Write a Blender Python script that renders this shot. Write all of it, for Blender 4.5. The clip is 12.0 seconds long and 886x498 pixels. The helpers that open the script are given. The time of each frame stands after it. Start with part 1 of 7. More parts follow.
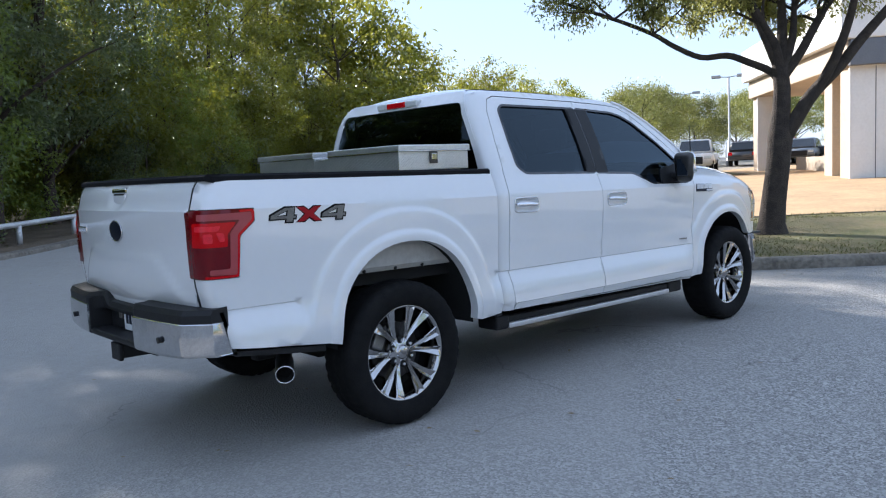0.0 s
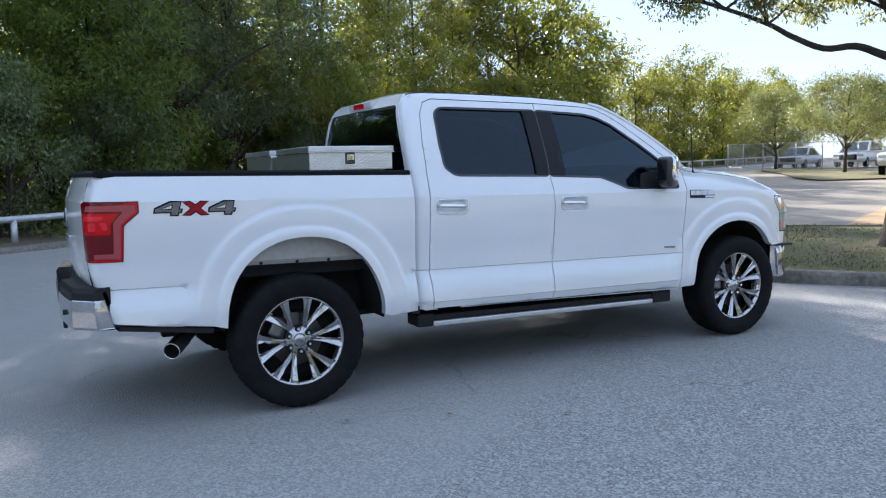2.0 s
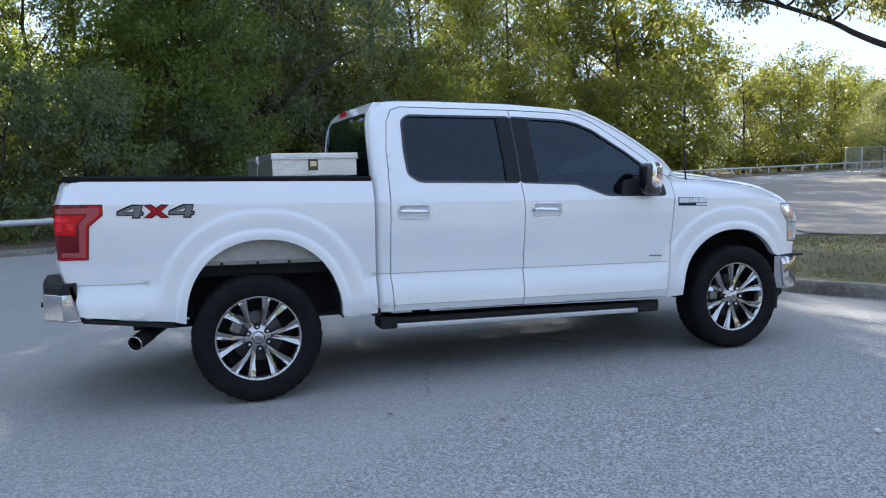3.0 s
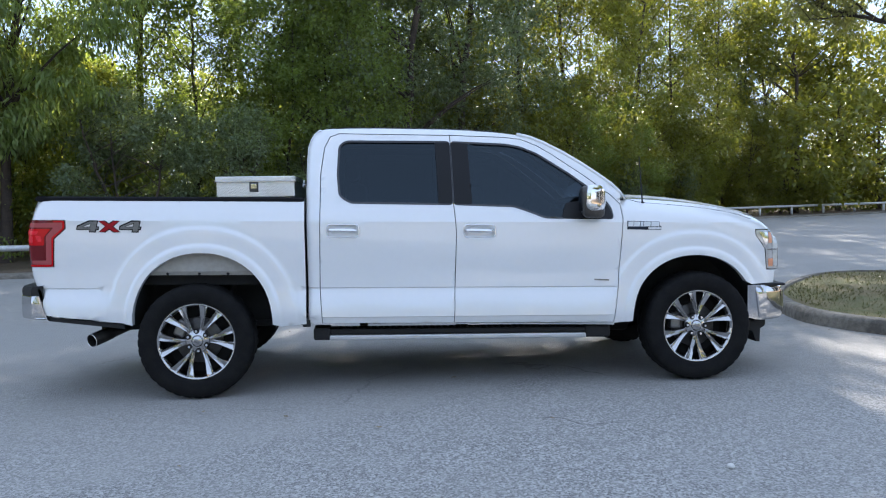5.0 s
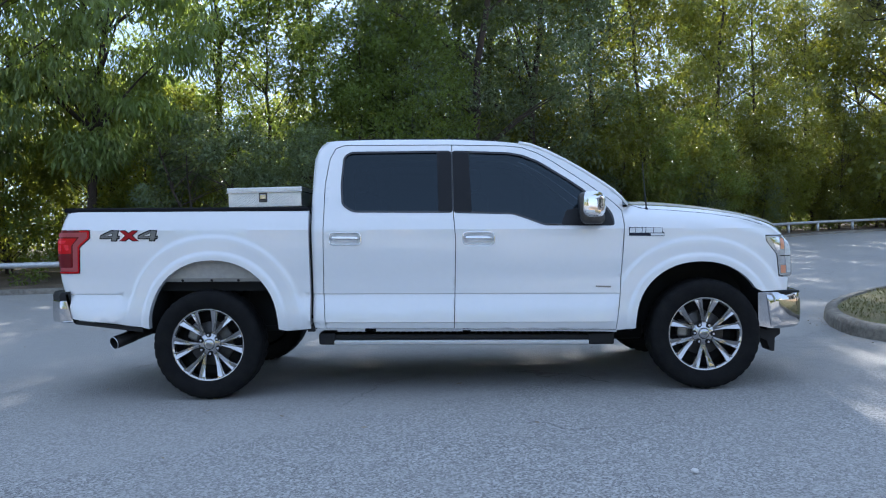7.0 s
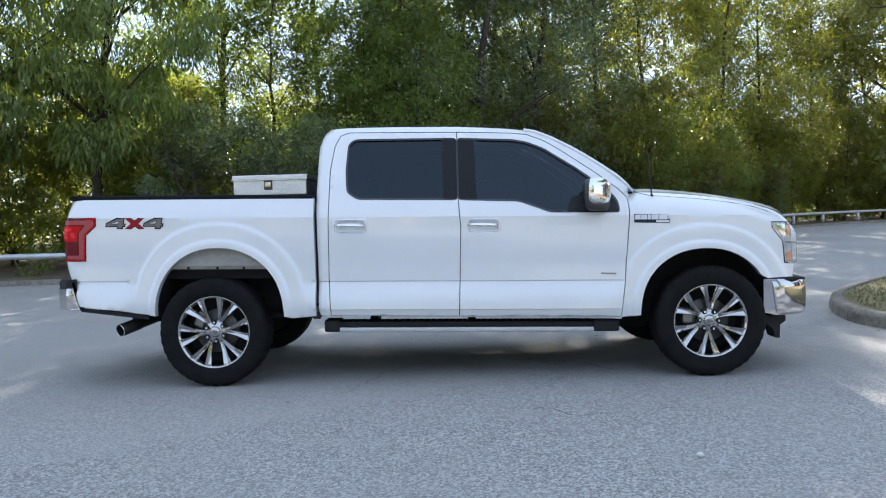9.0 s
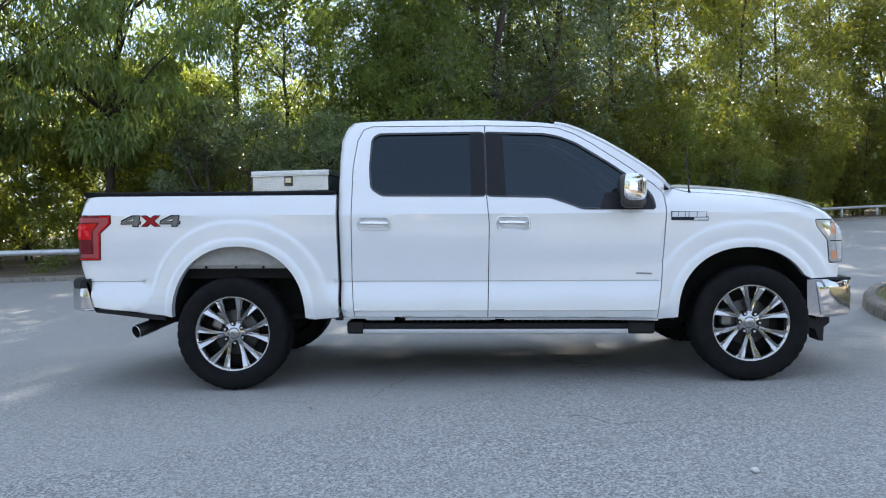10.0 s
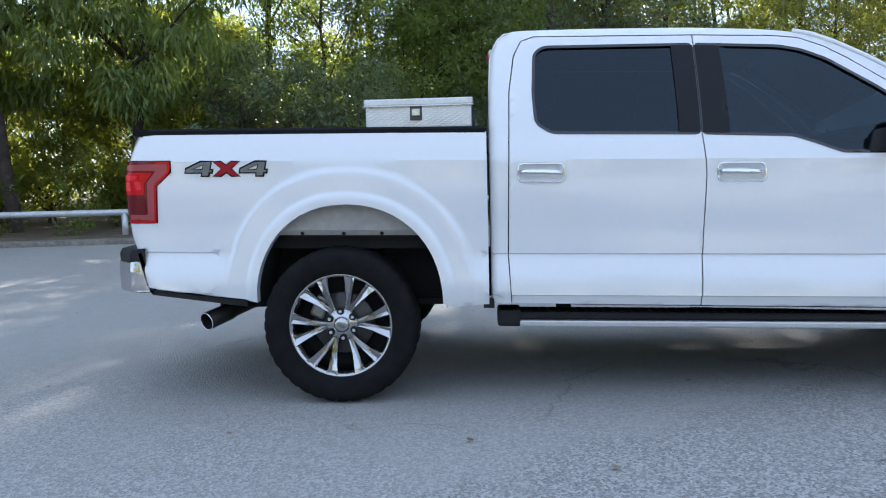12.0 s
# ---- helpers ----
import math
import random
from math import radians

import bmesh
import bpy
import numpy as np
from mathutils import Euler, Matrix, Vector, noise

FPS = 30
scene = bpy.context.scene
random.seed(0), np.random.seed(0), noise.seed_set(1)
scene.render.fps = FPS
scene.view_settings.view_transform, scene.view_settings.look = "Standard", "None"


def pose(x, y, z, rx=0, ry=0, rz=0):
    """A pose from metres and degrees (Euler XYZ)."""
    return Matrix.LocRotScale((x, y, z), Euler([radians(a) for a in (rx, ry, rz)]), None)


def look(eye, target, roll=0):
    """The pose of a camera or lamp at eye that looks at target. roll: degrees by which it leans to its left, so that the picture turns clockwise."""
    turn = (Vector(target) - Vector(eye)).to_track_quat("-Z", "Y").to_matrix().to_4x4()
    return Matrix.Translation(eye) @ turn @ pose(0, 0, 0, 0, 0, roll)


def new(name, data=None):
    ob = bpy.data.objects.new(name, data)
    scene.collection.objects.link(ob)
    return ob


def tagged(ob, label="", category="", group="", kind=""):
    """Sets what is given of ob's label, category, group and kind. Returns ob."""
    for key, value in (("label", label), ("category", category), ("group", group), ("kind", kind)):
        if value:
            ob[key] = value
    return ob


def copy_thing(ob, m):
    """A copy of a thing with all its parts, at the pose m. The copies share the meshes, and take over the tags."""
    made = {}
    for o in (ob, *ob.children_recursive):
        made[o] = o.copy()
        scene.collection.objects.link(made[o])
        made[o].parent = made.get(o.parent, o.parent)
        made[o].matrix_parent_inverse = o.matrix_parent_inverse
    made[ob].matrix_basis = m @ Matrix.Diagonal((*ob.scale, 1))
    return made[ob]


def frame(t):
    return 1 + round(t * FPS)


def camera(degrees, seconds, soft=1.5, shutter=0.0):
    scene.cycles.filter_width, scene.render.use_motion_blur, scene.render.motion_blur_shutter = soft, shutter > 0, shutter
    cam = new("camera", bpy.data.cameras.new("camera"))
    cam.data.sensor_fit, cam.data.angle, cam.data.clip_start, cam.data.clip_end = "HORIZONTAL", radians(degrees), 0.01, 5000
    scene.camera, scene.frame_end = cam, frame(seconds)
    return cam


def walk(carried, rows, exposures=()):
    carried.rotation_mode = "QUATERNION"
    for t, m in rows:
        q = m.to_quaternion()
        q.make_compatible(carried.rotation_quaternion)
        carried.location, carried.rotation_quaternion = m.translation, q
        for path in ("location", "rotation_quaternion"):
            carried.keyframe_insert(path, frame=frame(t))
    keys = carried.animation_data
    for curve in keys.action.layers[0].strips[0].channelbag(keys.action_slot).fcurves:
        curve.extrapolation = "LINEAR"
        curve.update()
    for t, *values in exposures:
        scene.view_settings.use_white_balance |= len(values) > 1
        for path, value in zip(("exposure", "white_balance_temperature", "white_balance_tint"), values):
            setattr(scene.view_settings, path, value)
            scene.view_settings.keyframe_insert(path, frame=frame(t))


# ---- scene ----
cam = camera(59.3, 12.0, 1.15)
PATH = [
    (0, (-2.71, -4.299, 1.417), (-1.375, -2.822, 1.217), -2.8),
    (0.5, (-2.469, -4.578, 1.42), (-1.229, -3.022, 1.214), -2.6),
    (1, (-2.155, -4.895, 1.398), (-1.015, -3.265, 1.189), -2.1),
    (1.5, (-1.769, -5.148, 1.417), (-0.735, -3.448, 1.207), -1.6),
    (2, (-1.347, -5.44, 1.427), (-0.433, -3.673, 1.219), -1.4),
    (2.5, (-0.925, -5.677, 1.426), (-0.136, -3.85, 1.22), -1.2),
    (3, (-0.497, -5.92, 1.43), (0.162, -4.042, 1.235), -1.2),
    (3.5, (-0.067, -6.164, 1.433), (0.469, -4.246, 1.255), -1.2),
    (5.5, (1.518, -6.603, 1.285), (1.621, -4.608, 1.198), -0.9),
    (6, (1.694, -6.638, 1.263), (1.728, -4.639, 1.187), -1.0),
    (6.5, (1.785, -6.676, 1.25), (1.773, -4.677, 1.186), -1.2),
    (7, (1.852, -6.69, 1.239), (1.822, -4.691, 1.184), -1.4),
    (9, (1.844, -6.693, 1.2), (1.803, -4.695, 1.126), -1.5),
    (9.5, (1.828, -6.64, 1.209), (1.776, -4.642, 1.129), -1.5),
    (10, (1.72, -6.46, 1.223), (1.651, -4.463, 1.136), -1.5),
    (10.5, (1.496, -6.143, 1.224), (1.407, -4.148, 1.124), -1.5),
    (11, (1.266, -5.754, 1.21), (1.156, -3.761, 1.089), -1.4),
    (11.5, (0.982, -5.35, 1.185), (0.862, -3.359, 1.034), -1.4),
    (12, (0.773, -4.902, 1.159), (0.657, -2.913, 0.978), -1.4),
]
walk(cam, [(t, look(eye, target, roll)) for t, eye, target, roll in PATH], [(0, 1.3, 5700, 14), (2.0, 1.43, 5650, 14), (3.5, 1.54, 5700, 14), (5.5, 1.66, 5850, 14), (6.1, 1.48, 5550, 14), (7.2, 1.46, 5450, 13), (8.8, 1.68, 6000, 13), (10, 1.72, 5950, 13), (12, 1.72, 5800, 13)])

# ---- sky and sun: low sun beyond the woods, the truck stands in their shade ----
SUN_AZ, SUN_EL = radians(6.0), radians(28.0)
world = bpy.data.worlds.new("daylight")
scene.world = world
world.use_nodes = True
wn = world.node_tree
sky = wn.nodes.new("ShaderNodeTexSky")
sky.sky_type = "NISHITA"
sky.sun_disc = False
sky.sun_elevation = SUN_EL
sky.sun_rotation = SUN_AZ
sky.air_density, sky.dust_density, sky.ozone_density = 1.0, 0.2, 1.0
wn.nodes["Background"].inputs["Strength"].default_value = 0.15
# thin even haze over the clear sky
haze = wn.nodes.new("ShaderNodeMix")
haze.data_type = "RGBA"
haze.inputs["Factor"].default_value = 0.84
haze.inputs["B"].default_value = (1.93, 2.30, 2.80, 1)
wn.links.new(sky.outputs["Color"], haze.inputs["A"])
wn.links.new(haze.outputs["Result"], wn.nodes["Background"].inputs["Color"])
sun = new("sun", bpy.data.lights.new("sun", "SUN"))
sun.data.energy, sun.data.angle, sun.data.color = 5.0, radians(0.55), (1.0, 0.90, 0.74)
sun.matrix_world = look((math.sin(SUN_AZ) * math.cos(SUN_EL) * 60, math.cos(SUN_AZ) * math.cos(SUN_EL) * 60, math.sin(SUN_EL) * 60), (0, 0, 0))
scene.view_settings.exposure = 1.2


# ---- materials ----
def mat(name, color, rough=0.6, metal=0.0, coat=0.0, spec=0.5, vary=0.0, scale=8.0, bump=0.0, bump_scale=60.0, color2=None, island=0.0, trans=0.0):
    """A principled material with two scales of colour variation and a fine relief."""
    m = bpy.data.materials.new(name)
    m.use_nodes = True
    nt = m.node_tree
    b = nt.nodes["Principled BSDF"]
    b.inputs["Base Color"].default_value = (*color, 1)
    b.inputs["Roughness"].default_value = rough
    b.inputs["Metallic"].default_value = metal
    b.inputs["Coat Weight"].default_value = coat
    b.inputs["Coat Roughness"].default_value = 0.02
    b.inputs["Specular IOR Level"].default_value = spec
    b.inputs["Transmission Weight"].default_value = trans
    tc = nt.nodes.new("ShaderNodeTexCoord")
    if vary or color2:
        c2 = color2 or tuple(c * (1 - vary) for c in color)
        n1 = nt.nodes.new("ShaderNodeTexNoise")
        n1.inputs["Scale"].default_value, n1.inputs["Detail"].default_value = scale, 6
        nt.links.new(tc.outputs["Object"], n1.inputs["Vector"])
        n2 = nt.nodes.new("ShaderNodeTexNoise")
        n2.inputs["Scale"].default_value, n2.inputs["Detail"].default_value = scale * 9, 4
        nt.links.new(tc.outputs["Object"], n2.inputs["Vector"])
        ad = nt.nodes.new("ShaderNodeMath")
        ad.operation = "ADD"
        nt.links.new(n1.outputs["Fac"], ad.inputs[0])
        nt.links.new(n2.outputs["Fac"], ad.inputs[1])
        mr = nt.nodes.new("ShaderNodeMapRange")
        mr.inputs["From Min"].default_value, mr.inputs["From Max"].default_value = 0.75, 1.25
        nt.links.new(ad.outputs[0], mr.inputs["Value"])
        mx = nt.nodes.new("ShaderNodeMix")
        mx.data_type = "RGBA"
        mx.inputs["A"].default_value, mx.inputs["B"].default_value = (*color, 1), (*c2, 1)
        nt.links.new(mr.outputs["Result"], mx.inputs["Factor"])
        nt.links.new(mx.outputs["Result"], b.inputs["Base Color"])
    if bump:
        n3 = nt.nodes.new("ShaderNodeTexNoise")
        n3.inputs["Scale"].default_value, n3.inputs["Detail"].default_value = bump_scale, 5
        nt.links.new(tc.outputs["Object"], n3.inputs["Vector"])
        bp = nt.nodes.new("ShaderNodeBump")
        bp.inputs["Strength"].default_value, bp.inputs["Distance"].default_value = bump, 0.02
        nt.links.new(n3.outputs["Fac"], bp.inputs["Height"])
        nt.links.new(bp.outputs["Normal"], b.inputs["Normal"])
    return m


def leaf_mat(name, dark, light, glow, share=0.45):
    """Leaves: diffuse front with light passing through, each leaf of its own shade."""
    m = bpy.data.materials.new(name)
    m.use_nodes = True
    nt = m.node_tree
    nt.nodes.clear()
    out = nt.nodes.new("ShaderNodeOutputMaterial")
    geo = nt.nodes.new("ShaderNodeNewGeometry")
    info = nt.nodes.new("ShaderNodeObjectInfo")
    mx = nt.nodes.new("ShaderNodeMix")
    mx.data_type = "RGBA"
    mx.inputs["A"].default_value, mx.inputs["B"].default_value = (*dark, 1), (*light, 1)
    nt.links.new(geo.outputs["Random Per Island"], mx.inputs["Factor"])
    hs = nt.nodes.new("ShaderNodeHueSaturation")
    mr = nt.nodes.new("ShaderNodeMapRange")
    mr.inputs["To Min"].default_value, mr.inputs["To Max"].default_value = 0.75, 1.3
    nt.links.new(info.outputs["Random"], mr.inputs["Value"])
    nt.links.new(mr.outputs["Result"], hs.inputs["Value"])
    nt.links.new(mx.outputs["Result"], hs.inputs["Color"])
    dif = nt.nodes.new("ShaderNodeBsdfPrincipled")
    dif.inputs["Roughness"].default_value, dif.inputs["Specular IOR Level"].default_value = 0.42, 0.4
    nt.links.new(hs.outputs["Color"], dif.inputs["Base Color"])
    tr = nt.nodes.new("ShaderNodeBsdfTranslucent")
    hs2 = nt.nodes.new("ShaderNodeHueSaturation")
    hs2.inputs["Color"].default_value = (*glow, 1)
    nt.links.new(mr.outputs["Result"], hs2.inputs["Value"])
    nt.links.new(hs2.outputs["Color"], tr.inputs["Color"])
    ms = nt.nodes.new("ShaderNodeMixShader")
    ms.inputs["Fac"].default_value = share
    nt.links.new(dif.outputs["BSDF"], ms.inputs[1])
    nt.links.new(tr.outputs["BSDF"], ms.inputs[2])
    nt.links.new(ms.outputs["Shader"], out.inputs["Surface"])
    return m


def asphalt_mat(name, base, grit, light, blotch, boundary=False):
    """Old asphalt: light and dark aggregate, wide worn patches, hairline cracks."""
    m = bpy.data.materials.new(name)
    m.use_nodes = True
    nt = m.node_tree
    b = nt.nodes["Principled BSDF"]
    b.inputs["Roughness"].default_value, b.inputs["Specular IOR Level"].default_value = 0.82, 0.3
    geo = nt.nodes.new("ShaderNodeNewGeometry")

    def noise_node(scale, detail, lo, hi):
        n = nt.nodes.new("ShaderNodeTexNoise")
        n.inputs["Scale"].default_value, n.inputs["Detail"].default_value = scale, detail
        nt.links.new(geo.outputs["Position"], n.inputs["Vector"])
        r = nt.nodes.new("ShaderNodeMapRange")
        r.inputs["From Min"].default_value, r.inputs["From Max"].default_value = lo, hi
        nt.links.new(n.outputs["Fac"], r.inputs["Value"])
        return r.outputs["Result"]

    def mixed(fac, a, c):
        x = nt.nodes.new("ShaderNodeMix")
        x.data_type = "RGBA"
        nt.links.new(fac, x.inputs["Factor"])
        for key, v in (("A", a), ("B", c)):
            if isinstance(v, tuple):
                x.inputs[key].default_value = (*v, 1)
            else:
                nt.links.new(v, x.inputs[key])
        return x.outputs["Result"]

    grain = noise_node(110, 3, 0.38, 0.64)
    wide = noise_node(0.35, 5, 0.40, 0.66)
    mid = noise_node(2.6, 6, 0.45, 0.75)
    vor = nt.nodes.new("ShaderNodeTexVoronoi")
    vor.inputs["Scale"].default_value = 82
    nt.links.new(geo.outputs["Position"], vor.inputs["Vector"])
    vr = nt.nodes.new("ShaderNodeMapRange")
    vr.inputs["From Min"].default_value, vr.inputs["From Max"].default_value = 0.30, 1.05
    nt.links.new(vor.outputs["Color"], vr.inputs["Value"])
    c = mixed(grain, base, grit)
    c = mixed(vr.outputs["Result"], c, light)
    if boundary:
        # the aggregate is worn smooth and dusty towards the woods
        sep = nt.nodes.new("ShaderNodeSeparateXYZ")
        nt.links.new(geo.outputs["Position"], sep.inputs[0])
        off = nt.nodes.new("ShaderNodeMath")
        off.operation, off.inputs[1].default_value = "MULTIPLY_ADD", 1.1
        nt.links.new(noise_node(0.9, 5, 0.3, 0.7), off.inputs[0])
        nt.links.new(sep.outputs["Y"], off.inputs[2])
        worn = nt.nodes.new("ShaderNodeMapRange")
        worn.interpolation_type = "SMOOTHSTEP"
        worn.inputs["From Min"].default_value, worn.inputs["From Max"].default_value = -1.3, 0.7
        worn.inputs["To Max"].default_value = 0.82
        nt.links.new(off.outputs[0], worn.inputs["Value"])
        c = mixed(worn.outputs["Result"], c, mixed(noise_node(9, 6, 0.3, 0.7), (0.31, 0.30, 0.28), (0.25, 0.24, 0.222)))
    sub = nt.nodes.new("ShaderNodeMath")
    sub.operation, sub.inputs[1].default_value = "MULTIPLY", 0.45
    nt.links.new(wide, sub.inputs[0])
    c = mixed(sub.outputs[0], c, blotch)
    sub2 = nt.nodes.new("ShaderNodeMath")
    sub2.operation, sub2.inputs[1].default_value = "MULTIPLY", 0.35
    nt.links.new(mid, sub2.inputs[0])
    c = mixed(sub2.outputs[0], c, grit)
    # hairline cracks that come and go
    warp = nt.nodes.new("ShaderNodeTexNoise")
    warp.inputs["Scale"].default_value, warp.inputs["Detail"].default_value = 1.7, 6
    nt.links.new(geo.outputs["Position"], warp.inputs["Vector"])
    shift = nt.nodes.new("ShaderNodeVectorMath")
    shift.operation, shift.inputs[1].default_value = "MULTIPLY_ADD", (0.9, 0.9, 0)
    nt.links.new(warp.outputs["Color"], shift.inputs[0])
    nt.links.new(geo.outputs["Position"], shift.inputs[2])
    net = nt.nodes.new("ShaderNodeTexVoronoi")
    net.feature = "DISTANCE_TO_EDGE"
    net.inputs["Scale"].default_value = 0.42
    nt.links.new(shift.outputs["Vector"], net.inputs["Vector"])
    line = nt.nodes.new("ShaderNodeMapRange")
    line.inputs["From Min"].default_value, line.inputs["From Max"].default_value = 0.0012, 0.0034
    line.inputs["To Min"].default_value, line.inputs["To Max"].default_value = 0.5, 0.0
    nt.links.new(net.outputs["Distance"], line.inputs["Value"])
    some = nt.nodes.new("ShaderNodeMath")
    some.operation = "MULTIPLY"
    nt.links.new(line.outputs["Result"], some.inputs[0])
    nt.links.new(noise_node(0.55, 3, 0.52, 0.60), some.inputs[1])
    c = mixed(some.outputs[0], c, tuple(v * 0.35 for v in base))
    if boundary:
        # slightly paler on one side of a wavering slanted line
        dot = nt.nodes.new("ShaderNodeVectorMath")
        dot.operation = "DOT_PRODUCT"
        dot.inputs[1].default_value = (-0.605, 0.796, 0)
        nt.links.new(geo.outputs["Position"], dot.inputs[0])
        wob = nt.nodes.new("ShaderNodeMath")
        wob.operation, wob.inputs[1].default_value = "MULTIPLY", 0.14
        nt.links.new(mid, wob.inputs[0])
        add = nt.nodes.new("ShaderNodeMath")
        add.operation = "ADD"
        nt.links.new(dot.outputs["Value"], add.inputs[0])
        nt.links.new(wob.outputs[0], add.inputs[1])
        ramp = nt.nodes.new("ShaderNodeMapRange")
        ramp.inputs["From Min"].default_value, ramp.inputs["From Max"].default_value = -2.04, -1.92
        ramp.inputs["To Max"].default_value = 0.30
        nt.links.new(add.outputs[0], ramp.inputs["Value"])
        c = mixed(ramp.outputs["Result"], c, tuple(v * 1.12 for v in blotch))
    nt.links.new(c, b.inputs["Base Color"])
    bp = nt.nodes.new("ShaderNodeBump")
    bp.inputs["Strength"].default_value, bp.inputs["Distance"].default_value = 0.8, 0.006
    nt.links.new(vor.outputs["Distance"], bp.inputs["Height"])
    nt.links.new(bp.outputs["Normal"], b.inputs["Normal"])
    return m


M_ASPHALT = asphalt_mat("old_asphalt", (0.085, 0.082, 0.078), (0.33, 0.32, 0.30), (0.62, 0.60, 0.57), (0.36, 0.345, 0.32), True)
# lot asphalt again, its colour toned darker and tan to look warmly sunlit
M_DRIVE = asphalt_mat("sun_toned_drive_asphalt", (0.15, 0.13, 0.105), (0.30, 0.255, 0.20), (0.42, 0.37, 0.30), (0.31, 0.265, 0.21))
M_PLAZA = mat("tan_paving", (0.50, 0.33, 0.17), 0.85, vary=0.3, scale=0.8, bump=0.2, bump_scale=40)
M_KERB = mat("kerb_concrete", (0.25, 0.225, 0.185), 0.9, color2=(0.11, 0.098, 0.082), scale=2.0, bump=0.5, bump_scale=50)
M_DIRT = mat("leaf_litter", (0.16, 0.115, 0.075), 0.95, color2=(0.07, 0.055, 0.035), scale=1.6, bump=0.9, bump_scale=25)
M_TURF = mat("dry_turf", (0.12, 0.125, 0.042), 0.95, color2=(0.21, 0.165, 0.085), scale=1.1, bump=0.8, bump_scale=70)
M_GALV = mat("galvanised_pipe", (0.62, 0.63, 0.64), 0.45, metal=0.35, vary=0.3, scale=4, bump=0.1)
M_BARK = mat("bark", (0.085, 0.062, 0.047), 0.95, color2=(0.035, 0.027, 0.022), scale=5, bump=1.0, bump_scale=28)
M_BARK_OAK = mat("oak_bark", (0.075, 0.058, 0.048), 0.95, color2=(0.03, 0.025, 0.021), scale=9, bump=1.0, bump_scale=45)
M_LEAF = leaf_mat("wood_leaf", (0.042, 0.068, 0.016), (0.15, 0.19, 0.05), (0.34, 0.42, 0.06), 0.40)
M_LEAF_DARK = leaf_mat("juniper_leaf", (0.040, 0.060, 0.032), (0.17, 0.205, 0.112), (0.24, 0.29, 0.07), 0.34)
# yellower, stronger through-colour puts the sun's backlight into the deep leaves
M_LEAF_YEL = leaf_mat("backlit_leaf", (0.05, 0.08, 0.016), (0.14, 0.165, 0.035), (0.48, 0.50, 0.06), 0.48)
M_LEAF_WILLOW = leaf_mat("hanging_leaf", (0.06, 0.09, 0.025), (0.20, 0.25, 0.09), (0.36, 0.44, 0.07), 0.40)
M_LEAF_OLIVE = leaf_mat("olive_leaf", (0.044, 0.062, 0.013), (0.155, 0.17, 0.04), (0.40, 0.40, 0.04), 0.40)
M_LEAF_OAK = leaf_mat("live_oak_leaf", (0.075, 0.09, 0.032), (0.23, 0.24, 0.09), (0.48, 0.48, 0.13), 0.44)
M_LEAF_LOT = leaf_mat("lot_oak_leaf", (0.05, 0.064, 0.022), (0.155, 0.17, 0.06), (0.30, 0.31, 0.08), 0.36)
M_WHITEWALL = mat("white_render", (0.80, 0.79, 0.76), 0.7, vary=0.08, scale=1.2, bump=0.05)
M_TANWALL = mat("tan_render", (0.52, 0.43, 0.33), 0.8, vary=0.12, scale=1.2, bump=0.1)
M_DARKBAND = mat("grey_metal_band", (0.16, 0.17, 0.19), 0.45, metal=0.3, vary=0.15, scale=2)
M_WINDARK = mat("dark_window_glass", (0.02, 0.025, 0.03), 0.06, spec=0.8)
M_LAMPHEAD = mat("lamp_head_grey", (0.42, 0.42, 0.42), 0.5, metal=0.4, vary=0.1)
M_STONE = mat("pale_pebble", (0.72, 0.70, 0.66), 0.7, vary=0.2, scale=20)

# truck materials
M_PAINT = mat("white_pearl_paint", (0.765, 0.765, 0.77), 0.32, coat=1.0, vary=0.02, scale=3)
M_PAINT.node_tree.nodes["Principled BSDF"].inputs["Coat IOR"].default_value = 1.75
M_CHROME = mat("chrome", (0.86, 0.86, 0.87), 0.07, metal=1.0, vary=0.06, scale=12)
M_WHEEL = mat("wheel_chrome", (0.54, 0.53, 0.52), 0.07, metal=1.0, vary=0.1, scale=15)
M_CHROME_DULL = mat("worn_chrome", (0.66, 0.66, 0.67), 0.14, metal=1.0, vary=0.2, scale=6)
M_BUMPER = mat("bumper_chrome", (0.62, 0.62, 0.63), 0.07, metal=1.0, vary=0.12, scale=7)
M_BRUSHED = mat("brushed_aluminium", (0.66, 0.66, 0.67), 0.38, metal=0.6, vary=0.12, scale=14)
M_BLACK = mat("black_plastic", (0.014, 0.014, 0.0155), 0.55, spec=0.35, vary=0.3, scale=12, bump=0.12, bump_scale=220)
M_CAP = mat("matte_black_moulding", (0.013, 0.013, 0.0145), 0.85, spec=0.12, vary=0.3, scale=12, bump=0.12, bump_scale=220)
M_GLOSSBLACK = mat("gloss_black_trim", (0.012, 0.012, 0.014), 0.12, coat=0.6, vary=0.2, scale=9)
M_PILLAR = mat("black_pillar_film", (0.008, 0.008, 0.009), 0.35, spec=0.25, vary=0.2, scale=9)
M_DARK = mat("underbody_dark", (0.010, 0.0095, 0.009), 0.9, vary=0.4, scale=6)
M_LINER = mat("arch_liner", (0.014, 0.014, 0.014), 0.85, vary=0.3, scale=9, bump=0.2)
M_INNERFENDER = mat("inner_fender_primer", (0.44, 0.42, 0.385), 0.75, color2=(0.36, 0.34, 0.31), scale=3, bump=0.1)
M_RUBBER = mat("tyre_rubber", (0.008, 0.008, 0.009), 0.75, spec=0.10, color2=(0.015, 0.0148, 0.0145), scale=14, bump=0.15, bump_scale=150)
M_DISC = mat("brake_steel", (0.30, 0.29, 0.28), 0.4, metal=0.9, vary=0.3, scale=20)
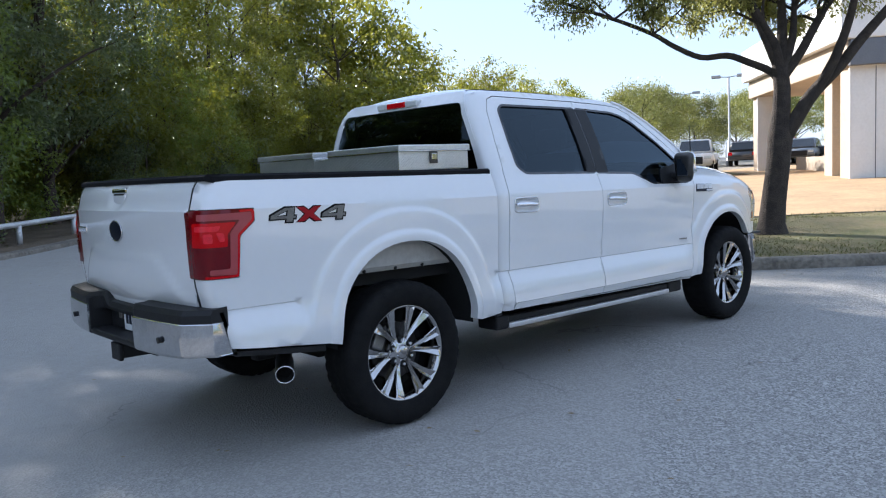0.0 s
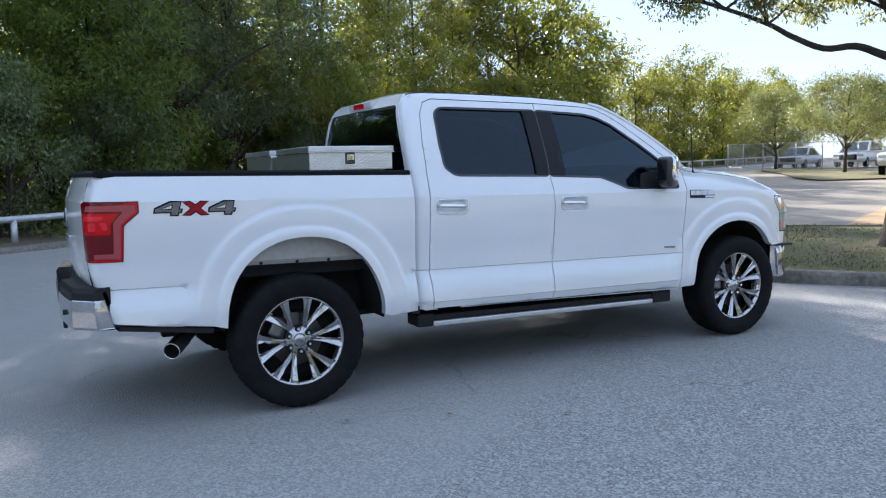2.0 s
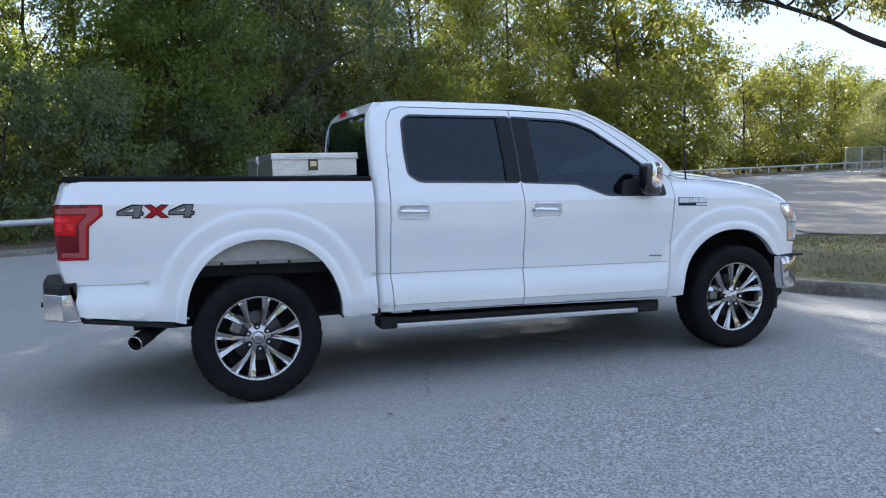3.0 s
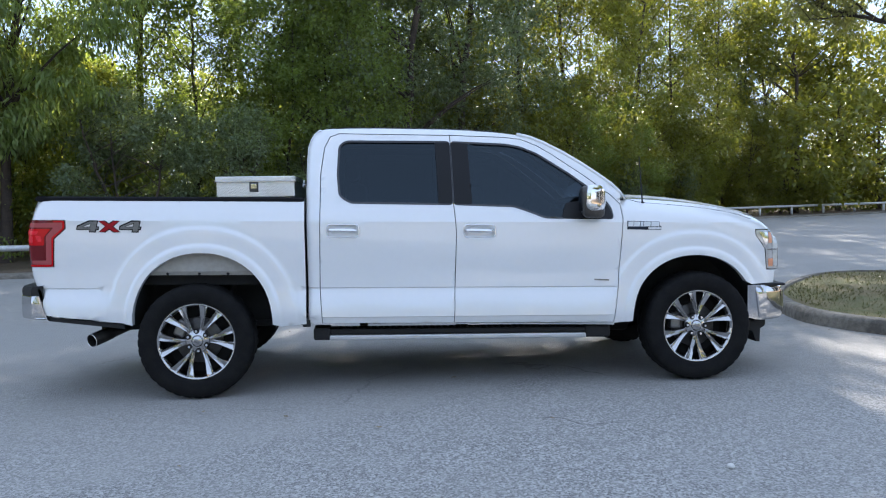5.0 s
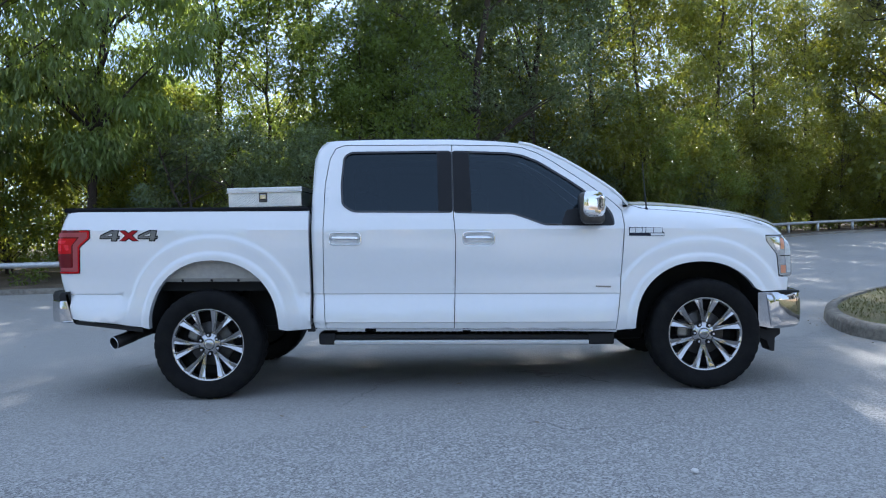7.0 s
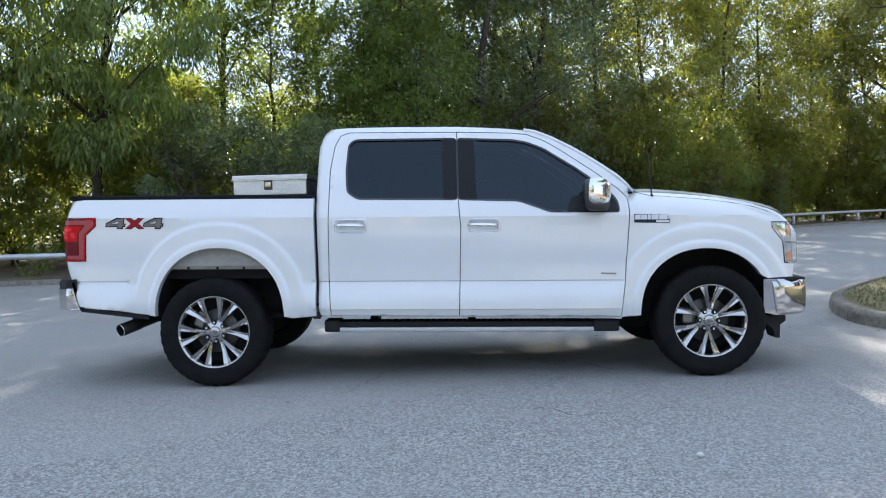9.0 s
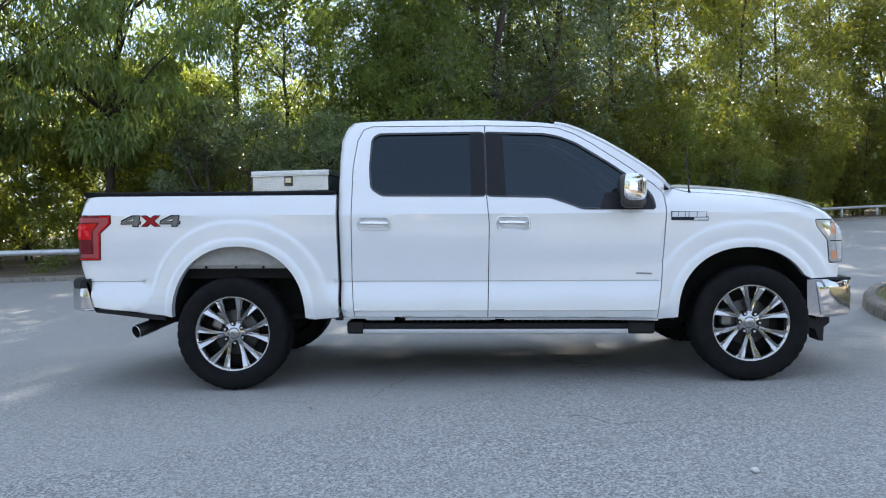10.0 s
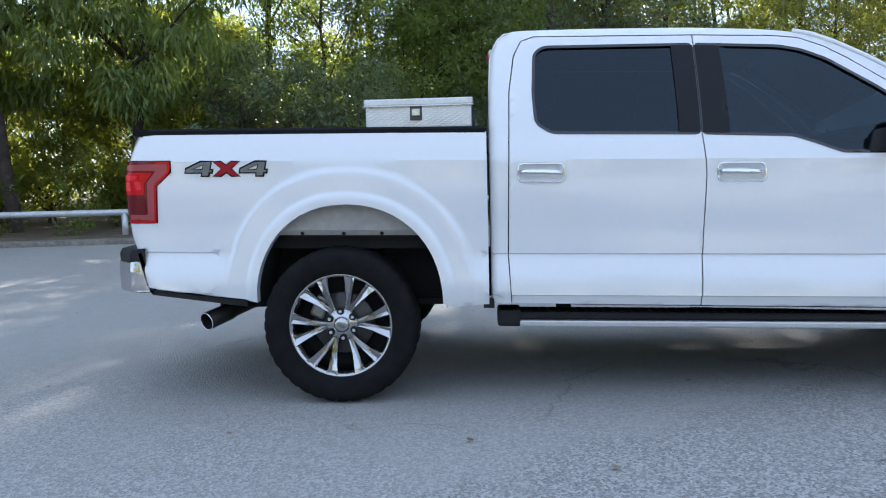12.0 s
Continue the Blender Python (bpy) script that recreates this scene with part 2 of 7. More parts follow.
M_EXHAUST = mat("exhaust_steel", (0.10, 0.095, 0.09), 0.42, metal=0.8, vary=0.4, scale=14)
M_SEAT = mat("dark_seat_leather", (0.028, 0.027, 0.027), 0.5, vary=0.2, scale=10)
M_RED = mat("red_lens", (0.60, 0.002, 0.006), 0.14, coat=0.10, spec=0.2, vary=0.15, scale=20)
M_BRIGHTRED = mat("bright_red_lens", (0.88, 0.03, 0.05), 0.15, coat=0.08, spec=0.2, vary=0.25, scale=40)
M_DEEPRED = mat("deep_red_lens", (0.15, 0.0015, 0.006), 0.12, coat=0.2, spec=0.3, vary=0.2, scale=20)
M_PALERED = mat("pale_lens_band", (0.40, 0.085, 0.09), 0.16, coat=0.04, spec=0.15, vary=0.1, scale=20)
M_CLEARLENS = mat("clear_headlight_lens", (0.62, 0.62, 0.60), 0.08, coat=1.0, vary=0.2, scale=30)
M_AMBER = mat("amber_reflector", (0.70, 0.30, 0.16), 0.15, coat=1.0)
M_EMBLEM = mat("emblem_enamel", (0.006, 0.009, 0.016), 0.5, spec=0.15)
M_REDBADGE = mat("red_badge", (0.32, 0.004, 0.010), 0.4, spec=0.25)
M_BADGEBLUE = mat("dark_blue_badge", (0.012, 0.018, 0.035), 0.45, spec=0.25)
M_BADGEGREY = mat("grey_badge_metal", (0.20, 0.205, 0.21), 0.3, metal=0.6, vary=0.35, scale=25)
M_PLATE = mat("plate_white", (0.72, 0.73, 0.75), 0.4, vary=0.05)


def glass_mat(name, tint, ior=1.66):
    """Tinted pane: looks through darkly and mirrors the surroundings."""
    m = bpy.data.materials.new(name)
    m.use_nodes = True
    nt = m.node_tree
    nt.nodes.clear()
    out = nt.nodes.new("ShaderNodeOutputMaterial")
    tr = nt.nodes.new("ShaderNodeBsdfTransparent")
    tr.inputs["Color"].default_value = (*tint, 1)
    gl = nt.nodes.new("ShaderNodeBsdfGlossy")
    gl.inputs["Roughness"].default_value = 0.012
    # bluish mirror colour puts a blue sky's reflection into the pane
    gl.inputs["Color"].default_value = (0.70, 0.87, 1.0, 1)
    fr = nt.nodes.new("ShaderNodeFresnel")
    fr.inputs["IOR"].default_value = ior
    ms = nt.nodes.new("ShaderNodeMixShader")
    nt.links.new(fr.outputs["Fac"], ms.inputs["Fac"])
    nt.links.new(tr.outputs["BSDF"], ms.inputs[1])
    nt.links.new(gl.outputs["BSDF"], ms.inputs[2])
    nt.links.new(ms.outputs["Shader"], out.inputs["Surface"])
    return m


M_PRIVACY = glass_mat("privacy_glass", (0.04, 0.045, 0.055), 1.52)
M_TINT = glass_mat("tinted_glass", (0.075, 0.083, 0.098), 1.56)
M_REARGLASS = glass_mat("rear_privacy_glass", (0.015, 0.016, 0.018), 1.42)
M_MIRROR = mat("dimmed_mirror", (0.10, 0.105, 0.12), 0.05, metal=1.0)
M_LAMPSILVER = mat("lamp_silver", (0.62, 0.62, 0.61), 0.16, metal=0.55, coat=1.0, vary=0.35, scale=30)
M_CLEAR = glass_mat("windscreen_glass", (0.62, 0.66, 0.65))


def diamond_mat():
    """Aluminium tread plate: crossed raised bars in relief."""
    m = mat("diamond_plate", (0.72, 0.72, 0.71), 0.30, metal=0.95, vary=0.15, scale=9)
    nt = m.node_tree
    tc = nt.nodes.new("ShaderNodeTexCoord")
    sp = nt.nodes.new("ShaderNodeSeparateXYZ")
    nt.links.new(tc.outputs["Object"], sp.inputs[0])

    def op(kind, a, b=None):
        n = nt.nodes.new("ShaderNodeMath")
        n.operation = kind
        for k, v in enumerate((a, b)):
            if v is None:
                continue
            if isinstance(v, (int, float)):
                n.inputs[k].default_value = v
            else:
                nt.links.new(v, n.inputs[k])
        return n.outputs[0]

    flat = op("ADD", sp.outputs["X"], sp.outputs["Y"])
    cross = op("ADD", sp.outputs["Z"], op("MULTIPLY", op("SUBTRACT", sp.outputs["X"], sp.outputs["Y"]), 0.5))
    a = op("MULTIPLY", op("ADD", flat, cross), 52.0)
    b = op("MULTIPLY", op("SUBTRACT", flat, cross), 52.0)
    sa = op("ABSOLUTE", op("SINE", op("MULTIPLY", a, math.pi)))
    sb = op("ABSOLUTE", op("SINE", op("MULTIPLY", b, math.pi)))
    parity = op("MODULO", op("ABSOLUTE", op("ADD", op("FLOOR", a), op("FLOOR", b))), 2.0)
    bar1 = op("MULTIPLY", op("POWER", sa, 8.0), sb)
    bar2 = op("MULTIPLY", op("POWER", sb, 8.0), sa)
    mx_out = op("ADD", op("MULTIPLY", bar1, parity), op("MULTIPLY", bar2, op("SUBTRACT", 1.0, parity)))
    bp = nt.nodes.new("ShaderNodeBump")
    bp.inputs["Strength"].default_value, bp.inputs["Distance"].default_value = 0.55, 0.004
    nt.links.new(mx_out, bp.inputs["Height"])
    nt.links.new(bp.outputs["Normal"], nt.nodes["Principled BSDF"].inputs["Normal"])
    return m


M_DIAMOND = diamond_mat()


# ---- building blocks ----
def obj(name, bm, material, parent=None, label="", smooth=False):
    """Links a bmesh as one mesh object; under a thing when parent is given."""
    me = bpy.data.meshes.new(name)
    if smooth:
        for f in bm.faces:
            f.smooth = True
    bm.to_mesh(me)
    bm.free()
    me.materials.append(material)
    ob = new(name, me)
    if parent:
        ob.parent = parent
    return tagged(ob, label)


def part(name, bm, material, parent, label="", smooth=False):
    return obj(name, bm, material, parent, label, smooth)


def box(bm, x0, x1, y0, y1, z0, z1, bevel=0.0, m=None, segs=2):
    """A block, bevelled, in the given pose."""
    r = bmesh.ops.create_cube(bm, size=1.0)
    for v in r["verts"]:
        v.co = Vector((x0 + (v.co.x + 0.5) * (x1 - x0), y0 + (v.co.y + 0.5) * (y1 - y0), z0 + (v.co.z + 0.5) * (z1 - z0)))
    verts = r["verts"]
    if bevel:
        es = list({e for v in verts for e in v.link_edges})
        b = bmesh.ops.bevel(bm, geom=es, offset=bevel, segments=segs, affect="EDGES", profile=0.5)
        verts = list({v for f in b["faces"] for v in f.verts} | {v for v in verts if v.is_valid})
    if m is not None:
        bmesh.ops.transform(bm, matrix=m, verts=verts)
    return verts


def tube(bm, pts, radii, sides=8, caps=True):
    """A tube through the points with a radius at each."""
    pts = [Vector(p) for p in pts]
    rings, ref = [], None
    for i, p in enumerate(pts):
        d = (pts[min(i + 1, len(pts) - 1)] - pts[max(i - 1, 0)]).normalized()
        if ref is None:
            ref = d.cross(Vector((0, 0, 1)) if abs(d.z) < 0.9 else Vector((1, 0, 0))).normalized()
        u = (ref - d * ref.dot(d)).normalized()
        ref, w = u, d.cross(u)
        rings.append([bm.verts.new(p + (u * math.cos(a) + w * math.sin(a)) * radii[i]) for a in (2 * math.pi * k / sides for k in range(sides))])
    for a, b in zip(rings, rings[1:]):
        for k in range(sides):
            bm.faces.new((a[k], a[(k + 1) % sides], b[(k + 1) % sides], b[k])).smooth = True
    if caps:
        bm.faces.new(rings[0][::-1])
        bm.faces.new(rings[-1])
    return rings


def catmull(pts, step=1.0):
    """A smooth line through the points, sampled about every step."""
    out, n = [], len(pts)
    for i in range(n - 1):
        p0, p1, p2, p3 = (np.array(pts[min(max(i + k, 0), n - 1)], float) for k in (-1, 0, 1, 2))
        k = max(2, int(np.linalg.norm(p2 - p1) / step))
        for t in np.arange(k) / k:
            out.append(0.5 * (2 * p1 + (p2 - p0) * t + (2 * p0 - 5 * p1 + 4 * p2 - p3) * t * t + (3 * p1 - p0 - 3 * p2 + p3) * t ** 3))
    out.append(np.array(pts[-1], float))
    return np.array(out)


def ground_z(x, y):
    """The ground lies level round the truck and rises gently away from it."""
    r = math.hypot(x - 1.6, y)
    return 0.0135 * max(0.0, min(r, 90.0) - 6.0) + 0.005 * max(0.0, min(y, 60.0) - 12.0)


# ---- ground ----
EDGE = catmull([(-60, -6), (-30, 2.6), (-16, 6.4), (-7.9, 8.7), (-2.5, 10.3), (1.1, 12.8), (4.5, 16.2), (11.5, 23.2), (18.6, 29.9), (24, 32.6), (31, 35), (41, 38.6), (53, 43), (72, 51), (110, 70)], 1.0)
TANG = np.gradient(EDGE, axis=0)
NORM = np.stack([-TANG[:, 1], TANG[:, 0]], 1)
NORM /= np.linalg.norm(NORM, axis=1)[:, None]


def ground_sheet():
    xs = np.concatenate([[-900, -400, -200, -100], np.arange(-60, 100, 2.0), [100, 150, 250, 450, 900]])
    ys = np.concatenate([[-900, -400, -200, -100], np.arange(-50, 90, 2.0), [90, 130, 220, 450, 900]])
    bm = bmesh.new()
    grid = [[bm.verts.new((x, y, ground_z(x, y))) for y in ys] for x in xs]
    for i in range(len(xs) - 1):
        for j in range(len(ys) - 1):
            bm.faces.new((grid[i][j], grid[i + 1][j], grid[i + 1][j + 1], grid[i][j + 1])).smooth = True
    return tagged(obj("ground", bm, M_ASPHALT), "worn grey asphalt of the lot and drive", "ground", kind="structure")


ground_sheet()


def strip(name, line, profile, material, label, category):
    """Sweeps a profile of (offset to the left, height over ground) along a line."""
    bm = bmesh.new()
    tang = np.gradient(line, axis=0)
    nor = np.stack([-tang[:, 1], tang[:, 0]], 1)
    nor /= np.linalg.norm(nor, axis=1)[:, None]
    rows = []
    for p, n in zip(line, nor):
        rows.append([bm.verts.new((p[0] + n[0] * o, p[1] + n[1] * o, ground_z(p[0], p[1]) + h)) for o, h in profile])
    for a, b in zip(rows, rows[1:]):
        for k in range(len(profile) - 1):
            bm.faces.new((a[k], b[k], b[k + 1], a[k + 1]))
    bmesh.ops.recalc_face_normals(bm, faces=bm.faces)
    return tagged(obj(name, bm, material), label, category, kind="structure")


strip("kerb_woods", EDGE, [(-0.04, -0.03), (-0.02, 0.07), (0.0, 0.09), (0.30, 0.10), (0.33, 0.0)], M_KERB, "worn low concrete kerb along the woods, littered with leaves", "kerb")
strip("forest_floor", EDGE, [(0.28, 0.085), (0.8, 0.12), (2.0, 0.10), (6, 0.15), (14, 0.3), (40, 0.6), (90, 1.0)], M_DIRT, "brown dirt and leaf litter under the trees", "ground")


# ---- pipe barrier along the woods ----
def barrier(lo, hi):
    base = new("pipe_barrier")
    tagged(base, "low galvanised pipe barrier along the woodland edge", "barrier")
    line = EDGE + NORM * 0.95
    sel = line[(line[:, 0] > lo) & (line[:, 0] < hi)]
    pts = [(p[0], p[1], ground_z(p[0], p[1]) + 0.55) for p in sel]
    bm = bmesh.new()
    tube(bm, pts, [0.065] * len(pts), 10)
    part("rail", bm, M_GALV, base, smooth=True)
    d, nxt, me = 0.0, 0.4, None
    for a, b in zip(sel, sel[1:]):
        s = np.linalg.norm(b - a)
        while nxt < d + s:
            p = a + (b - a) * ((nxt - d) / s)
            if me is None:
                bm = bmesh.new()
                tube(bm, [(0, 0, 0), (0, 0, 0.50)], [0.062, 0.062], 10)
                me = part("post", bm, M_GALV, base).data
                ob = scene.objects["post"]
            else:
                ob = new("post", me)
                ob.parent = base
            ob.location = (p[0], p[1], ground_z(p[0], p[1]) + 0.03)
            nxt += 2.45
        d += s


barrier(-19, 66)


# ---- kerbed planting island with the oak ----
ISLE = [(6.0, 1.55), (6.12, 2.25), (6.6, 3.4), (7.45, 4.5), (8.5, 5.45), (9.3, 5.6), (10.2, 5.1), (11.3, 4.3), (12.2, 3.2), (13.6, 1.5), (15.6, -1.2), (18, -4.6), (20, -8), (19, -9.5), (16.5, -9.6), (13.2, -7.0), (10.4, -4.1), (7.7, -1.05), (6.6, 0.15), (6.12, 0.95)]


def island():
    line = catmull(ISLE + [ISLE[0]], 0.35)[:-1]
    cen = line.mean(0)
    tang = np.roll(line, -1, 0) - np.roll(line, 1, 0)
    inw = np.stack([tang[:, 1], -tang[:, 0]], 1)
    inw /= np.linalg.norm(inw, axis=1)[:, None]
    prof = [(0, -0.03), (0.015, 0.10), (0.035, 0.14), (0.15, 0.15), (0.17, 0.09)]
    bm = bmesh.new()
    rows = [[bm.verts.new((p[0] + n[0] * o, p[1] + n[1] * o, ground_z(p[0], p[1]) + h)) for o, h in prof] for p, n in zip(line, inw)]
    for a, b in zip(rows, rows[1:] + rows[:1]):
        for k in range(len(prof) - 1):
            bm.faces.new((a[k], b[k], b[k + 1], a[k + 1])).smooth = k in (1, 2)
    bmesh.ops.recalc_face_normals(bm, faces=bm.faces)
    tagged(obj("kerb_island", bm, M_KERB), "rounded grey concrete kerb of the planting island", "kerb", kind="structure")
    bm = bmesh.new()
    rings = []
    for f in (1.0, 0.8, 0.6, 0.4, 0.2):
        ring = []
        for p, n in zip(line, inw):
            q = p + n * 0.155
            q = cen + (q - cen) * f
            ring.append(bm.verts.new((q[0], q[1], ground_z(q[0], q[1]) + 0.125 + 0.10 * (1 - f))))
        rings.append(ring)
    for a, b in zip(rings, rings[1:]):
        for k in range(len(a)):
            bm.faces.new((a[k], a[(k + 1) % len(a)], b[(k + 1) % len(a)], b[k])).smooth = True
    bm.faces.new(rings[-1])
    bmesh.ops.recalc_face_normals(bm, faces=bm.faces)
    tagged(obj("island_turf", bm, M_TURF), "patchy dry grass and bare soil in the island", "turf", kind="structure")
    return line, cen


ISLE_LINE, ISLE_CEN = island()


def isle_z(x, y):
    return ground_z(x, y) + 0.18


# ---- trees ----

def quads_mesh(name, v, material):
    """A mesh of separate four-cornered leaves."""
    n = len(v)
    me = bpy.data.meshes.new(name)
    me.vertices.add(n * 4)
    me.vertices.foreach_set("co", v.astype(np.float32).ravel())
    me.loops.add(n * 4)
    me.loops.foreach_set("vertex_index", np.arange(n * 4, dtype=np.int32))
    me.polygons.add(n)
    me.polygons.foreach_set("loop_start", np.arange(0, n * 4, 4, dtype=np.int32))
    me.update(calc_edges=True)
    me.materials.append(material)
    return me


def leaf_quads(centres, d, face, s, slim):
    """Folded leaves that grow along d with their faces turned towards face."""
    d = d / np.linalg.norm(d, axis=1)[:, None]
    w = np.cross(d, face)
    w /= np.linalg.norm(w, axis=1)[:, None] + 1e-9
    up = np.cross(w, d)
    s = s[:, None]
    v = np.empty((len(centres), 4, 3))
    v[:, 0] = centres
    v[:, 1] = centres + d * s * 0.5 + w * s * slim + up * s * 0.07
    v[:, 2] = centres + d * s - up * s * 0.06
    v[:, 3] = centres + d * s * 0.5 - w * s * slim + up * s * 0.07
    return v


def leaf_mesh(name, centres, size, material, droop=0.0, seed=0, slim=0.27):
    """A mesh of loose leaves, one at each centre, turned every way."""
    r = np.random.default_rng(seed)
    n = len(centres)
    d = r.normal(size=(n, 3))
    d[:, 2] = d[:, 2] * 0.7 - droop
    return quads_mesh(name, leaf_quads(np.asarray(centres), d, r.normal(size=(n, 3)), size * r.uniform(0.6, 1.35, n), slim), material)


def clump_quads(r, centres, radii, per, size, droop, slim, squash=0.72):
    """Leaves gathered in rounded tufts; they lie outwards and upwards like tiles on each tuft."""
    n = np.maximum(8, (per * r.uniform(0.7, 1.3, len(centres))).astype(int))
    k = np.repeat(np.arange(len(centres)), n)
    out = r.normal(size=(len(k), 3))
    out /= np.linalg.norm(out, axis=1)[:, None]
    rad = (radii[k] * r.uniform(0.12, 1.0, len(k)) ** 0.55)[:, None]
    c = centres[k] + out * rad * (1, 1, squash)
    tail = r.uniform(size=len(k)) < 0.12
    c[tail] += out[tail] * radii[k][tail][:, None] * 0.45
    d = out * 0.7 + r.normal(size=(len(k), 3)) * 0.55 + (0, 0, -droop)
    face = out * 0.55 + r.normal(size=(len(k), 3)) * 0.42 + (0, 0, 0.75)
    return leaf_quads(c, d, face, size * r.uniform(0.65, 1.3, len(k)), slim), c


def limb(bm, r, start, way, length, rad, depth, tips, up=0.15, sides=7):
    """A wandering limb that forks; gathers twig places into tips."""
    p, d = Vector(start), Vector(way).normalized()
    pts, rads, k = [p.copy()], [rad], 5
    for i in range(k):
        d = (d + Vector(r.normal(size=3)) * 0.17 + Vector((0, 0, up))).normalized()
        p = p + d * (length / k)
        pts.append(p.copy())
        rads.append(rad * (1 - 0.62 * (i + 1) / k))
        if depth <= 1 and i >= 1:
            tips.append((p.copy(), length))
    tube(bm, pts, rads, sides if depth > 0 else 5, caps=False)
    if depth > 0:
        for i in (2, 3, 4, 5, 5):
            side = Vector(r.normal(size=3))
            side = (side - d * side.dot(d)).normalized()
            limb(bm, r, pts[i], d * 0.55 + side * 0.9, length * r.uniform(0.5, 0.72), rads[i] * 0.55, depth - 1, tips, up, sides)


def make_tree(seed, height, trunk_r, low, wide, tufts, tuft_r, per, size, material, label, droop=0.3, slim=0.24, gaps=0.0, fat=0.34, coarse=8.5, bark=None, stems=1, skew=1.35):
    """A tree at the origin: tapered trunk, limbs that reach out to leafy tufts, an uneven crown with gaps.
    low: where the crown begins; wide: its radius; fat: height of its widest part, 0 to 1; above coarse the leaves are larger and fewer."""
    r = np.random.default_rng(seed)
    base = new("tree")
    tagged(base, label, "tree")
    cs = []
    while len(cs) < tufts:
        f = r.uniform() ** skew
        ring = math.sin(math.pi * 0.5 * min(f / fat, 1.0)) ** 0.6 if f < fat else math.cos(math.pi * 0.5 * (f - fat) / (1 - fat)) ** 0.7
        a = r.uniform(0, 2 * math.pi)
        z = low + (height - low) * f
        lump = noise.noise(Vector((math.cos(a) * 1.7, math.sin(a) * 1.7, z * 0.42 + seed * 7)))
        if lump < -0.32 + gaps * 0.6:
            continue
        q = wide * (0.25 + 0.75 * ring) * r.uniform(0.15, 1.0) ** 0.5 * (1 + 0.45 * lump)
        cs.append((q * math.cos(a), q * math.sin(a), z + r.normal() * 0.15))
    cs = np.array(cs)
    bm = bmesh.new()
    for s in range(stems):
        steps, pts, rads = 9, [], []
        lean = r.normal(size=2) * (0.10 if stems > 1 else 0.03)
        p = Vector((0, 0, -0.15)) if s == 0 else Vector((r.normal() * 0.3, r.normal() * 0.3, -0.15))
        for i in range(steps + 1):
            f = i / steps
            pts.append(p.copy())
            rads.append(trunk_r * (1.3 - 0.3 * min(1, f * 6)) * (1 - 0.75 * f) * (1 if s == 0 else 0.7))
            p = p + Vector((r.normal() * 0.008 * height + lean[0] * height / steps, r.normal() * 0.008 * height + lean[1] * height / steps, height * 0.86 / steps))
        tube(bm, pts, rads, 8, caps=False)
        for k in r.choice(len(cs), min(26, len(cs)), replace=False):
            end = Vector(cs[k])
            i = int(np.clip((end.z - 0.35 * end.xy.length) / (height * 0.86) * steps, 1, steps - 1))
            a, mid = pts[i], (pts[i] + end) * 0.5 + Vector((r.normal() * 0.15, r.normal() * 0.15, 0.12 * end.xy.length))
            line = [a * (1 - t) ** 2 + mid * 2 * t * (1 - t) + end * t * t for t in (0, 0.3, 0.55, 0.8, 1.0)]
            b0 = rads[i] * 0.5
            tube(bm, line, [b0, b0 * 0.7, b0 * 0.5, b0 * 0.32, b0 * 0.12], 5, caps=False)
    part("trunk", bm, bark or M_BARK, base, "rough dark bark")
    rad = tuft_r * r.uniform(0.6, 1.35, len(cs))
    fine = cs[:, 2] < coarse
    parts = [clump_quads(r, cs[fine], rad[fine], per, size, droop, slim)[0]]
    if (~fine).any():
        parts.append(clump_quads(r, cs[~fine], rad[~fine] * 1.3, per * 0.30, size * 2.1, droop, slim)[0])
    v = np.concatenate(parts)
    v = v[v[:, :, 2].min(1) > 0.05]
    crown = new("crown", quads_mesh("crown", v, material))
    crown.parent = base
    return base


def put_tree(base, x, y, scale, turn, z=None):
    m = Matrix.Translation((x, y, ground_z(x, y) if z is None else z)) @ Matrix.Rotation(turn, 4, "Z")
    ob = copy_thing(base, m)
    ob.scale = (scale,) * 3
    return ob


# height of each kind as built
WILLOW = make_tree(11, 15.0, 0.15, 3.4, 3.5, 210, 0.62, 135, 0.24, M_LEAF_WILLOW, "tall green tree with narrow hanging leaves in the wood", droop=1.5, slim=0.12, gaps=0.18, fat=0.25)
ELM = make_tree(12, 15.0, 0.14, 2.2, 3.5, 200, 0.58, 125, 0.155, M_LEAF, "tall leafy green tree in the woodland edge", droop=0.35, slim=0.24, gaps=0.1, fat=0.28, coarse=10.5)
GREY = make_tree(13, 15.0, 0.16, 2.7, 3.7, 250, 0.62, 140, 0.148, M_LEAF_DARK, "dense grey-green tree in the woodland edge", droop=0.1, slim=0.20, gaps=-0.2, fat=0.22)
PALE = make_tree(14, 14.0, 0.11, 1.2, 3.3, 230, 0.60, 125, 0.15, M_LEAF_OLIVE, "olive-green tree in the woodland edge", droop=0.4, slim=0.23, gaps=-0.1, fat=0.25, coarse=99)
HEDGE = make_tree(19, 8.0, 0.08, 0.7, 2.6, 150, 0.58, 150, 0.13, M_LEAF, "bushy green tree at the front of the wood", droop=0.3, slim=0.23, fat=0.45, stems=2, skew=1.0)
HEDGE_PALE = make_tree(20, 7.0, 0.08, 0.6, 2.5, 140, 0.55, 140, 0.13, M_LEAF_OLIVE, "bushy olive-green tree at the front of the wood", droop=0.3, slim=0.23, gaps=0.1, fat=0.45, stems=2, skew=1.0)
DARK_BUSH = make_tree(17, 4.4, 0.07, 0.3, 1.9, 90, 0.45, 170, 0.11, M_LEAF_DARK, "low dark green bush under the woodland trees", droop=0.2, slim=0.22, fat=0.4, stems=3, skew=0.9)
